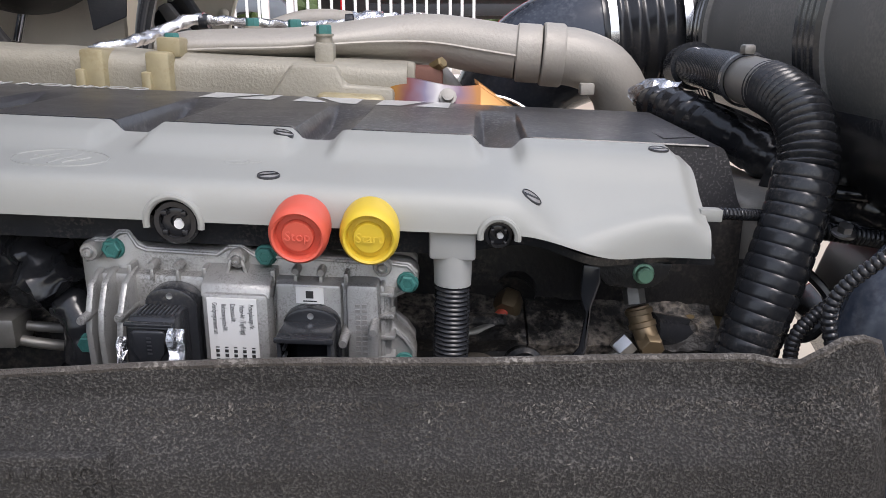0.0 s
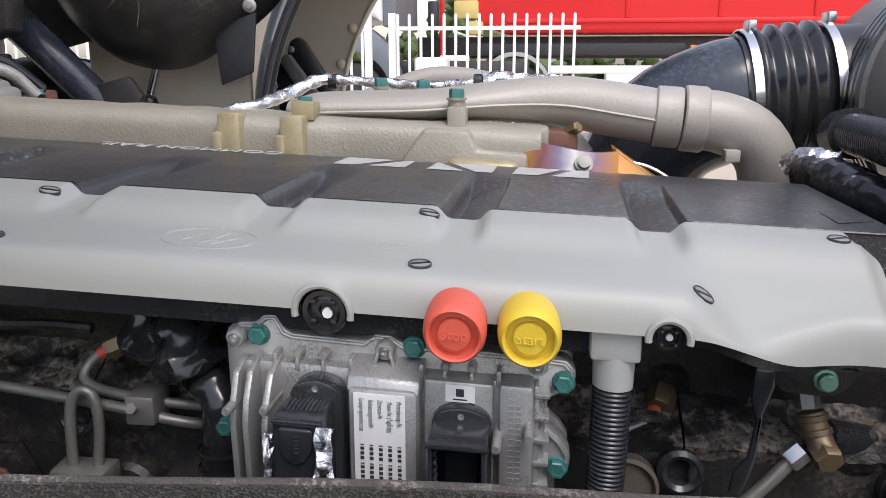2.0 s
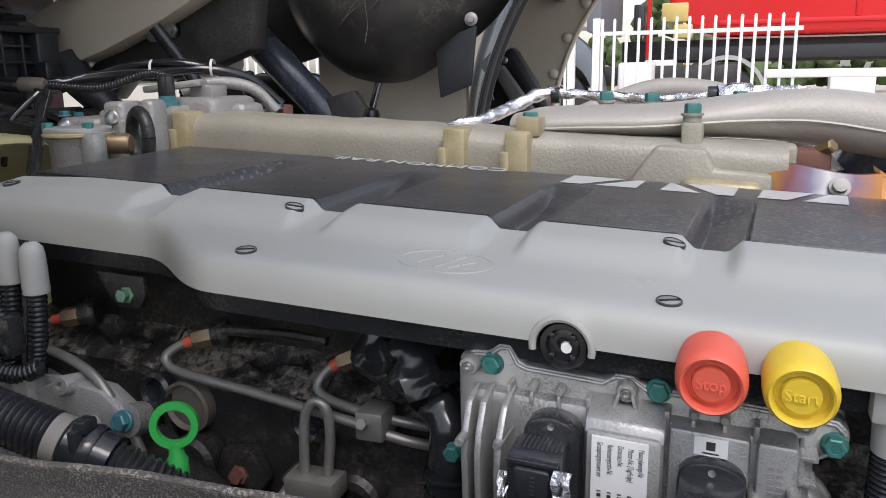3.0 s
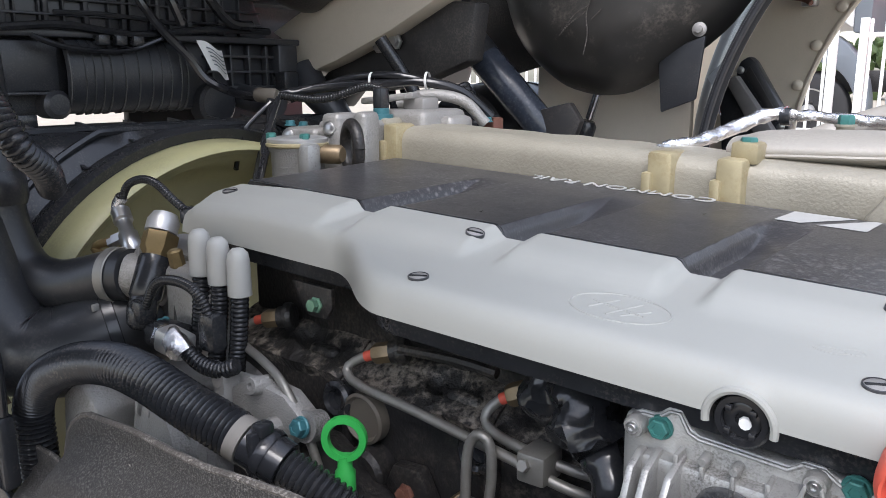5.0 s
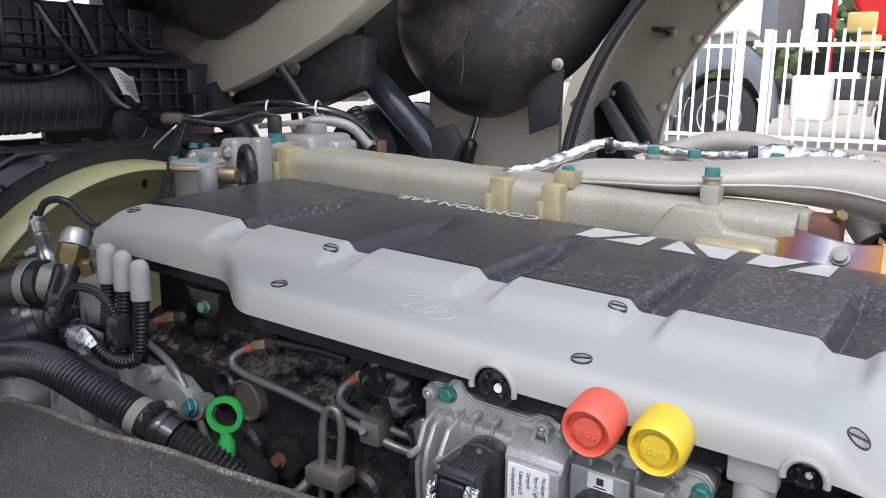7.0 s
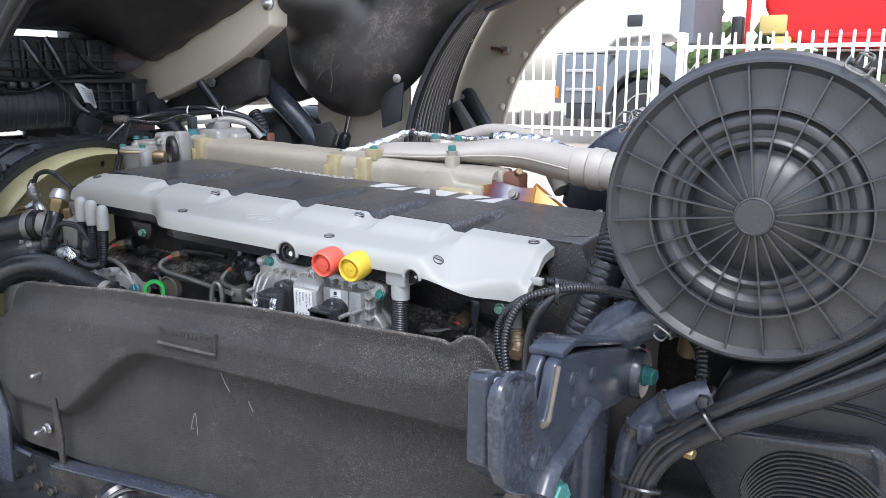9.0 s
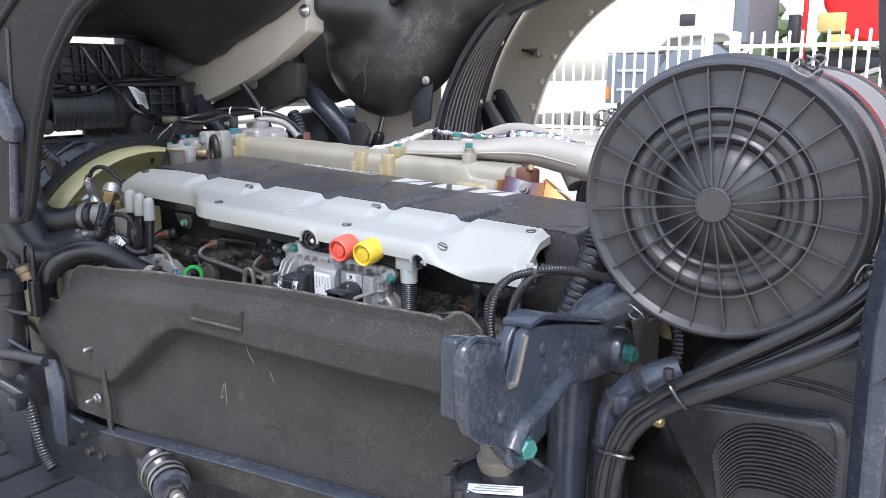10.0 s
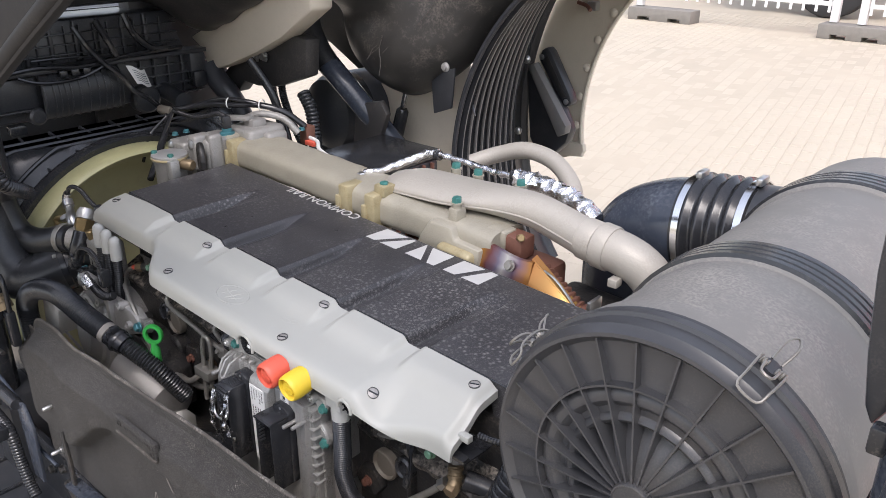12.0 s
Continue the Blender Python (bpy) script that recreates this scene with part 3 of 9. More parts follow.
# far yard edge and trees
bm = B()
rnd = random.Random(4)
for k in range(420):
    x, h = rnd.uniform(-14, 8), rnd.random()
    c = Vector((x, 40 + rnd.uniform(-2, 2), 0.6 + 5.0 * h * (0.7 + 0.3 * math.sin(x * 1.3))))
    s = rnd.uniform(0.25, 0.7)
    bmesh.ops.create_icosphere(bm, subdivisions=1, radius=s, matrix=Matrix.Translation(c) @ Euler((rnd.random() * 3, rnd.random() * 3, 0)).to_matrix().to_4x4() @ Matrix.Diagonal((1, 0.8, 0.6, 1)))
solo("far_trees", bm, LEAF, "pale green trees far behind the yard", "trees", kind="stuff", eng=False, base=(0, 40, 0.5), smooth=False)
stones = B()
for k in range(26):
    x = -12 + 0.34 * k
    box(stones, x, x + 0.3, 15.6, 15.9, ZG, ZG + rnd.uniform(0.25, 0.4), 0.05, m=pose(0, 0, 0, 0, 0, rnd.uniform(-9, 9)))
solo("kerb_blocks", stones, CONC, "row of grey concrete blocks at the yard edge", "blocks", kind="stuff", eng=False)

# ---- engine block and head ----
eb = thing("engine", (-0.25, 0.85, 0.3), "dark painted diesel engine block and cylinder head, dusty", "engine")
part("cylinder_head", soften(box(B(), -0.80, 0.275, 0.70, 0.975, 0.98, 1.125), 0.006), BLOCK, eb)
part("engine_block", soften(box(B(), -0.79, 0.30, 0.705, 1.02, 0.30, 0.975), 0.008), BLOCK, eb)
for k, (x0, x1) in enumerate(((-0.80, -0.62), (-0.61, -0.44), (-0.43, -0.27), (-0.26, -0.10), (-0.09, 0.07), (0.08, 0.245))):
    def ledge_at(u, v, x0=x0, x1=x1, k=k):
        x, y = x0 - 0.004 + (x1 - x0 + 0.008) * u, 0.652 + 0.060 * v
        z = 1.006 + 0.034 * v + 0.0035 * noise.noise((26 * x, 26 * y, 0)) + 0.0025 * noise.noise((90 * x, 90 * y, 0))
        z -= 0.010 * smooth01(0.30, 0.12, math.hypot((u - 0.62) * 1.8, v - 0.55))
        return (x, y + 0.003 * noise.noise((50 * x, 0, 0)) * (1 - v), z)
    part("head_ledge", sheet(ledge_at, 64, 24, (0, 0.004, -0.012)), GRIME, eb, "ledge caked with brown dust", angle=55)
    xm = (x0 + x1) / 2
    part("block_boss", lathe(B(), [(0.026, 0), (0.026, 0.025), (0.021, 0.03), (0.013, 0.03), (0.012, 0.024), (0, 0.024)], (xm - 0.045, 0.660, 0.925), (0, -1, 0), 20), BLOCK, eb)
    part("port_ring", lathe(B(), [(0.019, 0), (0.019, 0.012), (0.015, 0.015), (0.011, 0.012), (0.010, 0.004), (0, 0.004)], (-0.616 + 0.172 * k, 0.657, 0.984), (0, -1, 0.1), 22), BLACK, eb)
    part("block_rib", box(B(), xm - 0.085, xm - 0.073, 0.644, 0.66, 0.86, 0.995, 0.004), BLOCK, eb)
    part("slot_pad", soften(box(B(), xm + 0.030, xm + 0.070, 0.668, 0.684, 1.010, 1.024), 0.007, 3), GRIME, eb)
    part("foot_lug", soften(plate(B(), [(xm - 0.025, 0.915), (xm - 0.012, 0.944), (xm + 0.020, 0.948), (xm + 0.036, 0.92), (xm + 0.020, 0.896), (xm - 0.010, 0.894)], 0.640, 0.656), 0.003), BLOCK, eb)
    part("lug_bolt", lathe(B(), [(0.0095, 0), (0.0095, 0.003), (0.007, 0.004), (0.007, 0.010), (0, 0.011)], (xm + 0.006, 0.640, 0.921), (0, -1, 0.1), 6), RUST, eb)
for x, z in ((-0.579, 0.976), (0.030, 0.968)):
    part("core_plug", lathe(B(), [(0.026, 0), (0.026, 0.016), (0.023, 0.018), (0.020, 0.013), (0, 0.014)], (x, 0.660, z), (0, -1, 0), 28), NECK, eb, "dull bronze core plug")
part("lower_rail", box(B(), -0.79, 0.26, 0.656, 0.704, 0.84, 1.000, 0.005), BLOCK, eb)
# ---- grey valve cover ----
VALLEYS = (-0.608, -0.437, -0.268, -0.110, 0.048)
PLUGS = ((-0.196, 1.1252, 0.0180), (0.041, 1.1255, 0.0118))


def tab(x, wide=0.011, soft=0.013):
    h = 1.0
    for v in VALLEYS:
        h = min(h, smooth01(wide, wide + soft, abs(x - v)))
    return h


def cover_front(x):
    return 0.561 + 0.068 * (1 - smooth01(-0.60, -0.475, x)) + 0.036 * smooth01(0.055, 0.19, x)


def cover_top(x, y):
    z = 1.157 + (y - 0.58) * 0.12 + 0.010 * tab(x) * smooth01(0.630, 0.668, y)
    w = smooth01(0.045, 0.105, x)
    low = 1.164 - 0.62 * max(0.0, 0.646 - y)
    z -= w * max(0.0, z - low) * smooth01(0.0, 0.02, 0.655 - y)
    z -= 0.010 * smooth01(0.205, 0.224, x) + 0.010 * (1 - smooth01(-0.834, -0.812, x)) + 0.006 * (1 - smooth01(-0.83, -0.70, x))
    return z


def cover_bottom(x):
    z = 1.127 - 0.021 * smooth01(0.055, 0.14, x)
    for px, pz, r in PLUGS:
        if abs(x - px) < r:
            z = max(z, pz + math.sqrt(r * r - (x - px) ** 2))
    return z


def cover_section(x):
    yf, pts = cover_front(x), []
    pts.append((0.699, cover_top(x, 0.699) - 0.008))
    yt = yf + 0.014
    for k in range(17):
        y = 0.699 + (yt - 0.699) * k / 16
        pts.append((y, cover_top(x, y)))
    z = cover_top(x, yt)
    zb = cover_bottom(x)
    room = max(0.004, z - zb)
    pts += [(yf + 0.008, z - min(0.0022, room * 0.2)), (yf + 0.0035, z - min(0.006, room * 0.4)), (yf + 0.001, z - min(0.012, room * 0.6))]
    z1 = pts[-1][1]
    for k in (0.33, 0.66, 1.0):
        pts.append((yf - 0.0015 * k, z1 + (min(zb, z1 - 0.001) - z1) * k))
    pts += [(yf + 0.003, pts[-1][1]), (yf + 0.003, pts[-1][1] + 0.005)]
    return pts


def grey_cover():
    ob = thing("valve_cover", (-0.3, 0.62, 1.11), "light grey moulded plastic valve cover, slightly dusty", "engine cover")
    xs = [-0.832 + 0.004 * k for k in range(265)]
    bm = B()
    cols = [[bm.verts.new((x - 0.014 * smooth01(0.15, 0.224, x), y, z)) for y, z in cover_section(x)] for x in xs]
    for a, b in zip(cols, cols[1:]):
        for k in range(len(a) - 1):
            bm.faces.new((a[k], b[k], b[k + 1], a[k + 1]))
    for c in (cols[0], cols[-1]):
        e = [bm.verts.new((v.co.x, v.co.y, max(v.co.z - 0.013, min(v.co.z, 1.106)) if v.co.x > 0 else min(v.co.z, 1.128))) for v in c[:-2]]
        for k in range(len(e) - 1):
            bm.faces.new((c[k], c[k + 1], e[k + 1], e[k]))
    part("shell", bm, GREY, ob, angle=60)
    for px, pz, r in PLUGS:
        arc = [Vector((px + (r + 0.002) * math.cos(a), 0.5595, pz + (r + 0.002) * math.sin(a))) for a in [math.pi * k / 18 for k in range(-1, 20)]]
        part("arch_rim", sweep(B(), arc, 0.0026, 8), GREY, ob)
    # moulded emblem: ring with plain strokes
    c = Vector((-0.297, 0.611, 0))
    ring = []
    for k in range(49):
        a = 2 * math.pi * k / 48
        x, y = c.x + 0.037 * math.cos(a), c.y + 0.022 * math.sin(a)
        ring.append(Vector((x, y, cover_top(x, y) - 0.0003)))
    em = part("emblem_ring", sweep(B(), ring, 0.0011, 6, cap=False), GREY, ob, "moulded oval emblem")
    for a, b in (((-0.020, -0.008), (-0.006, 0.012)), ((-0.022, 0.004), (0.020, -0.006)), ((-0.004, -0.014), (0.012, 0.013)), ((0.006, -0.012), (0.022, 0.004))):
        pts = [Vector((c.x + a[0] + (b[0] - a[0]) * k / 6, c.y + a[1] + (b[1] - a[1]) * k / 6, 0)) for k in range(7)]
        for p in pts:
            p.z = cover_top(p.x, p.y) - 0.0002
        part("emblem_stroke", sweep(B(), pts, 0.0010, 6), GREY, em)
    # small moulded badge outlines by a screw
    for x, y, rx in ((-0.163, 0.620, 0.010), (-0.150, 0.624, 0.006)):
        pts = []
        for k in range(17):
            a = 2 * math.pi * k / 16
            px, py = x + rx * math.cos(a), y + 0.004 * math.sin(a)
            pts.append(Vector((px, py, cover_top(px, py) - 0.0002)))
        part("badge_ring", sweep(B(), pts, 0.0005, 5, cap=False), GREY, em)
    # clip at the gearbox end
    part("side_clip", box(B(), 0.206, 0.224, 0.617, 0.628, 1.131, 1.141, 0.001), GREY, ob)
    return ob


grey_cover()

# black base under the shell, following its lower edge
def base_at(u, v):
    x = -0.825 + 1.045 * u
    y0 = cover_front(x) + 0.016
    zt = 1.1265 - 0.024 * smooth01(0.05, 0.13, x)
    return (x, y0 + 0.004 * v + 0.10 * max(0, v - 0.5), zt - (0.021 - 0.014 * smooth01(-0.01, 0.09, x)) * min(1, v / 0.5) - 0.006 * max(0, v - 0.5) * (1 + noise.noise((9 * u, 0, 3))))


part("rocker_cover_base", sheet(base_at, 90, 8, (0, 0.012, 0.002)), BLACK, eb, "black rubber-edged rocker cover base")


def slot_screw(x, y, eng=True):
    """A slotted quarter-turn fastener let into the cover."""
    e = 0.007
    gx = (cover_top(x + e, y) - cover_top(x - e, y)) / (2 * e)
    gy = (cover_top(x, y + e) - cover_top(x, y - e)) / (2 * e)
    z = sum(cover_top(x + a, y + b) for a, b in ((e, 0), (-e, 0), (0, e), (0, -e))) / 4 + 0.0012
    ax = Vector((-gx, -gy, 1)).normalized()
    tip = Vector((0, 0, 1)).rotation_difference(ax).to_matrix().to_4x4()
    ob = thing("cover_screw", (x, y, z), "dull steel slotted quarter-turn screw in the grey cover", "screw", "cover screws")
    part("rim", lathe(B(), [(0.0086, -0.006), (0.0086, 0.0004), (0.0079, 0.0007), (0.0077, -0.002)], (x, y, z), ax, 24, False), BLACKM, ob)
    part("head", lathe(B(), [(0.0077, -0.004), (0.0077, -0.0002), (0.0072, 0.0002), (0, 0.0003)], (x, y, z), ax, 24), ALUD, ob)
    part("slot", box(B(), x - 0.0070, x + 0.0070, y - 0.0012, y + 0.0012, z - 0.0006, z + 0.0007, m=tip @ pose(0, 0, 0, 0, 0, 24)), BLACK, ob)


for x, y in ((-0.796, 0.668), (-0.463, 0.672), (-0.136, 0.678), (0.185, 0.677), (-0.455, 0.583), (-0.131, 0.587), (0.068, 0.592)):
    slot_screw(x, y)

for px, pz, r in PLUGS:
    s = r / 0.0205
    ob = thing("rubber_mount", (px, 0.572, pz - r), "black rubber cover mount with a pale worn centre", "mount", "cover mounts")
    c = (px, 0.575, pz)
    part("collar", lathe(B(), [(0.0195 * s, 0), (0.0195 * s, 0.011 * s), (0.0175 * s, 0.014 * s), (0.0135 * s, 0.014 * s), (0.0125 * s, 0.009 * s)], c, (0, -1, 0), 28, False), RUBBER, ob)
    part("plug", lathe(B(), [(0.0125 * s, 0.002), (0.0125 * s, 0.010 * s), (0.0105 * s, 0.011 * s), (0.005 * s, 0.0105 * s), (0.004 * s, 0.007 * s), (0, 0.007 * s)], c, (0, -1, 0), 28), RUBBER, ob)
    for k in range(4):
        a = math.pi / 4 + math.pi / 2 * k
        part("spoke", box(B(), px + 0.0115 * s * math.cos(a) - 0.0022 * s, px + 0.0115 * s * math.cos(a) + 0.0022 * s, 0.5605, 0.566, pz + 0.0115 * s * math.sin(a) - 0.0022 * s, pz + 0.0115 * s * math.sin(a) + 0.0022 * s, 0.0006), RUBBER, ob)
    part("worn_centre", lathe(B(), [(0.0048 * s, 0.009 * s), (0.0042 * s, 0.0118 * s), (0, 0.012 * s)], (px + 0.001, 0.575, pz - 0.002 * s), (0.1, -1, 0), 9), WHITE, ob, "pale worn spot")

# ---- anthracite cover with printed lettering ----
def black_top(x, y):
    z = 1.1705 + (y - 0.70) * 0.02
    # each groove has a steep wall towards the radiator and a ramp up to a sharp crease
    g = 0.0
    for v in VALLEYS:
        d = x - v - 0.10 * (y - 0.70) * 0.4
        g = max(g, smooth01(-0.020, -0.010, d) * (1 - 0.66 * max(0.0, min(1.0, (d + 0.012) / 0.036))) * (1 - smooth01(0.0235, 0.0265, d)) if d > -0.02 else 0.0)
        c = max(math.exp(-((d - 0.025) / 0.0016) ** 2), 0.7 * math.exp(-((d + 0.0185) / 0.0016) ** 2))
        z -= 0.0034 * c * (1 - smooth01(0.82, 0.90, y))
    z += 0.010 - 0.0200 * g * (1 - smooth01(0.81, 0.91, y))
    z -= 0.010 * smooth01(0.958, 0.978, y)
    z -= 0.055 * smooth01(0.244, 0.272, x) ** 1.5
    z -= 0.035 * (1 - smooth01(-0.828, -0.800, x))
    return z


bc = thing("rail_cover", (-0.27, 0.84, 1.11), "anthracite plastic rail cover, dusty and scuffed", "engine cover")
bm = B()
xs = [-0.828 + 0.00125 * k for k in range(881)]
ys = [0.7015 + 0.0070 * k for k in range(40)]
g = [[bm.verts.new((x, y, black_top(x, y))) for y in ys] for x in xs]
for i in range(len(xs) - 1):
    for j in range(len(ys) - 1):
        bm.faces.new((g[i][j], g[i + 1][j], g[i + 1][j + 1], g[i][j + 1]))
for edge in ([r[0] for r in g], [r[-1] for r in g], g[0], g[-1]):
    low = [bm.verts.new((v.co.x, v.co.y, v.co.z - 0.03 - 0.060 * smooth01(0.19, 0.215, v.co.x))) for v in edge]
    for k in range(len(edge) - 1):
        bm.faces.new((edge[k], edge[k + 1], low[k + 1], low[k]))
part("shell", bm, ANTHR, bc, angle=22)
# black bead paints the shade in the gap between the two covers
part("seam", sweep(B(), [Vector((x, 0.7012, black_top(x, 0.7015) + 0.0002)) for x in [-0.80 + 0.004 * k for k in range(260)]], 0.0015, 6), BLACK, bc, "thin black line for the shade in the gap")
part("end_pocket", sheet(lambda u, v: (0.205 + 0.035 * u, 0.735 + 0.05 * v + 0.02 * u, black_top(0.22, 0.76) + 0.0006 - 0.004 * math.sin(math.pi * u) * math.sin(math.pi * v)), 8, 8, (0, 0, -0.002)), ANTHR, bc)


def on_black(pts, lift=0.0006):
    bm = B()
    bm.faces.new([bm.verts.new((x, y, black_top(x, y) + lift)) for x, y in pts])
    bmesh.ops.triangulate(bm, faces=bm.faces)
    return bm


# plain silver emblem blocks along the far edge, each cut by a slanting gap
for x0, x1, k in ((-0.275, -0.190, 0.020), (-0.170, -0.094, -0.016), (-0.076, 0.010, 0.014)):
    c, d = (x0 + x1) / 2 + k * 0.4, 0.007
    for pts in ([(x0, 0.903), (c - d - k, 0.903), (c - d + k, 0.956), (x0 + 0.006, 0.956)], [(c + d - k, 0.903), (x1 - 0.004, 0.903), (x1, 0.956), (c + d + k, 0.956)]):
        part("emblem_block", on_black(pts), LETTER, bc, "plain silver emblem block", smooth=False)
text(bc, "COMMON RAIL", Matrix.Translation((-0.462, 0.953, black_top(-0.46, 0.95) + 0.0012)) @ pose(0, 0, 0, -1, 0, 180), 0.033, LETTER, label="silver printed lettering")


# ---- felt side panel ----
def panel_top(x):
    """Height of the panel's upper edge."""
    z = 1.046 + 0.027 * smooth01(-0.72, -0.40, x) + 0.0135 * smooth01(-0.45, -0.05, x)
    z += 0.003 * smooth01(-0.05, 0.18, x) + 0.0185 * smooth01(0.188, 0.222, x) - 0.06 * max(0.0, (x - 0.228) / 0.030) ** 2.2
    z -= 0.115 * (1 - smooth01(-0.86, -0.70, x))
    return z


def panel_foot(x):
    return 0.734 + 0.017 * smooth01(-0.5, -0.1, x) + 1.25 * max(0.0, -0.825 - x)


def panel_at(u, v):
    x = -0.925 + 1.191 * u
    top, bot = panel_top(x), panel_foot(x)
    z = bot + (top - bot) * v
    y = 0.418
    # rolled, bulging upper band whose lower edge steps down at the middle
    line = 0.985 - 0.16 * (1 - smooth01(-0.62, -0.33, x))
    y -= 0.036 * smooth01(line - 0.016, line + 0.012, z) * (1 - 0.55 * (1 - smooth01(-0.66, -0.50, x)))
    # upright flange at the rim, a ridge, then a slope down to the face
    roll = 1 - 0.55 * smooth01(0.170, 0.205, x)
    y += roll * (0.027 * smooth01(top - 0.050, top - 0.019, z) + 0.006 * smooth01(top - 0.021, top - 0.016, z))
    y += 0.05 * (1 - smooth01(-0.90, -0.72, x)) + 0.025 * smooth01(0.23, 0.266, x)
    # stamped half-moon near the foot
    d = math.hypot((x + 0.165) / 0.028, (z - 0.80) / 0.035)
    y += 0.004 * math.exp(-((d - 1) / 0.18) ** 2) * (1 if z > 0.79 else 0)
    y += 0.0025 * noise.noise((9 * x, 9 * z, 1.0)) + 0.0008 * noise.noise((60 * x, 60 * z, 4.0))
    return (x, y, z)


pn = thing("side_panel", (-0.3, 0.42, 0.71), "dark brown-black moulded felt sound panel with a worn upper band", "panel", eng=False)
part("panel", sheet(panel_at, 190, 120, (0, 0.006, 0)), FELT, pn, angle=70)
edge = [Vector(panel_at(k / 120, 1.0)) + Vector((0, 0.002, 0.001)) for k in range(121)]


def shoulder(u, v, rnd):
    """Worn spots gather along the shoulder where the upper band steps in."""
    x = -0.53 + 0.25 * u
    line = 0.985 - 0.16 * (1 - smooth01(-0.62, -0.33, x))
    z = line + 0.024 + rnd.gauss(0, 0.006)
    p = panel_at((x + 0.925) / 1.191, (z - panel_foot(x)) / (panel_top(x) - panel_foot(x)))
    return (p[0], p[1] - 0.0022, p[2])


def strewn(u, v, rnd):
    p = panel_at(0.05 + 0.93 * u, 0.97 * v)
    return (p[0], p[1] - 0.0010, p[2])


tagged(part("worn_shoulder", specks(1100, 3, shoulder, 0.0009), FELTW, pn, smooth=False), "pale worn fibres on the felt edge", kind="stuff")
tagged(part("lint", specks(420, 4, strewn, 0.0010), CONC, pn, smooth=False), "scattered pale lint on the felt", kind="stuff")


def rim_fibres(u, v, rnd):
    """Pale fibres, packed below the panel's rolled rim to paint its lit slope."""
    x = -0.42 + 0.660 * u ** 0.6
    z = panel_top(x) - 0.020 - abs(rnd.gauss(0, 0.011))
    p = panel_at((x + 0.925) / 1.191, (z - panel_foot(x)) / (panel_top(x) - panel_foot(x)))
    return (p[0], p[1] - 0.0008, p[2])


tagged(part("pale_rim", specks(3600, 8, rim_fibres, 0.0011), FELTW, pn, smooth=False), "pale fibres, denser on the lit slope below the felt rim", kind="stuff")
part("trimmed_edge", sweep(B(), edge, 0.0028, 6), FELTW, pn, "pale frayed edge")
bm = B()
box(bm, -0.300, -0.180, 0.3765, 0.3845, 1.022, 1.050, 0.0015)
part("moulded_plate", bm, FELT, pn, "moulded plate with unreadable marks")
part("plate_ridge", box(B(), -0.300, -0.180, 0.374, 0.379, 1.018, 1.0225, 0.001), FELTW, pn)
for k in range(9):
    x = -0.272 + 0.0085 * k
    part("mark", box(B(), x, x + 0.006, 0.3750, 0.3768, 1.037, 1.044, 0.0006), FELT, pn)
for x, z in ((-0.287, 1.0405), (-0.190, 1.0405), (-0.190, 1.029)):
    part("stamp_ring", lathe(B(), [(0.006, 0), (0.006, 0.002), (0.004, 0.002), (0.0038, 0)], (x, 0.3768, z), (0, -1, 0), 16, False), FELT, pn)
for x, z in ((-0.645, 0.893), (-0.655, 0.782)):
    ob = thing("panel_stud", (x, 0.418, z), "bare zinc threaded stud and nut through the felt panel", "stud", "panel studs", eng=False)
    part("washer", lathe(B(), [(0.010, 0), (0.010, 0.002), (0.006, 0.002)], (x, 0.412, z), (0, -1, 0), 16), STEEL, ob)
    part("nut", lathe(B(), [(0.0075, 0.002), (0.0075, 0.009), (0.005, 0.010)], (x, 0.412, z), (0, -1, 0), 6), STEEL, ob)
    part("thread", lathe(B(), [(0.0042, 0.009), (0.0042, 0.026), (0.003, 0.028)], (x, 0.412, z), (0, -1, 0), 12), STEEL, ob)
for pts in ([(-0.185, 0.992), (-0.178, 0.976), (-0.168, 0.962)], [(-0.132, 0.955), (-0.124, 0.940)], [(-0.272, 0.872), (-0.260, 0.902), (-0.257, 0.864)], [(-0.2725, 0.872), (-0.264, 0.876)]):
    bm = tube([(x, 0.403 if z < 0.94 else 0.388, z) for x, z in pts], 0.00045, 5, 0.004)
    solo("straw", bm, CONC, "short pale straw stuck to the felt", "straw", "straws on the felt", eng=False)

# steel ledge and frame under the panel
fr = thing("chassis_rail", (-0.1, 0.45, 0.30), "dark steel chassis rail with a folded ledge", "chassis rail", eng=False)
part("web", box(B(), -1.3, 1.3, 0.43, 0.445, 0.38, 0.70, 0.004), BLACK, fr)
part("ledge", soften(plate(B(), [(-0.628, 0.712), (-0.616, 0.731), (-0.389, 0.751), (-0.195, 0.767), (0.30, 0.800), (0.30, 0.735), (-0.2, 0.715), (-0.60, 0.680)], 0.388, 0.404), 0.004), BLOCK, fr, "dusty folded ledge")
part("ledge_top", soften(plate(B(), [(-0.612, 0.7325), (-0.389, 0.7525), (-0.195, 0.7685), (0.30, 0.8015), (0.30, 0.797), (-0.195, 0.764), (-0.389, 0.748), (-0.612, 0.728)], 0.380, 0.412), 0.002), NAVY, fr)
part("gusset_plate", soften(plate(B(), [(-1.15, 0.40), (-0.55, 0.40), (-0.55, 0.73), (-0.82, 0.76), (-1.15, 0.93)], 0.476, 0.486), 0.004), BLACK, fr)
part("lower_flange", box(B(), -1.3, 1.3, 0.36, 0.445, 0.36, 0.38, 0.004), NAVY, fr)
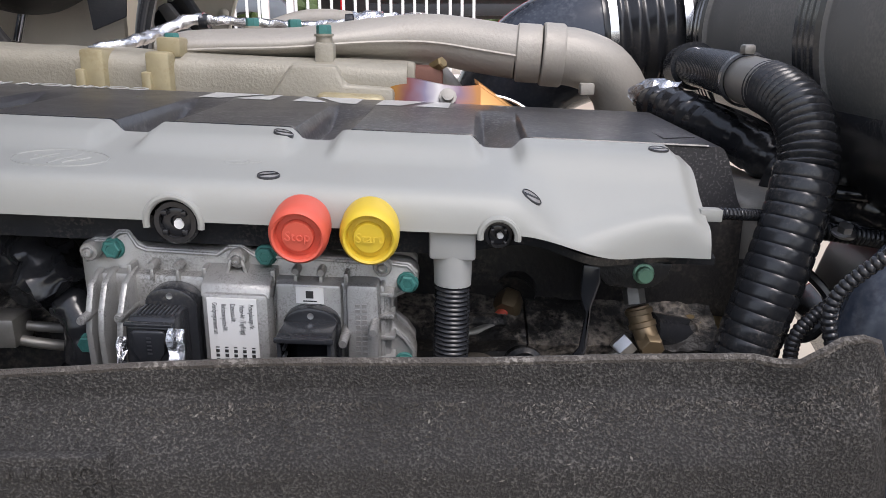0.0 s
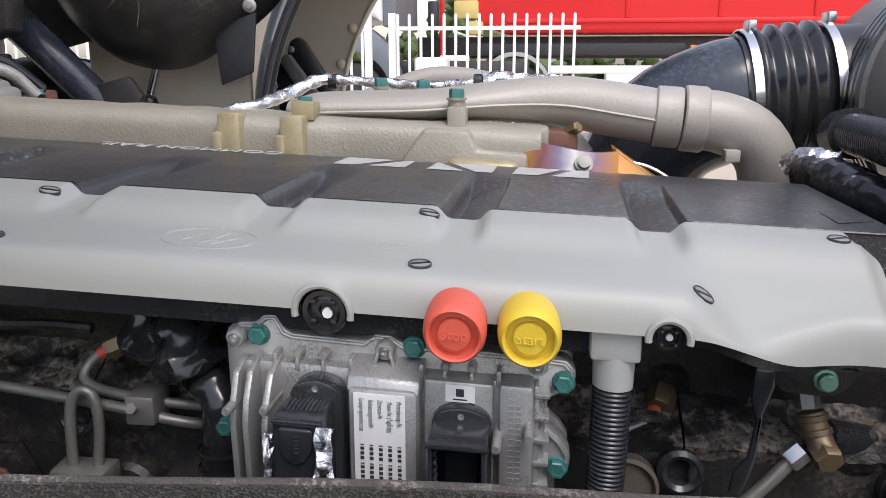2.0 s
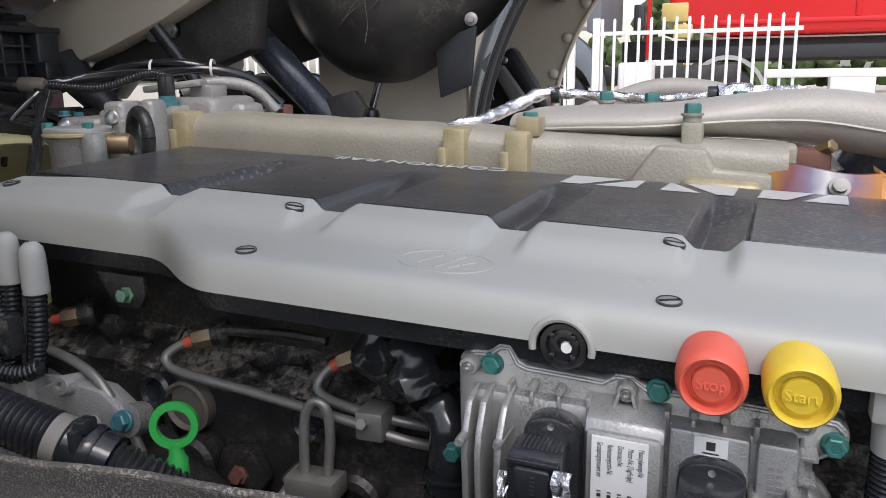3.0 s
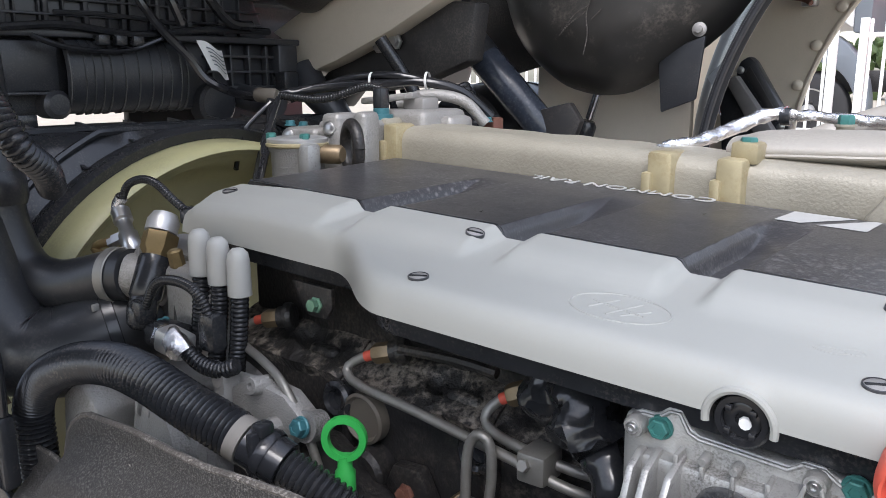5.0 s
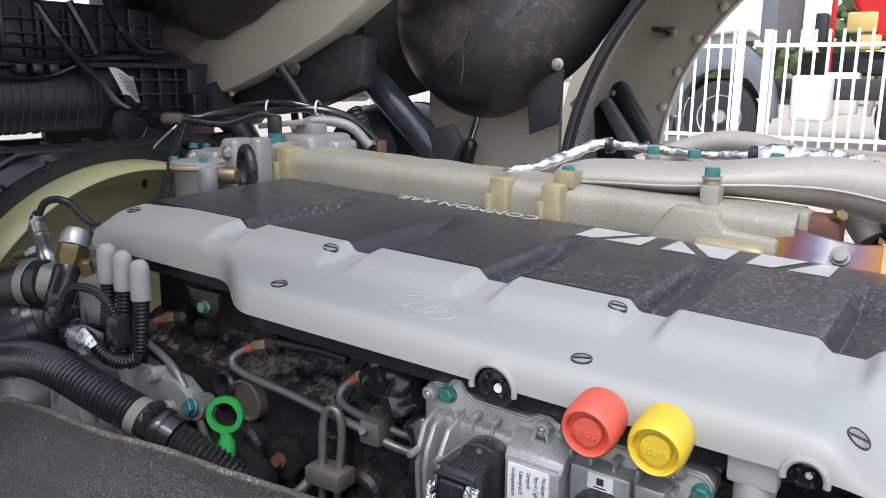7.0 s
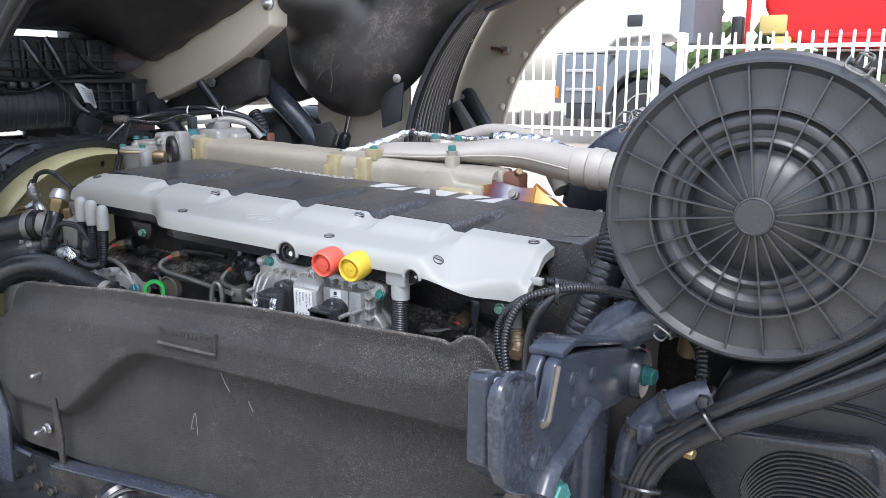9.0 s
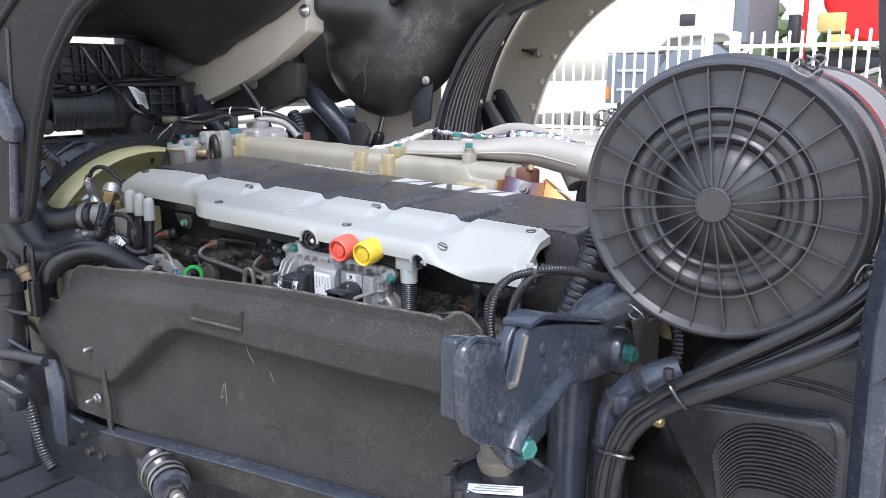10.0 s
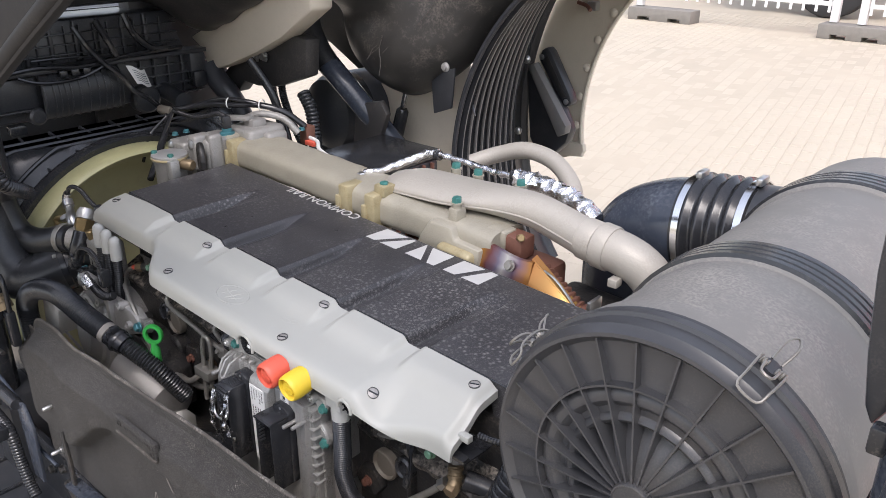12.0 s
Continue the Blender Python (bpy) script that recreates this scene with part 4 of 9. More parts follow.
for x, z in ((-0.810, 0.638), (-0.745, 0.672), (-0.731, 0.638), (-0.688, 0.639), (-0.671, 0.684)):
    hexbolt("frame_bolt", (x, 0.43, z), (0, -1, 0), 0.009, BLOCK, "black hexagon bolt in the chassis rail", group="rail bolts", eng=False)
dp = thing("rubber_bush", (-0.36, 0.36, 0.66), "black rubber-sleeved bush with steel bands and a large nut", "bush", eng=False)
bush_at, bush_axis = (-0.45, 0.395, 0.700), (0.86, -0.42, 0.03)
part("rubber", lathe(B(), [(0.030, 0), (0.046, 0.006), (0.046, 0.030), (0.040, 0.036), (0.040, 0.060), (0.034, 0.066), (0.034, 0.100)], bush_at, bush_axis, 32), RUBBER, dp)
for h, r in ((0.040, 0.0415), (0.068, 0.036), (0.090, 0.036)):
    part("band", lathe(B(), [(r - 0.001, h), (r, h + 0.002), (r, h + 0.009), (r - 0.001, h + 0.011)], bush_at, bush_axis, 32, False), PIPE, dp)
part("washer", lathe(B(), [(0.033, 0.104), (0.033, 0.112), (0.026, 0.114), (0.026, 0.122)], bush_at, bush_axis, 28), NAVY, dp)
part("nut", lathe(B(), [(0.022, 0.122), (0.022, 0.142), (0.018, 0.146)], bush_at, bush_axis, 6), BLOCK, dp)
part("stud", lathe(B(), [(0.012, 0.140), (0.012, 0.162), (0.009, 0.165)], bush_at, bush_axis, 16), PIPE, dp)

# ---- engine control unit ----
ec = thing("control_unit", (-0.155, 0.60, 0.93), "ribbed cast aluminium engine control unit with two black connectors", "control unit")
part("flange", soften(plate(B(), [(-0.275, 1.088), (-0.274, 1.102), (-0.263, 1.108), (-0.252, 1.1085), (-0.245, 1.115), (-0.236, 1.1155), (-0.230, 1.105), (-0.224, 1.1022), (-0.170, 1.101), (-0.163, 1.1065), (-0.151, 1.1065), (-0.143, 1.1012), (-0.038, 1.0995), (-0.025, 1.0985), (-0.0185, 1.092), (-0.0185, 1.083), (-0.027, 1.074), (-0.038, 1.068), (-0.038, 1.046), (-0.027, 1.037), (-0.0205, 1.027), (-0.021, 1.016), (-0.030, 1.008), (-0.038, 1.0), (-0.038, 0.82), (-0.272, 0.82)], 0.577, 0.597), 0.003), ALU, ec)
part("body", soften(plate(B(), [(-0.262, 0.82), (-0.262, 1.074), (-0.256, 1.084), (-0.050, 1.084), (-0.040, 1.074), (-0.040, 0.82)], 0.566, 0.66), 0.004), ALU, ec)
part("label_block", box(B(), -0.1765, -0.1275, 0.545, 0.58, 0.80, 1.078, 0.004), ALU, ec)
part("connector_block", box(B(), -0.125, -0.0755, 0.558, 0.58, 0.80, 1.0835, 0.003), ALU, ec)
part("right_block", box(B(), -0.0720, -0.0475, 0.553, 0.58, 0.80, 1.086, 0.004), ALU, ec)
for k, (x, z) in enumerate(((-0.259, 1.078), (-0.248, 1.080), (-0.2325, 1.081))):
    pts = [(0.575, 0.93), (0.548 - 0.005 * k, 0.93), (0.541 - 0.005 * k, 1.045), (0.544 - 0.004 * k, z - 0.018), (0.553 - 0.002 * k, z), (0.567, z + 0.006), (0.575, z + 0.007)]
    part("fin", soften(plate(B(), pts, x - 0.0026, x + 0.0026, "x"), 0.0018), ALU, ec)
for x, z in ((-0.2595, 1.057), (-0.2325, 1.060), (-0.0725, 1.048), (-0.0505, 1.0575)):
    part("pin", lathe(B(), [(0.0036, 0), (0.0034, 0.038), (0.0028, 0.041), (0, 0.041)], (x, 0.572, z), (0, -1, 0), 12), ALU, ec)
for x in (-0.2335, -0.178, -0.127, -0.0725):
    part("rib", box(B(), x - 0.0017, x + 0.0017, 0.563, 0.578, 1.079, 1.0915, 0.001), ALU, ec)
for x in (-0.2175, -0.1985, -0.1105, -0.0915):
    part("nub", lathe(B(), [(0.0034, 0), (0.0034, 0.010), (0.0024, 0.012), (0, 0.012)], (x, 0.577, 1.0905), (0, -1, 0), 12), ALU, ec)
    part("rib", soften(plate(B(), [(x - 0.0016, 1.079), (x + 0.0016, 1.079), (x + 0.0012, 1.088), (x - 0.0012, 1.088)], 0.564, 0.578), 0.0006), ALU, ec)
for k in range(9):
    z = 1.0765 - 0.0172 * k
    part("side_rib", box(B(), -0.0475, -0.0365, 0.561, 0.580, z - 0.0018, z + 0.0018, 0.0008), ALU, ec)
part("side_wall", box(B(), -0.0475, -0.0440, 0.563, 0.580, 0.90, 1.083, 0.001), ALU, ec)
for k in range(22):
    for x in (-0.0650, -0.0600):
        part("cast_mark", box(B(), x, x + 0.0036, 0.5524, 0.5534, 1.0690 - 0.0042 * k, 1.0714 - 0.0042 * k), ALUD, ec)
part("cooling_pipe", tube([(-0.262, 0.588, 1.104), (-0.245, 0.586, 1.108), (-0.228, 0.585, 1.099), (-0.15, 0.585, 1.0965), (-0.08, 0.585, 1.0955), (-0.030, 0.587, 1.093)], 0.0042, 8), ALU, ec)
lip = [(-0.271, 1.088), (-0.270, 1.101), (-0.261, 1.105), (-0.251, 1.1055), (-0.243, 1.112), (-0.237, 1.1125), (-0.231, 1.102), (-0.224, 1.0992), (-0.171, 1.098), (-0.163, 1.1038), (-0.151, 1.1038), (-0.143, 1.0985), (-0.039, 1.0965), (-0.027, 1.0955), (-0.0215, 1.090), (-0.0215, 1.084), (-0.029, 1.076), (-0.041, 1.069), (-0.041, 1.045), (-0.030, 1.036), (-0.0235, 1.026), (-0.024, 1.017), (-0.032, 1.010)]
part("gasket_rim", sweep(B(), [Vector((x, 0.5765, z)) for x, z in lip], 0.0015, 8), ALU, ec)
part("rear_plate", soften(plate(B(), [(x * 1.012 + 0.002, z + 0.006) for x, z in lip] + [(-0.030, 0.82), (-0.276, 0.82)], 0.599, 0.608), 0.002), ALUD, ec)
part("block_shoulder", soften(plate(B(), [(0.580, 1.092), (0.566, 1.089), (0.551, 1.083), (0.5465, 1.074), (0.580, 1.070)], -0.1775, -0.1265, "x"), 0.002), ALU, ec)
for x in (-0.163, -0.145):
    part("boss_web", soften(plate(B(), [(x - 0.0018, 1.081), (x + 0.0018, 1.081), (-0.154 + (x + 0.154) * 0.45 + 0.0012, 1.098), (-0.154 + (x + 0.154) * 0.45 - 0.0012, 1.098)], 0.564, 0.578), 0.0008), ALU, ec)
for i, (x0, x1, top) in enumerate(((-0.2185, -0.1805, 1.080), (-0.1180, -0.0765, 1.0690))):
    xm = (x0 + x1) / 2
    h_ = (x1 - x0) / 2
    out = [(x1, 0.93)] + [(xm + h_ * math.cos(math.pi * k / 14), top - 0.016 + 0.016 * math.sin(math.pi * k / 14) ** 0.8) for k in range(15)] + [(x0, 0.93)]
    s = part("connector_seat", soften(plate(B(), out, 0.546, 0.566), 0.002), BLACK, ec, "black connector seat")
    part("seat_screw", lathe(B(), [(0.0024, 0), (0.0024, 0.001), (0.0010, 0.0006)], (xm, 0.5465, top - 0.006), (0, -1, 0), 12), STEEL, s)
    if i:
        part("socket_top", soften(plate(B(), [(0.549, top - 0.010), (0.516, top - 0.0085), (0.510, top - 0.0105), (0.510, top - 0.0135), (0.549, top - 0.015)], x0 + 0.002, x1 - 0.001, "x"), 0.0012), BLACK, s)
        part("socket_lip", box(B(), x0 + 0.0005, x1 + 0.0005, 0.5095, 0.513, top - 0.0135, top - 0.0095, 0.001), BLACK, s)
        for xa in (x0 + 0.002, x1 - 0.0045):
            part("socket_side", box(B(), xa, xa + 0.0030, 0.512, 0.549, 0.93, top - 0.012, 0.0008), BLACK, s)
        for k in range(7):
            part("catch", box(B(), x0 + 0.0055, x0 + 0.0075, 0.514, 0.524, top - 0.021 - 0.0062 * k, top - 0.018 - 0.0062 * k, 0.0006), BLACKM, s)
        part("contact_block", box(B(), x0 + 0.010, x1 - 0.008, 0.538, 0.549, 0.93, top - 0.020, 0.002), BLACK, s)
pl = thing("cable_plug", (-0.205, 0.49, 0.90), "black plastic cable plug wrapped in torn foil tape", "plug")
part("housing", soften(plate(B(), [(0.548, 0.93), (0.548, 1.0665), (0.536, 1.0685), (0.518, 1.0680), (0.512, 1.0640), (0.5095, 1.04), (0.5095, 0.93)], -0.2200, -0.1860, "x"), 0.003), BLACK, pl)
part("cover_cap", soften(plate(B(), [(-0.2135, 1.046), (-0.2145, 1.0600), (-0.2130, 1.0620), (-0.1925, 1.0620), (-0.1910, 1.0600), (-0.1920, 1.046), (-0.1965, 1.0390), (-0.2030, 1.0365), (-0.2090, 1.0390)], 0.5065, 0.5115), 0.0016), BLACK, pl)
part("cap_hinge", box(B(), -0.2195, -0.1865, 0.5080, 0.5140, 1.0640, 1.0665, 0.0008), BLACK, pl)
for k in range(9):
    part("ridge", box(B(), -0.2150 + 0.0030 * k, -0.2134 + 0.0030 * k, 0.522, 0.540, 1.0682, 1.0694, 0.0003), BLACKM, pl)
for k in range(5):
    part("cap_mark", box(B(), -0.2035, -0.2005, 0.5059, 0.5066, 1.0450 + 0.0028 * k, 1.0462 + 0.0028 * k), BLACKM, pl)


def crumple(x, y0, z0, z1, wid, seed):
    return sheet(lambda u, v: (x + wid * (v - 0.5) + 0.004 * noise.noise((7 * u, 5 * v, seed)), y0 + 0.010 * noise.noise((9 * u, 6 * v, seed + 3)) - 0.012 * math.sin(3 * u), z0 + (z1 - z0) * u), 22, 6, (0.0006, 0.0006, 0))


part("foil_tape", crumple(-0.183, 0.510, 0.975, 1.064, 0.011, 2), FOIL, pl, "torn silver foil tape")
part("foil_tape", crumple(-0.2215, 0.511, 0.96, 1.056, 0.005, 9), FOIL, pl)
part("wire_clip", tube([(-0.223, 0.510, 1.045), (-0.2225, 0.506, 1.020), (-0.210, 0.503, 1.012), (-0.187, 0.505, 1.018), (-0.183, 0.508, 1.060)], 0.0018, 6), STEEL, pl)
part("cable", tube([(-0.205, 0.505, 0.95), (-0.212, 0.49, 0.90), (-0.235, 0.50, 0.82), (-0.25, 0.56, 0.74)], 0.017, 12), RUBBER, pl)

lb = thing("data_label", (-0.16, 0.544, 0.94), "white data label on the control unit", "label")
part("paper", box(B(), -0.1718, -0.1358, 0.5436, 0.5452, 0.93, 1.0748), PAPER, lb, smooth=False)
turn = Matrix.Rotation(radians(90), 4, "X")
for k, words in enumerate(("Motorplanungs-Nr.", "Motor-Nr. (Tag/Folge)", "Datensatz-Nr.", "Rohsteuergeräte-Nr.", "Grundprogrammiert am")):
    long_ = 0.00128 * len(words) + 0.002
    m = Matrix.Translation((-0.1400 - 0.0066 * k, 0.5434, 1.0730 - long_ / 2)) @ turn @ Matrix.Rotation(radians(-90), 4, "Z") @ Matrix.Diagonal((0.42, 0.92, 1, 1))
    text(lb, words, m, 0.0060, INK, "line_of_text", 0.00005)
    for j in range(9):
        z = 1.0365 - 0.0036 * j
        part("number_bar", box(B(), -0.1412 - 0.0066 * k, -0.1386 - 0.0066 * k, 0.5431, 0.5437, z, z + (0.0006 if j % 4 == 0 else 0.0021)), INK, lb, smooth=False)
sq = thing("code_sticker", (-0.103, 0.555, 1.058), "small white sticker with a dark square mark", "sticker")
part("paper", box(B(), -0.1092, -0.0887, 0.5566, 0.5582, 1.0690, 1.0815), PAPER, sq, smooth=False)
part("square", box(B(), -0.1018, -0.0962, 0.5562, 0.5568, 1.0732, 1.0788), INK, sq, smooth=False)
part("bar_mark", box(B(), -0.1040, -0.0938, 0.5562, 0.5568, 1.0705, 1.0714), INK, sq, smooth=False)
for x, y, z in ((-0.249, 0.577, 1.0998), (-0.134, 0.577, 1.0995), (-0.027, 0.577, 1.0825), (-0.030, 0.577, 1.0165), (-0.288, 0.60, 1.012)):
    hexbolt("unit_bolt", (x, y, z), (0, -1, 0), 0.0069, TEAL, "teal coated flanged bolt holding the control unit", group="control unit bolts")
for x, z in ((-0.264, 1.0985), (-0.154, 1.0978), (-0.0455, 1.0960)):
    ob = thing("torx_screw", (x, 0.57, z), "small zinc screw in the control unit flange", "screw", "control unit screws")
    part("boss", lathe(B(), [(0.0072, 0), (0.0070, 0.009), (0.0062, 0.0105)], (x, 0.577, z), (0, -1, 0), 18), ALU, ob)
    part("head", lathe(B(), [(0.0040, 0.010), (0.0040, 0.0125), (0.0030, 0.0138), (0.0016, 0.0138), (0.0014, 0.012), (0, 0.012)], (x, 0.577, z), (0, -1, 0), 14), STEEL, ob)

# ---- stop and start buttons ----
for x, y, z, m_, words, what in ((-0.1005, 0.5265, 1.1275, REDC, "Stop", "salmon-red rubber stop button on the engine"), (-0.0515, 0.5300, 1.1275, YELC, "Start", "dirty yellow rubber start button on the engine")):
    ob = thing("push_button", (x, 0.55, z - 0.02), what, "button", "engine buttons")
    c, ax = (x, y, z), (0.03, -1, -0.10)
    part("cap", lathe(B(), [(0.0, -0.0015), (0.0106, -0.0015), (0.0113, -0.0030), (0.0115, -0.0058), (0.0150, -0.0062), (0.0157, -0.0040), (0.0163, 0.0), (0.0178, 0.0010), (0.0196, -0.0010), (0.0208, -0.006), (0.0212, -0.012), (0.0209, -0.028), (0.0200, -0.036), (0.0175, -0.038)], c, ax, 40), m_, ob)
    part("collar", lathe(B(), [(0.0165, -0.040), (0.0165, -0.056), (0.013, -0.062)], c, ax, 28), GREY2, ob, "grey plastic collar")
    face = Matrix.Translation(Vector(c) - Vector(ax).normalized() * 0.0012) @ pose(0, 0, 0, 84, 0, 2)
    text(ob, words, face, 0.0098, m_, "lettering", 0.0006, "raised lettering")

# ---- grey riser with corrugated sleeve ----
rz = thing("cable_riser", (0.007, 0.58, 0.95), "grey plastic cable riser over a black corrugated sleeve", "cable riser")
part("socket", soften(box(B(), -0.0105, 0.0245, 0.566, 0.600, 1.104, 1.135), 0.003), GREY2, rz)
part("neck", lathe(B(), [(0.0150, 1.107), (0.0142, 1.082), (0.0128, 1.081)], (0.0075, 0.581, 0), (0, 0, 1), 28), GREY2, rz)
part("sleeve", ribbed([(0.0075, 0.581, 1.084), (0.006, 0.581, 1.02), (0.004, 0.583, 0.965), (0.012, 0.60, 0.91), (0.03, 0.65, 0.86)], 0.0142, 0.0036, 0.0017, 20), BLACK, rz)

# ---- air filter ----
AX, AZ, AY = 0.516, 1.265, 0.520
af = thing("air_filter", (AX, 0.95, 1.03), "large dark grey plastic air filter housing with a ribbed end cap", "air filter", eng=False)
RS = 0.905
body = [(0.186, 0.03), (0.190, 0.05), (0.190, 0.085), (0.181, 0.095), (0.178, 0.24), (0.184, 0.245), (0.184, 0.262), (0.180, 0.264), (0.184, 0.268), (0.184, 0.276), (0.180, 0.279), (0.184, 0.283), (0.184, 0.291), (0.178, 0.297), (0.177, 0.585), (0.183, 0.59), (0.183, 0.606), (0.179, 0.609), (0.183, 0.613), (0.183, 0.625), (0.179, 0.628), (0.183, 0.632), (0.183, 0.645), (0.177, 0.65), (0.176, 0.78), (0.165, 0.80), (0, 0.80)]
part("body", lathe(B(), [(r * RS, h) for r, h in body], (AX, AY, AZ), (0, 1, 0), 72), BODYM, af, angle=30)
for y0, y1 in ((0.243, 0.294), (0.588, 0.648)):
    for k in range(4):
        h = y0 + (y1 - y0) * (k + 0.5) / 4
        part("band_rib", lathe(B(), [(0.182 * RS, h - 0.006), (0.1875 * RS, h - 0.004), (0.1875 * RS, h + 0.004), (0.182 * RS, h + 0.006)], (AX, AY, AZ), (0, 1, 0), 72, False), BLACK, af)
cap = [(r * RS, h) for r, h in [(0.0, -0.008), (0.024, -0.008), (0.036, -0.006), (0.052, -0.001), (0.066, 0.006), (0.075, 0.0125), (0.079, 0.0135), (0.082, 0.010), (0.085, 0.004), (0.089, 0.0015), (0.093, 0.003), (0.096, 0.0065), (0.103, 0.007), (0.106, 0.004), (0.111, 0.0005), (0.117, 0.0), (0.122, 0.002), (0.126, 0.006), (0.129, 0.0075), (0.150, 0.0085), (0.175, 0.0085), (0.1795, 0.004), (0.183, 0.0), (0.187, 0.0008), (0.190, 0.008), (0.1935, 0.012), (0.1935, 0.030), (0.198, 0.032), (0.198, 0.042), (0.194, 0.044), (0.196, 0.050), (0.188, 0.054)]]
ec2 = part("end_cap", lathe(B(), cap, (AX, AY, AZ), (0, 1, 0), 96, False), CAPM, af, "ribbed dark grey end cap", angle=30)
part("hub", lathe(B(), [(0.0228, 0.050), (0.0222, -0.013), (0.0212, -0.0152), (0.0196, -0.0158), (0.0190, -0.0150), (0, -0.0148)], (AX, AY, AZ), (0, 1, 0), 40), CAPM, ec2)


def cap_h(r):
    for (r0, h0), (r1, h1) in zip(cap, cap[1:]):
        if r0 <= r <= r1:
            return h0 + (h1 - h0) * (r - r0) / max(1e-6, r1 - r0)
    return 0.0


for k in range(24):
    a = 2 * math.pi * (k + 0.49) / 24
    # ribs keep a straight crest from hub to rim
    bm = B()
    ca, sa = math.cos(a), math.sin(a)
    w = 0.0010
    crest = ((0.0215, -0.0125), (0.070, -0.008), (0.117, -0.0030), (0.163, 0.0025))
    lo, hi = [], []
    for r, h in crest:
        for s, row in ((-w, lo), (w, hi)):
            row.append((bm.verts.new((AX + r * ca - s * sa, AY + h, AZ + r * sa + s * ca)), bm.verts.new((AX + r * ca - s * sa, AY + cap_h(r) + 0.004, AZ + r * sa + s * ca))))
    for i in range(len(crest) - 1):
        bm.faces.new((lo[i][0], lo[i + 1][0], hi[i + 1][0], hi[i][0]))
        bm.faces.new((lo[i][0], lo[i][1], lo[i + 1][1], lo[i + 1][0]))
        bm.faces.new((hi[i][0], hi[i + 1][0], hi[i + 1][1], hi[i][1]))
    part("radial_rib", bm, CAPM, ec2)
for r in (0.117,):
    part("ring_rib", lathe(B(), [(r - 0.0014, 0.012), (r - 0.0011, -0.0032), (r + 0.0011, -0.0032), (r + 0.0014, 0.012)], (AX, AY, AZ), (0, 1, 0), 80, False), CAPM, ec2)
for a in (62, 148, -22, 238):
    ca, sa = math.cos(radians(a)), math.sin(radians(a))
    rad, tan, ctr = Vector((ca, 0, sa)), Vector((-sa, 0, ca)), Vector((AX, AY, AZ))

    def spot(out, back, side):
        return ctr + rad * out + Vector((0, back, 0)) + tan * side

    lt = part("latch", tube([spot(0.176, 0.058, 0.012), spot(0.186, 0.040, 0.0135), spot(0.184, 0.010, 0.0125), spot(0.176, -0.001, 0.010), spot(0.176, -0.001, -0.010), spot(0.184, 0.010, -0.0125), spot(0.186, 0.040, -0.0135), spot(0.176, 0.058, -0.012)], 0.0013, 6, 0.004), PIPE, af, "sprung wire latch")
    part("lever", tube([spot(0.180, 0.046, 0.007), spot(0.192, 0.028, 0.007), spot(0.194, 0.012, 0.005), spot(0.194, 0.012, -0.005), spot(0.192, 0.028, -0.007), spot(0.180, 0.046, -0.007)], 0.0014, 6, 0.004), PIPE, lt)
    part("tail", tube([spot(0.184, 0.052, 0.005), spot(0.196, 0.070, 0.006), spot(0.198, 0.082, 0.0), spot(0.196, 0.070, -0.006), spot(0.184, 0.052, -0.005)], 0.0013, 6, 0.004), PIPE, lt)
    for s_ in (-0.008, 0.008):
        part("coil", ribbed([spot(0.183, 0.042, s_ - 0.004), spot(0.183, 0.042, s_ + 0.004)], 0.0042, 0.0026, 0.0012, 10), PIPE, lt)
    part("seat", sweep(B(), [spot(0.172, 0.046, 0), spot(0.182, 0.046, 0)], 0.010, 12), BLACKM, lt)
# outlet: stub, bellows and elbow
dk = thing("intake_duct", (0.25, 1.24, 1.10), "black intake elbow with ribbed bellows and steel clamps", "intake duct", eng=False)
DY, DZ = 1.235, 1.262
part("bellows", lathe(B(), [(0.090, 0)] + [(0.098 if k % 4 in (1, 2) else 0.088, 0.018 + 0.0062 * k) for k in range(16)] + [(0.090, 0.125)], (0.352, DY, DZ + 0.008), (-1, 0, -0.10), 40), RUBBER, dk, angle=80)
for h in (0.008, 0.112):
    c = Vector((0.352, DY, DZ + 0.008)) + Vector((-1, 0, -0.10)).normalized() * h
    cl = part("clamp", lathe(B(), [(0.093, -0.006), (0.0955, -0.006), (0.0955, 0.006), (0.093, 0.006)], c, (-1, 0, -0.10), 40, False), CHROME, dk, "bright steel band clamp")
    part("clamp_screw", box(B(), c.x - 0.006, c.x + 0.006, c.y - 0.022, c.y + 0.010, c.z + 0.092, c.z + 0.106, 0.003), STEEL, cl)
el = spline([(0.245, DY, 1.258), (0.20, DY, 1.248), (0.14, DY + 0.01, 1.215), (0.10, DY + 0.03, 1.15), (0.085, DY + 0.05, 1.05), (0.085, DY + 0.05, 0.95)], 0.012)
part("elbow", sweep(B(), el, 0.088, 36), NAVY, dk)
part("stub", lathe(B(), [(0.088, 0), (0.088, 0.08)], (0.42, DY, DZ + 0.012), (-1, 0, -0.06), 36), BLACKM, dk)


# ---- intake rail on the far side of the head ----
ir = thing("intake_manifold", (-0.4, 1.05, 1.10), "silver-beige cast intake manifold, yellowed at its flanges", "manifold")


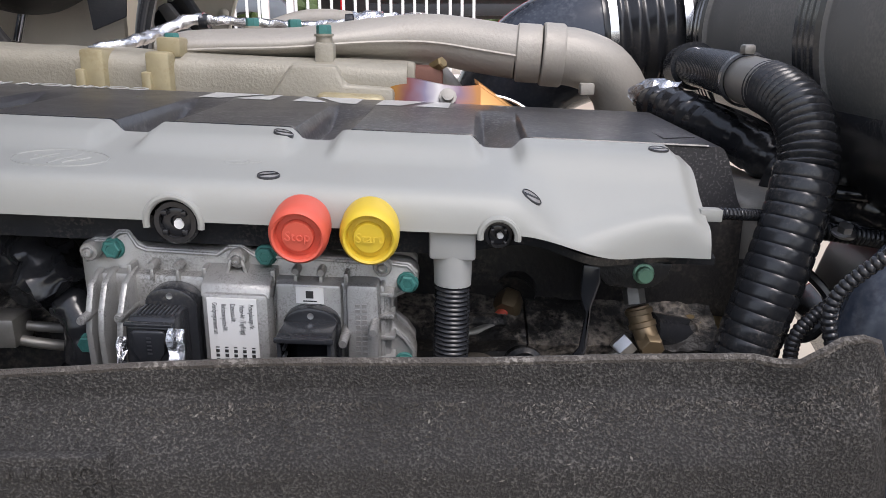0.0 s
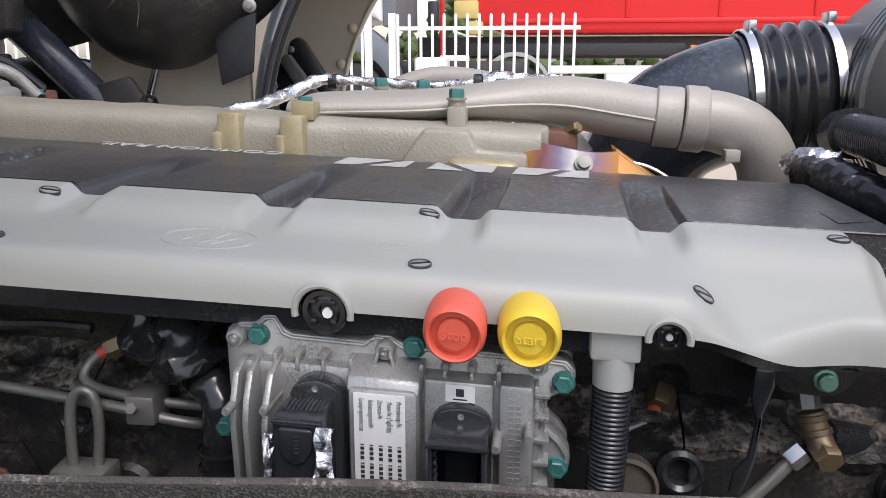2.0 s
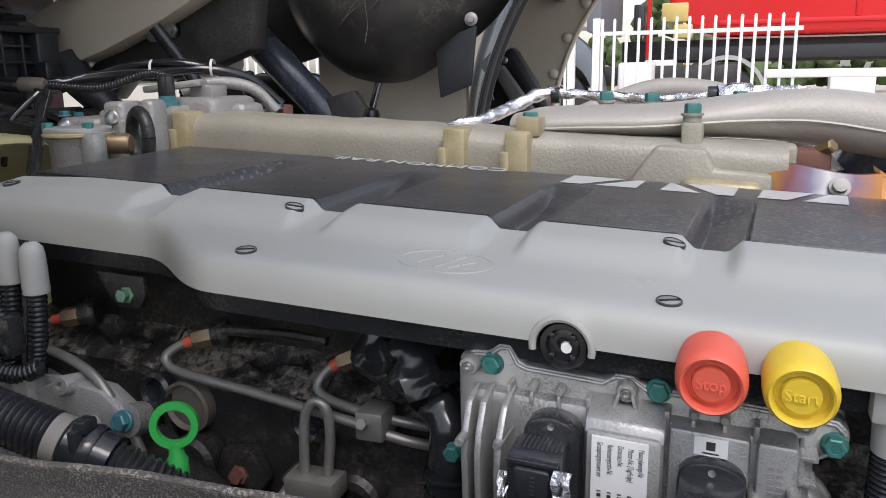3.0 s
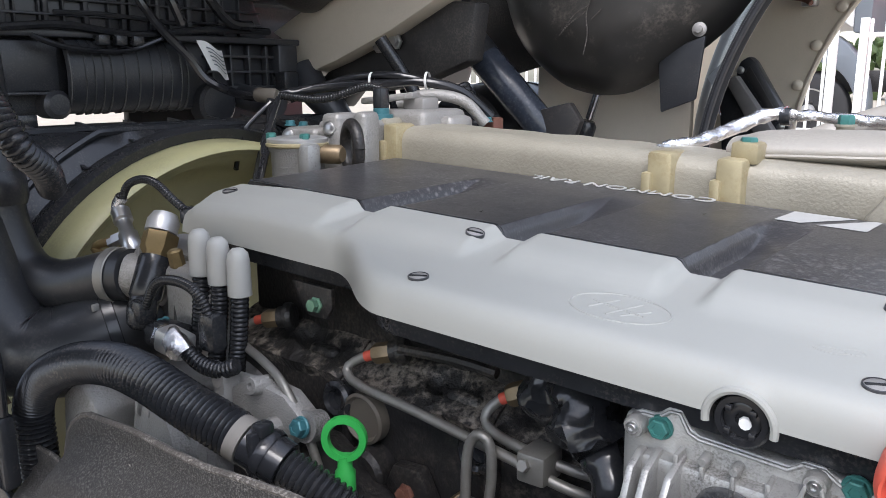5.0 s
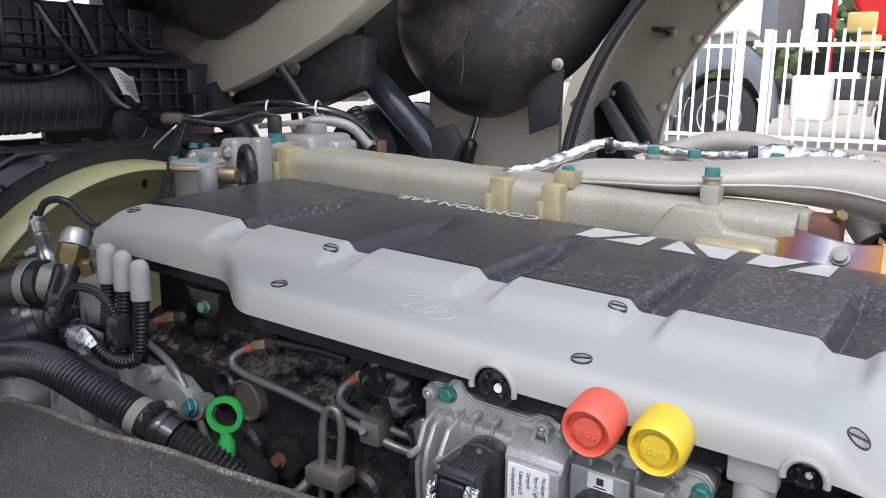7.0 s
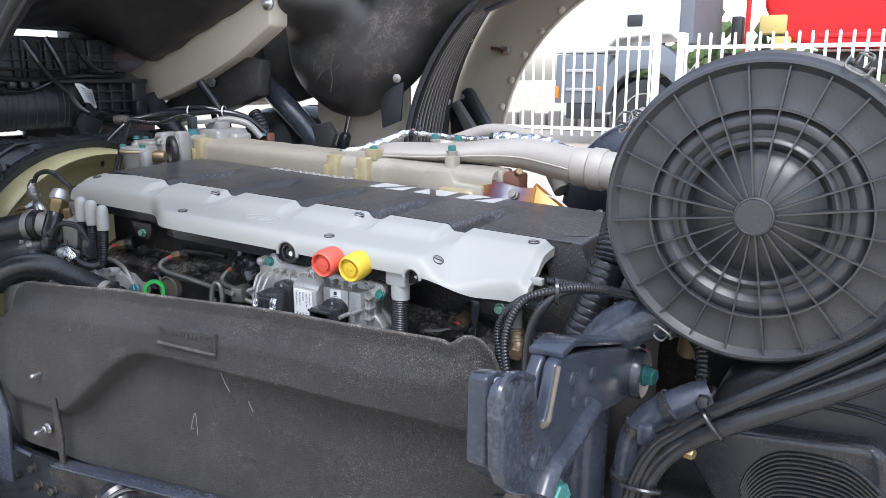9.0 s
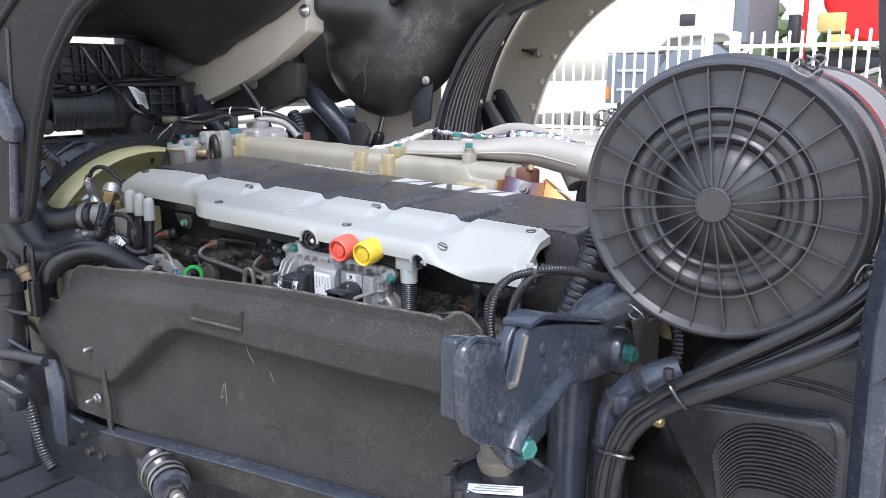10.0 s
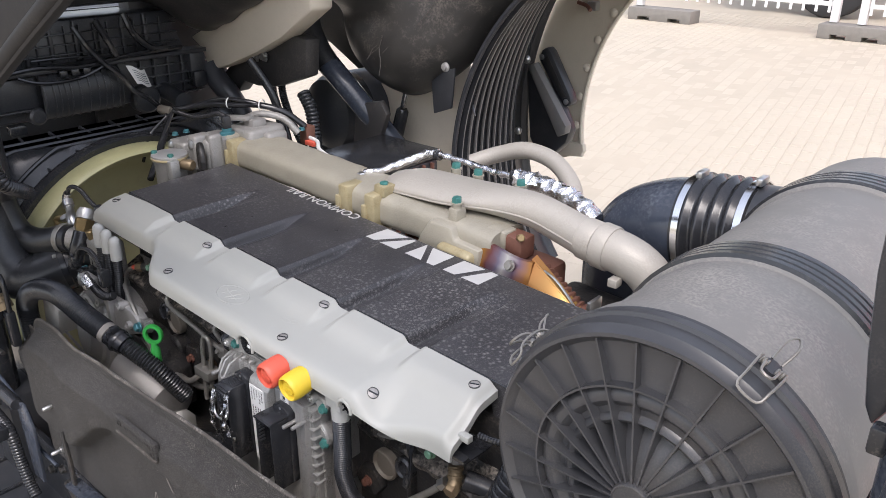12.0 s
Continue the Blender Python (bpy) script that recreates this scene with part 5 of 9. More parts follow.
def rail_at(u, v):
    x = -0.845 + 0.80 * u
    s = 0.5 + 0.5 * math.sin(2 * math.pi * v)
    a = 2 * math.pi * v
    cy, cz, ry, rz = 1.052, 1.192, 0.062 - 0.010 * smooth01(0.55, 0.75, u), 0.036
    q = 4.0
    k = (abs(math.cos(a)) ** q + abs(math.sin(a)) ** q) ** (-1 / q)
    return (x, cy + ry * k * math.cos(a), cz + rz * k * math.sin(a) + 0.003 * noise.noise((20 * x, 3 * v, 0)))


bm = sheet(rail_at, 80, 40)
bmesh.ops.remove_doubles(bm, verts=bm.verts, dist=0.0002)
bmesh.ops.holes_fill(bm, edges=bm.edges, sides=60)
part("rail", bm, PAINT, ir)
for x, w in ((-0.830, 0.026), (-0.424, 0.030), (-0.345, 0.030)):
    part("flange", soften(box(B(), x - w / 2, x + w / 2, 0.978, 1.03, 1.14, 1.229), 0.005), LACQ, ir, "yellowed cast flange")
    part("flange_foot", soften(box(B(), x - w / 2 - 0.004, x - w / 2 + 0.008, 0.972, 1.0, 1.14, 1.205), 0.003), LACQ, ir)
part("step", soften(plate(B(), [(-0.225, 1.15), (-0.210, 1.185), (-0.185, 1.222), (-0.130, 1.222), (-0.120, 1.20), (-0.06, 1.198), (-0.06, 1.15)], 0.985, 1.05), 0.006), PAINT, ir)
part("yellow_boss", soften(box(B(), -0.155, -0.070, 0.968, 1.02, 1.145, 1.190), 0.010, 3), LACQ, ir, "yellowed rounded boss")
part("clamp_column", soften(box(B(), -0.160, -0.136, 1.012, 1.04, 1.19, 1.248), 0.004), PAINT, ir)
part("clamp_ear", soften(box(B(), -0.352, -0.322, 1.000, 1.035, 1.222, 1.246), 0.004), LACQ, ir)
part("end_flange", soften(box(B(), -0.862, -0.842, 0.985, 1.12, 1.150, 1.236), 0.005), PAINT, ir)

ip = thing("intake_pipe", (0.0, 1.09, 1.12), "silver-grey cast intake pipe curving into a wide elbow", "pipe", eng=False)
path = spline([(-0.375, 1.100, 1.246), (-0.30, 1.100, 1.250), (-0.20, 1.105, 1.252), (-0.10, 1.108, 1.258), (-0.02, 1.105, 1.258), (0.05, 1.098, 1.248), (0.100, 1.090, 1.240)], 0.012)
n = len(path)
flat = [(0.072 - 0.037 * smooth01(0.30, 0.85, i / (n - 1)) - 0.03 * (1 - smooth01(0, 0.10, i / (n - 1))), 0.021 + 0.014 * smooth01(0.35, 0.9, i / (n - 1)) - 0.006 * (1 - smooth01(0, 0.08, i / (n - 1)))) for i in range(n)]
part("branch", sweep(B(), path, 1.0, 36, flat=flat), PAINT2, ip)
seam = [p + Vector((0, -flat[i][0] * 0.995, -0.004)) for i, p in enumerate(path)][3:]
part("casting_seam", sweep(B(), seam, 0.0022, 6), PAINT2, ip)
part("joint_collar", lathe(B(), [(0.0365, 0), (0.0385, 0.002), (0.0385, 0.030), (0.0365, 0.033)], (0.098, 1.0905, 1.2405), (1, -0.10, -0.06), 40), PAINT2, ip)
part("elbow_collar", lathe(B(), [(0.0395, 0), (0.0415, 0.002), (0.0415, 0.026), (0.0395, 0.029)], (0.131, 1.087, 1.2385), (1, -0.05, -0.08), 40), PAINT2, ip)
ep = spline([(0.150, 1.086, 1.237), (0.18, 1.086, 1.233), (0.215, 1.090, 1.218), (0.240, 1.098, 1.188), (0.250, 1.108, 1.150), (0.252, 1.115, 1.09)], 0.010)
part("elbow", sweep(B(), ep, 0.038, 40), PAINT2, ip)
part("elbow_lug", box(B(), 0.178, 0.196, 1.040, 1.060, 1.188, 1.203, 0.002), PAINT2, ip)

for x, y, z, m_, what in ((-0.453, 1.060, 1.236, STEEL, "pale grey"), (-0.337, 1.016, 1.252, TEAL, "teal coated"), (-0.149, 1.026, 1.262, TEAL, "teal coated"), (-0.27, 1.165, 1.272, TEAL, "teal coated"), (-0.21, 1.165, 1.270, TEAL, "teal coated"), (-0.10, 1.165, 1.272, TEAL, "teal coated")):
    h = thing("manifold_bolt", (x, y, z - 0.02), what + " bolt standing on the intake manifold", "bolt", "manifold bolts", eng=False)
    part("spacer", lathe(B(), [(0.0105, -0.022), (0.0105, 0.0), (0.0125, 0.0), (0.0125, 0.003)], (x, y, z), (0, 0, 1), 18), PAINT, h)
    part("head", lathe(B(), [(0.0095, 0.003), (0.0095, 0.012), (0.008, 0.014), (0, 0.014)], (x, y, z), (0, 0, 1), 6), m_, h)


def foil_line(pts, r, seed):
    path = even(spline(pts, 0.006), 0.005)
    bm = sweep(B(), path, r, 12)
    for v in bm.verts:
        p = v.co * 90
        v.co += Vector((noise.noise(p + Vector((seed, 0, 0))), noise.noise(p + Vector((0, seed, 9))), noise.noise(p + Vector((5, 0, seed))))) * r * 0.42
    return bm


def taped(pts, r, seed, lump=0.11):
    """A cable bundle wound with tape: soft lumps and overlapping turns."""
    path = even(spline(pts, 0.006), 0.0032)
    bm = sweep(B(), path, [r * (0.93 + 0.07 * ((i % 7) / 6.0) + 0.06 * noise.noise((0.11 * i, seed, 0))) for i in range(len(path))], 22)
    for v in bm.verts:
        p = v.co * 55
        v.co += Vector((noise.noise(p + Vector((seed, 0, 0))), noise.noise(p + Vector((0, seed, 9))), noise.noise(p + Vector((5, 0, seed))))) * r * lump
    return bm


fh = thing("foil_harness", (-0.25, 1.19, 1.24), "cable harness wrapped in crinkled silver foil", "cable harness", eng=False)
part("foil_wrap", foil_line([(-0.46, 1.075, 1.245), (-0.425, 1.10, 1.252), (-0.40, 1.16, 1.266), (-0.37, 1.185, 1.282), (-0.345, 1.19, 1.286)], 0.0085, 1), FOIL, fh)
part("foil_wrap", foil_line([(-0.345, 1.19, 1.284), (-0.28, 1.195, 1.280), (-0.20, 1.195, 1.276), (-0.13, 1.19, 1.277)], 0.007, 4), FOIL, fh)
part("foil_wrap", foil_line([(-0.13, 1.19, 1.277), (-0.06, 1.195, 1.275), (0.02, 1.185, 1.262), (0.07, 1.175, 1.24)], 0.018, 7), FOIL, fh)
for x in (-0.345, -0.135):
    part("tie", lathe(B(), [(0.011, -0.006), (0.0115, 0), (0.011, 0.006)], (x, 1.191, 1.281), (1, 0, 0), 14), BLACK, fh)
gl = thing("grey_tube", (-0.1, 1.33, 1.20), "light grey painted tube looping behind the manifold", "tube", eng=False)
part("tube", tube([(-0.34, 1.30, 1.24), (-0.29, 1.335, 1.262), (-0.22, 1.345, 1.283), (-0.14, 1.335, 1.278), (-0.07, 1.30, 1.252), (-0.02, 1.25, 1.215), (0.02, 1.22, 1.17)], 0.019, 16), PAINT2, gl)

# ---- exhaust side: heat shield and hot parts ----
hs = thing("heat_shield", (-0.085, 1.01, 1.13), "heat-tinted steel shield in amber, violet and bare silver", "heat shield")
bm = B()
prof = [(0.978, 1.150), (0.984, 1.192), (0.992, 1.206), (1.012, 1.211)]
bm = sheet(lambda u, v: ((-0.088 + 0.135 * u), 0.985 + 0.03 * v - 0.004 * math.sin(math.pi * u), 1.145 + 0.062 * min(1, v / 0.7) + 0.004 * math.sin(6 * u)), 20, 10, (0, 0.0018, -0.0012))
part("plate", bm, HEAT, hs)
part("wing", sheet(lambda u, v: (0.045 + 0.120 * u, 0.984 + 0.030 * v - 0.004 * u, 1.150 - 0.040 * u + (0.058 - 0.040 * u) * v), 16, 8, (0, 0.0018, -0.001)), HEAT, hs)
part("flange_strip", sheet(lambda u, v: (0.040 + 0.127 * u, 1.012 + 0.016 * v - 0.004 * u, 1.208 - 0.082 * u + 0.004 * v), 14, 3, (0, 0.001, -0.002)), HEAT, hs)
part("bolt", lathe(B(), [(0.011, 0), (0.011, 0.002), (0.0075, 0.002), (0.0075, 0.009), (0, 0.0095)], (0.006, 0.993, 1.190), (0, -1, 0.45), 12), PIPE, hs, "grey bolt head")
ex = thing("exhaust_manifold", (0.02, 1.06, 1.05), "rust-brown exhaust manifold with a bellows joint", "exhaust manifold")
part("manifold", soften(box(B(), -0.30, 0.05, 1.035, 1.12, 1.00, 1.175), 0.012), RUST, ex)
# added dark block, closes the bright view below the heat shield
part("housing", soften(box(B(), 0.05, 0.235, 1.035, 1.14, 0.90, 1.135), 0.02, 3), BLOCK, ex, "dark block filling the gap below the heat shield")
part("lug", soften(box(B(), -0.082, -0.035, 1.030, 1.07, 1.19, 1.228), 0.005), PAINT, ex)
part("flange", soften(box(B(), -0.050, 0.000, 1.034, 1.08, 1.180, 1.224), 0.006), RUST, ex)
part("stud", lathe(B(), [(0.008, 0), (0.008, 0.018), (0.006, 0.02)], (-0.012, 1.045, 1.222), (0.6, -0.6, 0.4), 6), BRASS, ex)
part("bellows", ribbed([(0.04, 1.035, 1.175), (0.09, 1.03, 1.150), (0.14, 1.03, 1.12)], 0.026, 0.011, 0.006, 24), RUST, ex, "brown bellows joint")
part("outlet", tube([(0.13, 1.03, 1.125), (0.18, 1.03, 1.10), (0.24, 1.04, 1.06)], 0.027, 20), RUST, ex)
part("capillary", tube([(0.045, 1.02, 1.195), (0.085, 1.015, 1.188), (0.115, 1.01, 1.172), (0.15, 1.0, 1.15)], 0.0022, 6), STEEL, ex)
part("bracket", soften(box(B(), 0.165, 0.172, 1.0, 1.04, 1.12, 1.175), 0.001), STEEL, ex)

# ---- front end of the head: housings, filter pot, sensor ----
fe = thing("front_housing", (-0.88, 0.98, 1.10), "pale cast aluminium housings at the front of the cylinder head", "housing", eng=False)
for x0, x1, y0, y1, z0, z1, r in ((-0.93, -0.845, 0.93, 1.02, 1.16, 1.272, 0.010), (-0.90, -0.865, 0.91, 0.96, 1.16, 1.283, 0.008), (-0.862, -0.838, 0.935, 0.97, 1.17, 1.285, 0.008), (-0.97, -0.90, 0.90, 0.97, 1.18, 1.262, 0.008), (-0.90, -0.80, 1.02, 1.13, 1.16, 1.285, 0.012), (-0.82, -0.78, 1.06, 1.12, 1.22, 1.275, 0.010)):
    part("casting", soften(box(B(), x0, x1, y0, y1, z0, z1), r, 3), ALUC, fe)
for x, y, z in ((-0.882, 0.912, 1.262), (-0.955, 0.90, 1.250)):
    part("cover_screw", lathe(B(), [(0.010, 0), (0.010, 0.004), (0.006, 0.006), (0, 0.006)], (x, y, z), (0.2, -1, 0.2), 14), STEEL, fe)
part("ribbed_block", soften(box(B(), -0.865, -0.825, 1.05, 1.09, 1.28, 1.302), 0.004), ALUD, fe)
part("cast_arm", tube([(-0.90, 1.08, 1.29), (-0.86, 1.10, 1.305), (-0.81, 1.13, 1.296), (-0.78, 1.15, 1.26)], 0.009, 12), ALUC, fe)
part("top_plate", soften(box(B(), -0.93, -0.84, 1.03, 1.06, 1.296, 1.306, m=pose(0, 0, 0, 0, -6, 14)), 0.003), ALUC, fe)
for x, y, z in ((-0.79, 1.17, 1.262), (-0.985, 0.93, 1.262), (-1.0, 0.97, 1.258)):
    hexbolt("housing_bolt", (x, y, z), (0, 0, 1), 0.0070, TEALB, "teal bolt on the front housing", group="front housing bolts", eng=False)
bs = thing("pressure_sensor", (-0.864, 1.0, 1.25), "blue-grey sensor with a black plug", "sensor", eng=False)
part("body", lathe(B(), [(0.014, -0.03), (0.014, 0.0), (0.018, 0.0), (0.018, 0.010), (0.012, 0.012), (0.012, 0.020)], (-0.864, 1.0, 1.268), (0, 0, 1), 20), TEALB, bs)
part("plug", soften(box(B(), -0.873, -0.855, 0.990, 1.01, 1.285, 1.318), 0.004), BLACK, bs)
part("cable", ribbed([(-0.864, 1.0, 1.315), (-0.90, 1.0, 1.318), (-0.97, 0.985, 1.300), (-1.05, 0.97, 1.305)], 0.0065, 0.005, 0.001, 10), RUBBER, bs)
pt = thing("filter_pot", (-0.885, 0.85, 1.15), "small cast aluminium pot with a bolted lid", "filter pot", eng=False)
part("pot", lathe(B(), [(0.034, -0.10), (0.036, -0.012), (0.039, -0.008), (0.040, 0.0)], (-0.885, 0.852, 1.245), (0, 0, 1), 36), ALUC, pt)
part("lid", lathe(B(), [(0.040, 0.001), (0.041, 0.003), (0.041, 0.007), (0.037, 0.009), (0, 0.009)], (-0.885, 0.852, 1.245), (0, 0, 1), 36), RIM, pt, "stained grey lid")
part("seal", lathe(B(), [(0.0405, -0.004), (0.0425, -0.002), (0.0425, 0.001), (0.0405, 0.002)], (-0.885, 0.852, 1.245), (0, 0, 1), 36, False), LACQ, pt, "yellowed seal ring")
part("lug", soften(box(B(), -0.858, -0.836, 0.825, 0.850, 1.20, 1.248), 0.006), ALU, pt)
part("hose_stub", lathe(B(), [(0.013, 0), (0.013, 0.03), (0.010, 0.034)], (-0.852, 0.862, 1.232), (1, 0.3, 0), 16), BRONZE, pt)
for x, y in ((-0.910, 0.828), (-0.855, 0.838)):
    part("lid_bolt", lathe(B(), [(0.0070, 0.005), (0.0070, 0.014), (0.0055, 0.015)], (x, y, 1.245), (0, 0, 1), 6), TEAL, pt)
lg = thing("lifting_eye", (-0.83, 0.903, 1.19), "dark steel lifting eye ring", "lifting eye", eng=False)
ring = [Vector((-0.832 + 0.024 * math.cos(a), 0.903 - 0.012 * math.cos(a), 1.238 + 0.032 * math.sin(a))) for a in [2 * math.pi * k / 32 for k in range(33)]]
part("ring", sweep(B(), ring, 0.0085, 12, cap=False), BLOCK, lg)
part("shank", soften(box(B(), -0.85, -0.815, 0.895, 0.912, 1.15, 1.212), 0.004), BLOCK, lg)
wh = thing("wiring_loom", (-0.95, 1.08, 1.28), "black taped wiring loom with white ties", "wiring", eng=False)
for pts, r in (([(-1.06, 0.97, 1.305), (-1.0, 1.03, 1.318), (-0.93, 1.07, 1.322), (-0.87, 1.10, 1.326), (-0.82, 1.14, 1.31), (-0.79, 1.18, 1.27)], 0.008), ([(-1.05, 0.99, 1.298), (-0.98, 1.05, 1.330), (-0.90, 1.08, 1.335), (-0.85, 1.12, 1.318), (-0.83, 1.17, 1.29)], 0.006), ([(-1.06, 0.96, 1.30), (-1.03, 0.93, 1.26), (-0.99, 0.88, 1.22), (-0.95, 0.83, 1.18)], 0.008), ([(-1.05, 0.965, 1.30), (-1.01, 0.90, 1.24), (-0.985, 0.86, 1.19)], 0.0055), ([(-1.05, 0.95, 1.295), (-1.06, 0.90, 1.25), (-1.03, 0.86, 1.20)], 0.004)):
    part("cable", tube(pts, r, 9), RUBBER, wh)
part("cable_joint", lathe(B(), [(0.010, -0.020), (0.012, -0.016), (0.012, 0.014), (0.009, 0.020)], (-1.07, 0.96, 1.305), (1, 0.25, -0.05), 14), NECK, wh, "dusty brown cable joint")
for x, y, z in ((-0.86, 1.105, 1.326), (-0.94, 1.065, 1.326)):
    part("cable_tie", lathe(B(), [(0.0145, -0.002), (0.0145, 0.002)], (x, y, z), (1, 0.4, 0), 12, False), PAPER, wh, "white cable tie")


# ---- radiator fan shroud ----
FS = (-1.0, 0.84, 0.893)
sh = thing("fan_shroud", (-1.05, 0.84, 0.54), "olive-beige fan shroud ring in a black plastic frame", "fan shroud", eng=False)
part("ring", lathe(B(), [(0.352, 0.07), (0.350, 0.03), (0.345, 0.004), (0.338, 0.0), (0.332, 0.006), (0.330, 0.016), (0.322, 0.020), (0.306, 0.09), (0.280, 0.125), (0.20, 0.145), (0.09, 0.15), (0, 0.15)], FS, (-1, 0, 0), 96, False), SHROUD, sh, angle=60)
part("seal_lip", lathe(B(), [(0.352, 0.055), (0.366, 0.050), (0.372, 0.06), (0.372, 0.085), (0.352, 0.09)], FS, (-1, 0, 0), 96, False), BLACK, sh)


def frame_at(u, v):
    a = radians(20 + 150 * u)
    r = 0.366 + 0.16 * v
    y, z = FS[1] - r * math.cos(a) * (1 + 0.12 * v), FS[2] + r * math.sin(a)
    return (-1.075 - 0.16 * v ** 1.3, y, min(z, 1.262))


part("frame", sheet(frame_at, 60, 8, (-0.006, 0, 0)), BLACK, sh)
for r_ in (0.40, 0.445, 0.49):
    part("frame_ridge", sweep(B(), [Vector((-1.068 - 0.16 * ((r_ - 0.366) / 0.16) ** 1.3, FS[1] - r_ * math.cos(radians(a_)), min(FS[2] + r_ * math.sin(radians(a_)), 1.262))) for a_ in range(22, 168, 3)], 0.005, 6), BLACK, sh)
for a in (60, 72, 84, 96, 108, 120, 133):
    r = 0.375
    ca, sa = math.cos(radians(a)), math.sin(radians(a))
    y, z = FS[1] - r * ca, FS[2] + r * sa
    part("gusset", plate(B(), [(-1.07, min(z, 1.25)), (-1.22, min(z + 0.055, 1.27)), (-1.22, min(z, 1.25) - 0.02)], y - 0.003, y + 0.003), BLACKM, sh)
# two added walls block the bright yard behind the shroud and leave a slit
part("back_blocker", box(B(), -1.56, -1.54, 0.30, 1.40, 0.70, 1.2475, 0.004), BLACKM, sh)
part("side_wall", box(B(), -1.54, -1.52, 0.99, 1.45, 1.10, 1.32, 0.004), BLACKM, sh)
part("cross_strip", box(B(), -1.25, -1.22, 0.5, 1.25, 1.232, 1.256, 0.004), BLACKM, sh)

# ---- black duct box above the shroud ----
db = thing("heater_box", (-1.32, 0.93, 1.26), "black ribbed plastic heater and air duct box, dusty", "duct box", eng=False)
part("lower_box", soften(box(B(), -1.50, -1.315, 0.60, 1.235, 1.277, 1.398), 0.012), BLACKM, db)


def barrel(y, k, lift=0.0):
    """Bulging middle of the duct: k runs from the seam down and under."""
    a = math.pi * (0.06 + 0.94 * k)
    return (-1.318 + (0.042 + lift) * math.sin(a) ** 0.65, y, 1.336 + (0.058 + lift) * math.cos(a))


part("barrel", sheet(lambda u, v: barrel(0.752 + 0.212 * u, v), 4, 20, (-0.01, 0, 0)), BLACKM, db, "bulging ribbed duct")
for y in (0.754, 0.778, 0.793, 0.808, 0.822, 0.845, 0.870, 0.894, 0.913, 0.930, 0.950, 0.962):
    part("rib", sweep(B(), [Vector(barrel(y, k / 16, 0.001)) for k in range(17)], 0.0022, 6), BLACKM, db)
part("side_panel", soften(box(B(), -1.32, -1.300, 0.610, 0.748, 1.312, 1.390), 0.006), BLACKM, db)
part("side_lip", box(B(), -1.304, -1.292, 0.612, 0.748, 1.308, 1.313, 0.0015), BLACKM, db)
part("side_lobe", lathe(B(), [(0.022, -0.010), (0.022, 0.028), (0.016, 0.034), (0, 0.035)], (-1.318, 0.735, 1.293), (1, 0, 0), 24), BLACKM, db)
part("grid_pocket", lathe(B(), [(0.040, -0.010), (0.040, 0.020), (0.034, 0.026), (0, 0.027)], (-1.318, 1.036, 1.286), (1, 0, 0), 28), BLACKM, db)
part("end_flange", soften(box(B(), -1.33, -1.285, 1.176, 1.226, 1.302, 1.396), 0.006), BLACKM, db)
for z in (1.428, 1.452, 1.478):
    part("upper_rib", box(B(), -1.338, -1.324, 0.66, 1.17, z, z + 0.004, 0.0015), BLACKM, db)
for k in range(12):
    part("upper_rib", box(B(), -1.338, -1.326, 0.70 + 0.038 * k, 0.704 + 0.038 * k, 1.41, 1.500, 0.0015), BLACKM, db)
part("upper_box", soften(plate(B(), [(0.62, 1.40), (0.64, 1.48), (0.75, 1.515), (1.15, 1.515), (1.20, 1.40)], -1.50, -1.335, "x"), 0.012), BLACKM, db)
part("seam_flange", box(B(), -1.345, -1.288, 0.60, 1.235, 1.394, 1.406, 0.003), BLACKM, db)
for k in range(4):
    z = 1.285 + 0.028 * k
    part("grid_rib", box(B(), -1.314, -1.300, 1.02, 1.225, z, z + 0.005, 0.0015), BLACKM, db)
for k in range(5):
    y = 1.03 + 0.042 * k
    part("grid_rib", box(B(), -1.314, -1.300, y, y + 0.005, 1.28, 1.392, 0.0015), BLACKM, db)
for k in range(7):
    y = 0.68 + 0.065 * k
    part("upper_rib", box(B(), -1.34, -1.325, y, y + 0.010, 1.41, 1.51, 0.003), BLACKM, db)
part("socket", soften(box(B(), -1.31, -1.27, 1.175, 1.215, 1.30, 1.345), 0.006), BLACK, db)
part("clip", soften(box(B(), -1.31, -1.285, 0.66, 0.70, 1.255, 1.28), 0.003), BLACK, db)
part("duct_stub", tube([(-1.32, 1.10, 1.30), (-1.27, 1.10, 1.292), (-1.20, 1.09, 1.285)], 0.024, 16), BLACKM, db)
dw = thing("duct_wiring", (-1.29, 0.9, 1.38), "black cables clipped along the duct box", "wiring", eng=False)
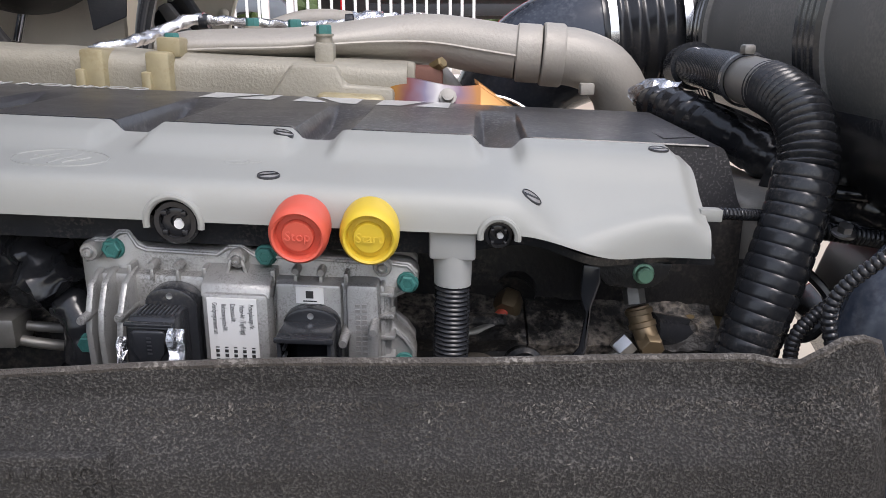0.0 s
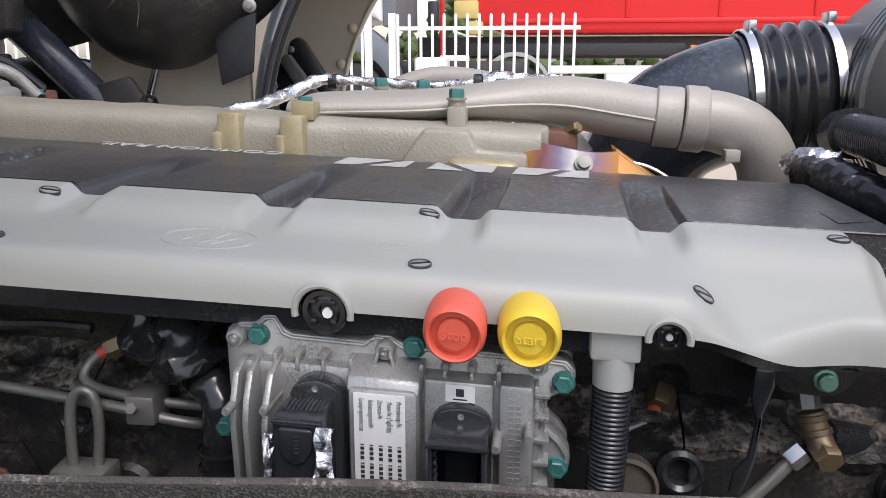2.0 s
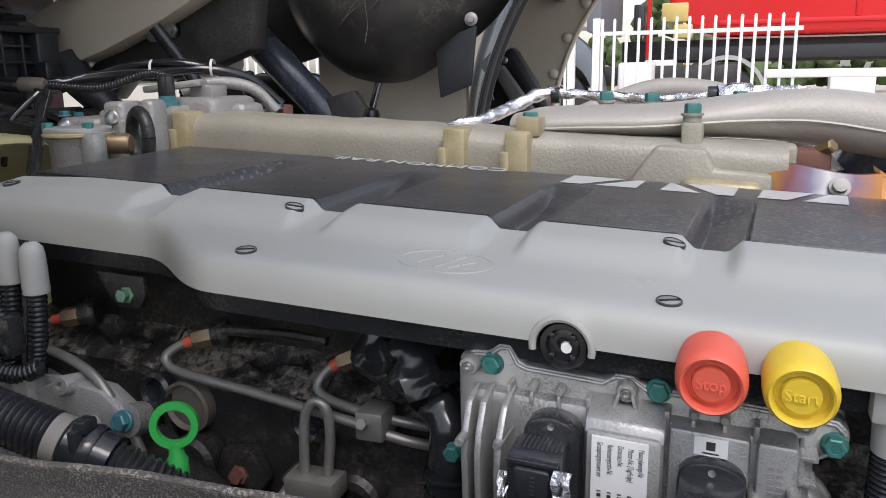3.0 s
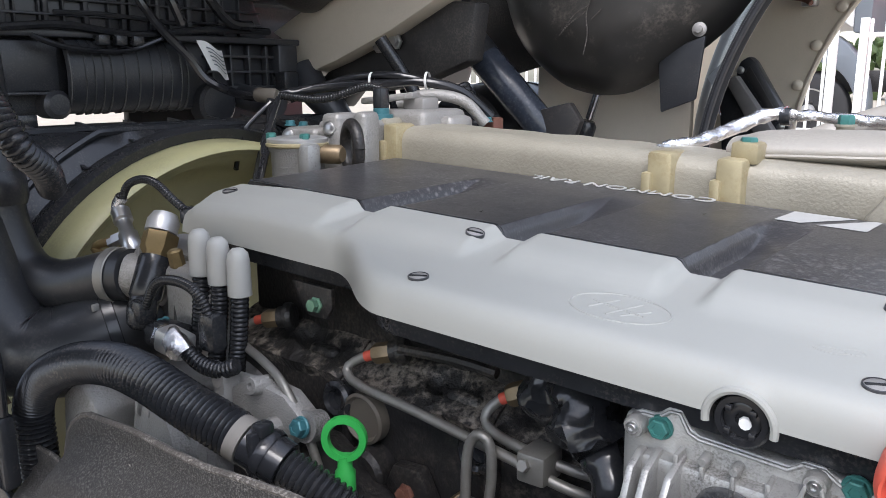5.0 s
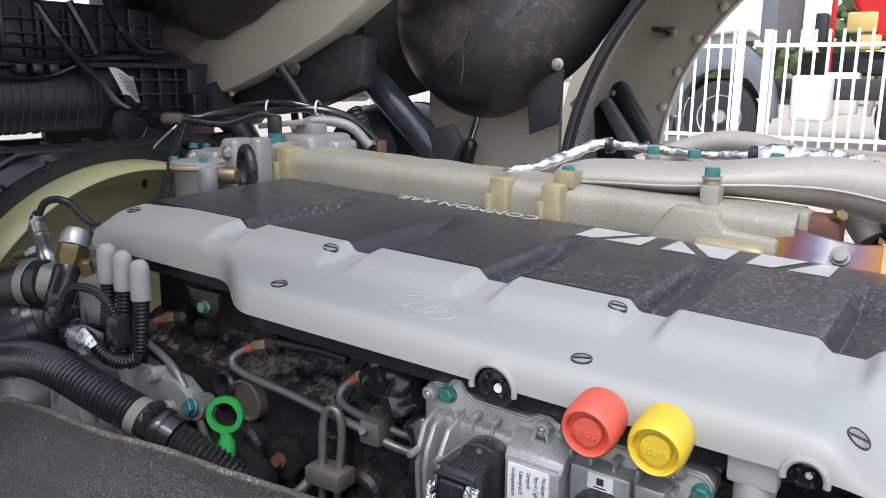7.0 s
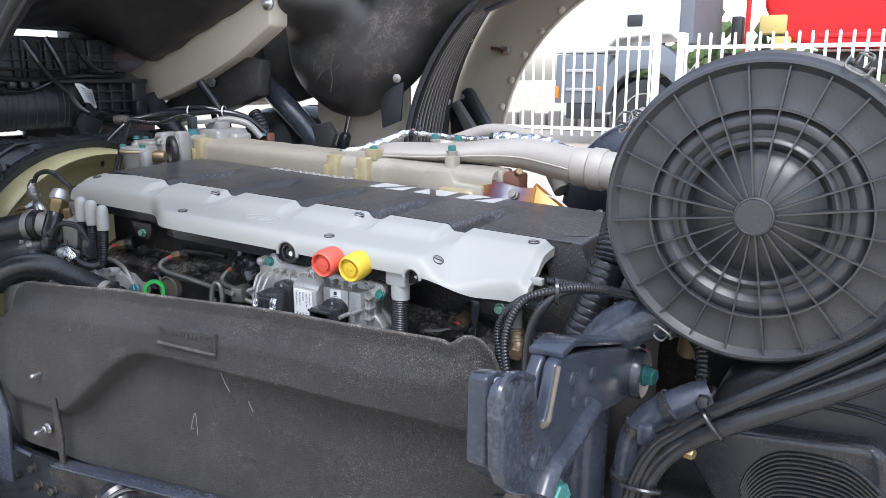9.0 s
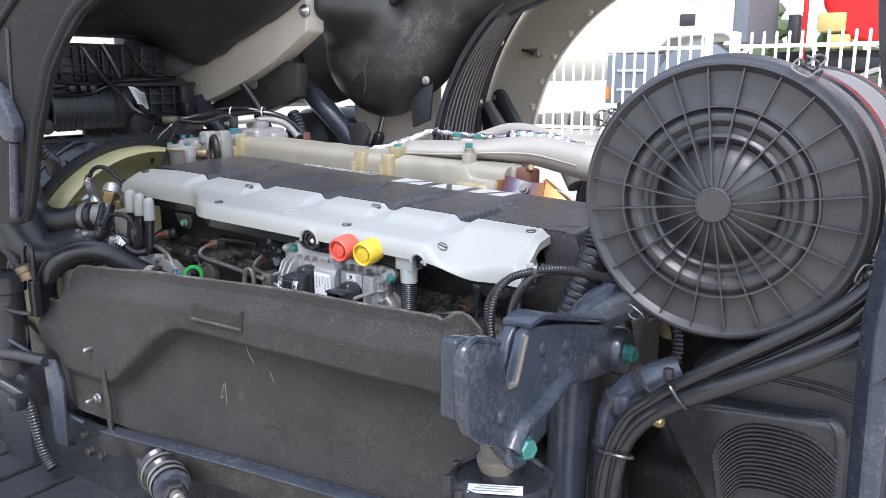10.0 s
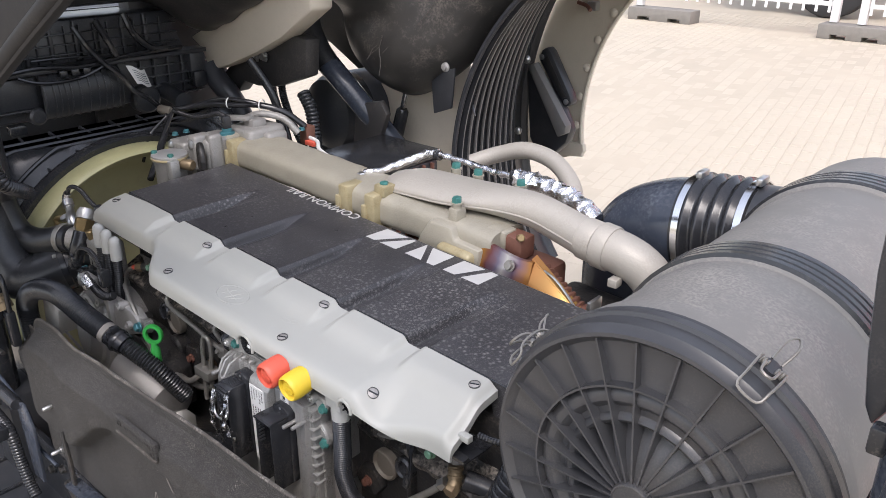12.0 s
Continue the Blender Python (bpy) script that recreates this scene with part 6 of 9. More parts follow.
for pts, r in (([(-1.285, 0.66, 1.405), (-1.28, 0.75, 1.412), (-1.28, 0.87, 1.402), (-1.28, 1.0, 1.415), (-1.28, 1.15, 1.418)], 0.006),
               ([(-1.28, 0.70, 1.395), (-1.27, 0.74, 1.380), (-1.27, 0.80, 1.374), (-1.275, 0.86, 1.378), (-1.27, 0.92, 1.40)], 0.0045),
               ([(-1.29, 0.86, 1.50), (-1.27, 0.88, 1.45), (-1.265, 0.91, 1.41), (-1.25, 0.95, 1.365), (-1.235, 0.97, 1.33), (-1.20, 0.99, 1.31), (-1.12, 0.975, 1.302), (-1.06, 0.96, 1.304)], 0.0075),
               ([(-1.29, 0.92, 1.51), (-1.27, 0.935, 1.46), (-1.265, 0.95, 1.42)], 0.009), ([(-1.29, 1.0, 1.52), (-1.27, 1.01, 1.47), (-1.268, 1.05, 1.43), (-1.27, 1.1, 1.425)], 0.009),
               ([(-1.285, 0.74, 1.43), (-1.275, 0.82, 1.43), (-1.275, 0.95, 1.422)], 0.004)):
    part("cable", tube(pts, r, 8), RUBBER, dw)
for y in (0.80, 0.83, 0.86):
    part("connector", soften(box(B(), -1.295, -1.27, y, y + 0.02, 1.383, 1.40), 0.003), BLACK, dw)
tg = thing("paper_tag", (-1.243, 0.985, 1.33), "crumpled white paper tag tied to a cable", "tag", eng=False)
part("paper", sheet(lambda u, v: (-1.247 + 0.012 * math.sin(3 * u + v), 0.962 + 0.050 * u + 0.020 * v, 1.395 - 0.050 * v - 0.018 * u + 0.003 * math.sin(7 * u)), 10, 10, (-0.0008, 0, 0)), PAPER, tg)
for k in range(5):
    part("print_bar", sheet(lambda u, v, k=k: (-1.2445 + 0.012 * math.sin(3 * (0.15 + 0.7 * u) + (0.2 + 0.14 * k)), 0.962 + 0.050 * (0.15 + 0.7 * u) + 0.020 * (0.2 + 0.14 * k + 0.05 * v), 1.395 - 0.050 * (0.2 + 0.14 * k + 0.05 * v) - 0.018 * (0.15 + 0.7 * u) + 0.003 * math.sin(7 * (0.15 + 0.7 * u))), 6, 1), TRUCKG, tg)

# ---- coolant hoses ----
h1 = thing("coolant_hose", (-1.0, 0.56, 1.05), "smooth black rubber coolant hose with a steel clamp", "hose", "coolant hoses", eng=False)
part("hose", tube([(-0.905, 0.606, 1.108), (-0.93, 0.596, 1.105), (-0.99, 0.564, 1.091), (-1.03, 0.541, 1.108), (-1.05, 0.53, 1.163), (-1.06, 0.53, 1.23), (-1.08, 0.535, 1.295), (-1.10, 0.54, 1.37)], 0.031, 20), HOSE, h1)
part("clamp", lathe(B(), [(0.0325, -0.007), (0.034, -0.006), (0.034, 0.006), (0.0325, 0.007)], (-0.925, 0.599, 1.1055), (1, 0.30, 0.06), 28, False), PIPE, h1, "steel worm clamp")
part("bulge", lathe(B(), [(0.0315, -0.02), (0.035, -0.01), (0.035, 0.01), (0.0315, 0.02)], (-1.055, 0.530, 1.205), (0.1, 0, -1), 24), HOSE, h1)
h2 = thing("coolant_hose", (-1.0, 0.52, 0.98), "wide fabric-textured rubber coolant hose", "hose", "coolant hoses", eng=False)
path = even(spline([(-0.925, 0.645, 1.046), (-0.945, 0.590, 1.034), (-0.97, 0.545, 1.018), (-1.0, 0.51, 1.026), (-1.03, 0.496, 1.070), (-1.06, 0.492, 1.14), (-1.09, 0.49, 1.24)], 0.006), 0.0035)
part("hose", sweep(B(), path, [0.054 + (0.0006 if i % 2 else 0) for i in range(len(path))], 24), HOSE, h2)
part("clamp", lathe(B(), [(0.0555, -0.007), (0.057, -0.006), (0.057, 0.006), (0.0555, 0.007)], (-0.942, 0.597, 1.036), (0.42, 0.9, 0.2), 30, False), BLACK, h2)
h3 = thing("corrugated_hose", (-0.7, 0.5, 0.9), "black corrugated hose arching over the pump", "hose", eng=False)
main = [(-0.955, 0.50, 0.86), (-0.958, 0.50, 0.92), (-0.955, 0.50, 0.970), (-0.915, 0.50, 1.012), (-0.85, 0.50, 1.042), (-0.78, 0.50, 1.058), (-0.72, 0.50, 1.058), (-0.66, 0.505, 1.043), (-0.604, 0.515, 1.026)]
part("hose", ribbed(main, 0.0222, 0.0060, 0.0042, 24), BLACK, h3)
part("cuff", tube([(-0.606, 0.514, 1.0265), (-0.595, 0.517, 1.022)], 0.0212, 22), CONC, h3, "pale worn cuff")
part("cuff", tube([(-0.594, 0.518, 1.022), (-0.560, 0.528, 1.006)], 0.0210, 22), BLACK, h3, "black plastic cuff")
part("tie", lathe(B(), [(0.0225, -0.005), (0.0238, 0), (0.0225, 0.005)], (-0.577, 0.523, 1.014), (0.034, 0.010, -0.016), 24, False), BLACK, h3)
part("tie_head", box(B(), -0.582, -0.568, 0.510, 0.526, 1.034, 1.046, 0.003), BLACK, h3)
part("tie_tail", box(B(), -0.579, -0.571, 0.502, 0.512, 1.000, 1.040, 0.002), BLACK, h3)
part("thin_hose", ribbed([(-0.566, 0.526, 1.009), (-0.53, 0.540, 0.988), (-0.495, 0.56, 0.955), (-0.47, 0.59, 0.90)], 0.0178, 0.006, 0.0028, 18), BLACK, h3)

# ---- water pump and thermostat castings ----
wp = thing("water_pump", (-0.8, 0.62, 0.80), "cast aluminium water pump and thermostat housing", "water pump", eng=False)
part("outlet", sweep(B(), spline([(-0.965, 0.645, 0.93), (-0.945, 0.650, 0.99), (-0.920, 0.660, 1.05), (-0.892, 0.668, 1.10), (-0.875, 0.672, 1.135)], 0.01), 1.0, 28, flat=[(0.050 - 0.0010 * i, 0.040 - 0.0006 * i) for i in range(len(spline([(-0.965, 0.645, 0.93), (-0.945, 0.650, 0.99), (-0.920, 0.660, 1.05), (-0.892, 0.668, 1.10), (-0.875, 0.672, 1.135)], 0.01)))]), ALUC, wp)
part("neck", tube([(-0.885, 0.640, 1.092), (-0.898, 0.616, 1.104), (-0.912, 0.604, 1.107)], 0.027, 20), ALUC, wp)
part("side_plate", soften(box(B(), -0.845, -0.77, 0.605, 0.66, 0.95, 1.13), 0.012, 3), ALUC, wp)
part("volute", lathe(B(), [(0.02, 0.075), (0.050, 0.072), (0.060, 0.06), (0.070, 0.052), (0.090, 0.046), (0.096, 0.034), (0.096, 0.0), (0.09, -0.05)], (-0.79, 0.62, 0.930), (-0.15, -1, 0.12), 48), ALUC, wp)
part("volute_step", lathe(B(), [(0.078, 0.045), (0.078, 0.058), (0.073, 0.062), (0.069, 0.058)], (-0.79, 0.62, 0.930), (-0.15, -1, 0.12), 48, False), ALUC, wp)
part("arm", soften(plate(B(), [(-0.72, 1.02), (-0.66, 1.045), (-0.615, 1.040), (-0.59, 1.022), (-0.60, 0.995), (-0.66, 0.97), (-0.70, 0.95)], 0.575, 0.60), 0.004), ALUC, wp)
part("lower_arm", soften(plate(B(), [(-0.74, 0.99), (-0.60, 0.985), (-0.52, 0.93), (-0.52, 0.84), (-0.74, 0.84)], 0.578, 0.64), 0.006), BLOCK, wp)
part("sensor_pad", soften(box(B(), -0.842, -0.792, 0.575, 0.62, 1.045, 1.068), 0.004), BLACK, wp)
part("foot", soften(plate(B(), [(-0.96, 0.90), (-0.945, 0.985), (-0.90, 0.995), (-0.87, 0.97), (-0.89, 0.90)], 0.53, 0.58), 0.006), ALUC, wp)
part("cast_rib", soften(box(B(), -0.705, -0.690, 0.565, 0.585, 0.96, 1.05), 0.003), ALUC, wp)
for k in range(8):
    part("cast_figure", box(B(), -0.865 + 0.010 * k, -0.859 + 0.010 * k, 0.535, 0.5385, 0.912 - 0.003 * k, 0.922 - 0.003 * k, 0.0006), ALUC, wp)
for k in range(6):
    part("cast_mark", box(B(), -0.952 + 0.0065 * k, -0.948 + 0.0065 * k, 0.560, 0.568, 1.012 + 0.012 * k, 1.020 + 0.012 * k, 0.0005), ALUC, wp)
part("riser", sweep(B(), spline([(-1.005, 0.62, 0.94), (-0.985, 0.62, 1.00), (-0.955, 0.625, 1.05), (-0.915, 0.632, 1.095), (-0.89, 0.64, 1.12)], 0.01), 0.034, 24), ALUC, wp)
for k in range(5):
    part("casting_rib", soften(plate(B(), [(0.565, 0.955), (0.552, 0.975), (0.556, 1.000), (0.580, 1.015)], -0.835 + 0.022 * k, -0.830 + 0.022 * k, "x"), 0.001), ALUC, wp)
for x, z in ((-0.700, 1.035), (-0.650, 1.040), (-0.625, 1.005), (-0.745, 1.015)):
    part("lug", lathe(B(), [(0.0095, 0), (0.0095, 0.020), (0.008, 0.023), (0.004, 0.023), (0.0035, 0.018), (0, 0.018)], (x, 0.588, z), (0, -1, 0.2), 18), ALUC, wp)
part("web", soften(plate(B(), [(-0.76, 0.97), (-0.745, 1.02), (-0.70, 1.042), (-0.64, 1.045), (-0.61, 1.02), (-0.66, 0.99), (-0.70, 0.965)], 0.586, 0.592), 0.002), ALUC, wp)
for x, y, z in ((-0.590, 0.575, 1.016), (-0.812, 0.585, 1.069)):
    hexbolt("pump_bolt", (x, y, z), (0, -1, 0.25), 0.0086, TEALB, "blue-green bolt in the pump casting", group="pump bolts", eng=False)
part("bolt_boss", lathe(B(), [(0.015, 0), (0.015, 0.02)], (-0.590, 0.598, 1.01), (0, -1, 0.25), 18), ALU, wp)
sn = thing("level_sensor", (-0.865, 0.61, 1.05), "black cylindrical sensor in a brass fitting", "sensor", eng=False)
ax = Vector((0.022, -0.055, -0.10)).normalized()
part("dome", lathe(B(), [(0.0, -0.022), (0.014, -0.021), (0.0185, -0.012), (0.0185, 0.002)], (-0.874, 0.628, 1.160), ax, 24), RIM, sn, "dull silver cap")
part("brass_hex", lathe(B(), [(0.0205, 0), (0.0205, 0.018), (0.016, 0.024), (0.016, 0.03)], (-0.874, 0.628, 1.156), ax, 6), BRASS, sn)
part("barrel", lathe(B(), [(0.0175, 0.028), (0.0185, 0.032), (0.0185, 0.075), (0.016, 0.078), (0.017, 0.092), (0.0125, 0.108), (0.008, 0.112)], (-0.874, 0.628, 1.156), ax, 24), BLACK, sn)
part("knuckle", soften(box(B(), -0.862, -0.838, 0.570, 0.594, 1.066, 1.094), 0.006), BLACK, sn)
part("cable", ribbed([(-0.842, 0.580, 1.086), (-0.815, 0.580, 1.118), (-0.78, 0.583, 1.124), (-0.745, 0.580, 1.118), (-0.727, 0.580, 1.098), (-0.722, 0.582, 1.07)], 0.0058, 0.0042, 0.0012, 10), RUBBER, sn)
part("plug", soften(box(B(), -0.738, -0.712, 0.572, 0.592, 1.060, 1.10), 0.005), BLACK, sn)
vt = thing("vent_fitting", (-0.95, 0.63, 1.10), "silver and brass vent fitting with a thin ribbed cable", "fitting", eng=False)
part("body", lathe(B(), [(0.009, 0), (0.012, 0.006), (0.012, 0.03), (0.009, 0.034), (0.009, 0.05), (0.012, 0.052), (0.012, 0.068)], (-0.925, 0.622, 1.128), (-0.055, 0.018, 0.048), 16), STEEL, vt)
part("tee", lathe(B(), [(0.010, -0.004), (0.010, 0.018), (0.0075, 0.020), (0.0075, 0.026)], (-0.945, 0.628, 1.146), (-0.7, -0.4, -0.35), 6), STEEL, vt)
part("brass_pipe", tube([(-0.965, 0.620, 1.138), (-0.985, 0.615, 1.134), (-0.995, 0.612, 1.126), (-0.975, 0.612, 1.120), (-0.945, 0.615, 1.122)], 0.0055, 10), BRASS, vt)
part("nut", lathe(B(), [(0.0095, 0), (0.0095, 0.022)], (-0.948, 0.616, 1.1225), (1, 0.1, 0.06), 6), STEEL, vt)
part("elbow", foil_line([(-0.968, 0.635, 1.165), (-0.978, 0.638, 1.176), (-0.972, 0.640, 1.190)], 0.008, 3), FOIL, vt)
part("cable", ribbed([(-0.972, 0.640, 1.186), (-0.955, 0.64, 1.206), (-0.925, 0.64, 1.215), (-0.895, 0.64, 1.212), (-0.868, 0.642, 1.196), (-0.848, 0.65, 1.180), (-0.835, 0.66, 1.172)], 0.0052, 0.004, 0.001, 10), RUBBER, vt)
part("plug", soften(box(B(), -0.858, -0.838, 0.642, 0.660, 1.168, 1.188), 0.003), BLACK, vt)
part("small_nut", lathe(B(), [(0.0085, 0), (0.0085, 0.018), (0.006, 0.02)], (-0.826, 0.615, 1.128), (0, -0.2, 1), 6), BRASS, vt)
part("drop_pipe", tube([(-0.826, 0.615, 1.13), (-0.824, 0.608, 1.07), (-0.822, 0.606, 1.0)], 0.0045, 8), BLACK, vt)
# three capped cable risers
for k, (x, y, zt) in enumerate(((-0.777, 0.610, 1.177), (-0.746, 0.610, 1.172), (-0.715, 0.611, 1.164))):
    ob = thing("riser_cap", (x, y, 1.0), "light grey plastic cap on a black ribbed cable sleeve", "cable cap", "capped risers", eng=False)
    part("cap", lathe(B(), [(0.0, 0), (0.006, -0.0012), (0.0105, -0.006), (0.0118, -0.014), (0.0125, -0.050), (0.0108, -0.051)], (x, y, zt), (0, 0, 1), 24), GREY2, ob)
    part("sleeve", ribbed([(x, y, zt - 0.048), (x - 0.004, y - 0.001, zt - 0.09), (x - 0.012, y - 0.002, zt - 0.14), (x - 0.016, y - 0.002, zt - 0.19)], 0.0098, 0.005, 0.0014, 12), BLACK, ob)
cn = thing("grey_connector", (-0.757, 0.565, 1.04), "clear grey cable connector with foil tape", "connector", eng=False)
part("housing", soften(box(B(), -0.785, -0.748, 0.552, 0.578, 1.052, 1.078, m=pose(0, 0, 0, 0, 14, 10)), 0.005), RIM, cn)
part("foil", foil_line([(-0.79, 0.565, 1.066), (-0.765, 0.562, 1.070), (-0.745, 0.562, 1.058)], 0.012, 8), FOIL, cn)
part("cable", ribbed([(-0.748, 0.565, 1.060), (-0.725, 0.566, 1.050), (-0.70, 0.570, 1.048), (-0.682, 0.576, 1.055)], 0.009, 0.005, 0.0014, 12), RUBBER, cn)
part("lead", soften(box(B(), -0.815, -0.785, 0.570, 0.590, 1.062, 1.078), 0.004), BLACK, cn)

# ---- oil filter housing and dark filler low beside the block ----
oc = thing("oil_cooler", (-0.45, 0.60, 0.45), "dark filler beside the block with an aluminium oil filter housing", "oil cooler", eng=False)
# added dark box, keeps bright ground from showing beside the block
part("side_filler", soften(box(B(), -0.80, 0.24, 0.585, 0.70, 0.42, 0.80), 0.02, 3), BLOCK, oc)
part("filter_housing", lathe(B(), [(0.02, 0), (0.045, 0.004), (0.056, 0.018), (0.058, 0.06), (0.062, 0.066), (0.062, 0.085), (0.056, 0.09), (0.052, 0.16)], (-0.50, 0.575, 0.875), (-1, 0.02, 0.12), 36), ALUD, oc, "cast aluminium filter housing")
part("cooler_pipe", tube([(-0.42, 0.56, 0.83), (-0.36, 0.55, 0.87), (-0.30, 0.56, 0.86), (-0.24, 0.58, 0.80)], 0.022, 16), BLACK, oc)
part("union", lathe(B(), [(0.020, 0), (0.020, 0.02), (0.025, 0.022), (0.025, 0.04), (0.019, 0.044)], (-0.455, 0.56, 0.865), (0.7, -0.2, 0.35), 8), PIPE, oc)
for k in range(4):
    part("braided_hose", tube([(-0.44 + 0.012 * k, 0.545, 0.88), (-0.40 + 0.012 * k, 0.535, 0.905 - 0.008 * k), (-0.36 + 0.014 * k, 0.54, 0.895 - 0.01 * k), (-0.33 + 0.015 * k, 0.56, 0.85)], 0.0055, 8), PIPE, oc)

# ---- dipstick ----
dsx, dsy, dsz = -0.533, 0.573, 1.022
ds = thing("dipstick", (dsx, dsy, 0.88), "bright green plastic dipstick handle with a ring grip", "dipstick", eng=False)
part("ring", lathe(B(), [(0.0203, -0.0038), (0.0212, 0), (0.0203, 0.0038), (0.0143, 0.0038), (0.0135, 0), (0.0143, -0.0038), (0.0203, -0.0038)], (dsx, dsy, dsz), (0.55, -1, 0.1), 40, False), GREEN, ds)
part("stem", lathe(B(), [(0.0065, 0.002), (0.007, -0.010), (0.0092, -0.013), (0.0092, -0.066), (0.008, -0.068)], (dsx, dsy, dsz - 0.018), (0, 0, 1), 24), GREEN, ds)
part("guide_tube", tube([(dsx, dsy, dsz - 0.088), (dsx + 0.002, dsy + 0.002, 0.86), (dsx + 0.03, dsy + 0.04, 0.75)], 0.0085, 12), BLACK, ds, "black guide tube")

# ---- fuel lines ----
def nut(parent, at, axis, r=0.012, m_=BRONZE):
    part("union_nut", lathe(B(), [(r * 0.8, -0.004), (r, 0), (r, 0.016), (r * 0.8, 0.019)], at, axis, 6), m_, parent)


fl = thing("fuel_line", (-0.72, 0.66, 0.95), "steel fuel line with a bronze union and red tip", "fuel line", "fuel lines", eng=False)
part("pipe", tube([(-0.737, 0.665, 1.072), (-0.752, 0.659, 1.068), (-0.763, 0.650, 1.058), (-0.752, 0.638, 1.050), (-0.716, 0.618, 1.054), (-0.672, 0.600, 1.056), (-0.630, 0.586, 1.050), (-0.606, 0.583, 1.027), (-0.588, 0.582, 1.002), (-0.57, 0.585, 0.95)], 0.0046, 10), PIPE, fl)
part("red_tip", tube([(-0.752, 0.659, 1.068), (-0.738, 0.665, 1.072)], 0.0053, 10), REDC, fl)
nut(fl, (-0.739, 0.664, 1.071), (0.9, 0.45, 0.15), 0.0105)
part("collar", lathe(B(), [(0.012, -0.004), (0.012, 0.004), (0.016, 0.005), (0.016, 0.010), (0.013, 0.014)], (-0.722, 0.672, 1.074), (0.9, 0.45, 0.15), 18), BLOCK, fl)
fl = thing("fuel_line", (-0.5, 0.65, 0.95), "long steel fuel line clamped beside its neighbour", "fuel line", "fuel lines", eng=False)
part("pipe", tube([(-0.568, 0.660, 1.069), (-0.586, 0.655, 1.062), (-0.600, 0.649, 1.052), (-0.596, 0.644, 1.044), (-0.575, 0.640, 1.039), (-0.504, 0.636, 1.033), (-0.438, 0.632, 1.026), (-0.389, 0.629, 1.021), (-0.345, 0.630, 1.012), (-0.29, 0.662, 0.99), (-0.24, 0.68, 0.96)], 0.0047, 10), PIPE, fl)
part("red_tip", tube([(-0.583, 0.656, 1.063), (-0.568, 0.660, 1.069)], 0.0054, 10), REDC, fl)
nut(fl, (-0.571, 0.659, 1.068), (0.9, 0.4, 0.2), 0.0105)
part("collar", lathe(B(), [(0.012, -0.004), (0.012, 0.003), (0.015, 0.004), (0.015, 0.009), (0.012, 0.013)], (-0.554, 0.667, 1.072), (0.9, 0.4, 0.2), 18), BLOCK, fl)
fl = thing("fuel_line", (-0.4, 0.65, 0.95), "short bent steel fuel line with a red tip", "fuel line", "fuel lines", eng=False)
part("pipe", tube([(-0.416, 0.665, 1.062), (-0.428, 0.660, 1.055), (-0.437, 0.654, 1.044), (-0.433, 0.648, 1.035), (-0.416, 0.644, 1.030), (-0.385, 0.640, 1.027), (-0.345, 0.642, 1.022), (-0.29, 0.672, 1.005), (-0.24, 0.69, 0.99)], 0.0047, 10), PIPE, fl)
part("red_tip", tube([(-0.427, 0.661, 1.056), (-0.416, 0.665, 1.062)], 0.0054, 10), REDC, fl)
nut(fl, (-0.418, 0.664, 1.061), (0.85, 0.4, 0.35), 0.0105)
part("pipe_clamp", soften(box(B(), -0.383, -0.357, 0.616, 0.648, 1.012, 1.038), 0.003), PIPE, fl, "steel pipe clamp")
part("clamp_bolt", lathe(B(), [(0.005, 0), (0.005, 0.006)], (-0.374, 0.616, 1.028), (0, -1, 0.4), 6), PIPE, fl)
fl = thing("return_line", (-0.45, 0.63, 0.87), "hairpin pair of steel return lines in a clamp", "fuel line", eng=False)
part("pipe", tube([(-0.433, 0.612, 0.90), (-0.432, 0.614, 0.96), (-0.432, 0.616, 1.006), (-0.430, 0.617, 1.028), (-0.424, 0.618, 1.039), (-0.416, 0.618, 1.041), (-0.410, 0.619, 1.033), (-0.408, 0.619, 1.006), (-0.412, 0.616, 0.96), (-0.414, 0.616, 0.90)], 0.0046, 10), PIPE, fl)
part("pipe_clamp", soften(box(B(), -0.446, -0.398, 0.600, 0.630, 0.955, 0.975), 0.003), PIPE, fl)
fl = thing("fuel_line", (0.03, 0.66, 0.99), "thin steel fuel line entering the head beside the riser", "fuel line", "fuel lines", eng=False)
part("pipe", tube([(0.060, 0.688, 1.024), (0.045, 0.672, 1.012), (0.01, 0.66, 1.006), (-0.05, 0.66, 1.004)], 0.0045, 10), PIPE, fl)
part("red_tip", tube([(0.050, 0.678, 1.017), (0.060, 0.688, 1.024)], 0.0053, 10), REDC, fl)
nut(fl, (0.058, 0.684, 1.023), (0.3, 0.9, 0.4), 0.013)
part("collar", lathe(B(), [(0.02, 0), (0.02, 0.012)], (0.066, 0.70, 1.033), (0.3, 0.9, 0.4), 18), BLOCK, fl)
lo = thing("lower_pipework", (-0.5, 0.62, 0.86), "dark steel pipes and unions low beside the block", "pipes", eng=False)
part("pipe", tube([(-0.60, 0.60, 0.95), (-0.56, 0.605, 0.925), (-0.50, 0.61, 0.915), (-0.47, 0.615, 0.93), (-0.455, 0.64, 0.955)], 0.006, 10), PIPE, lo)
part("pipe", tube([(-0.60, 0.615, 0.935), (-0.55, 0.62, 0.905), (-0.49, 0.625, 0.90), (-0.44, 0.63, 0.91)], 0.006, 10), PIPE, lo)
nut(lo, (-0.60, 0.60, 0.95), (-0.8, 0, 0.5), 0.011)
nut(lo, (-0.46, 0.635, 0.948), (0.5, 0.6, 0.5), 0.012)
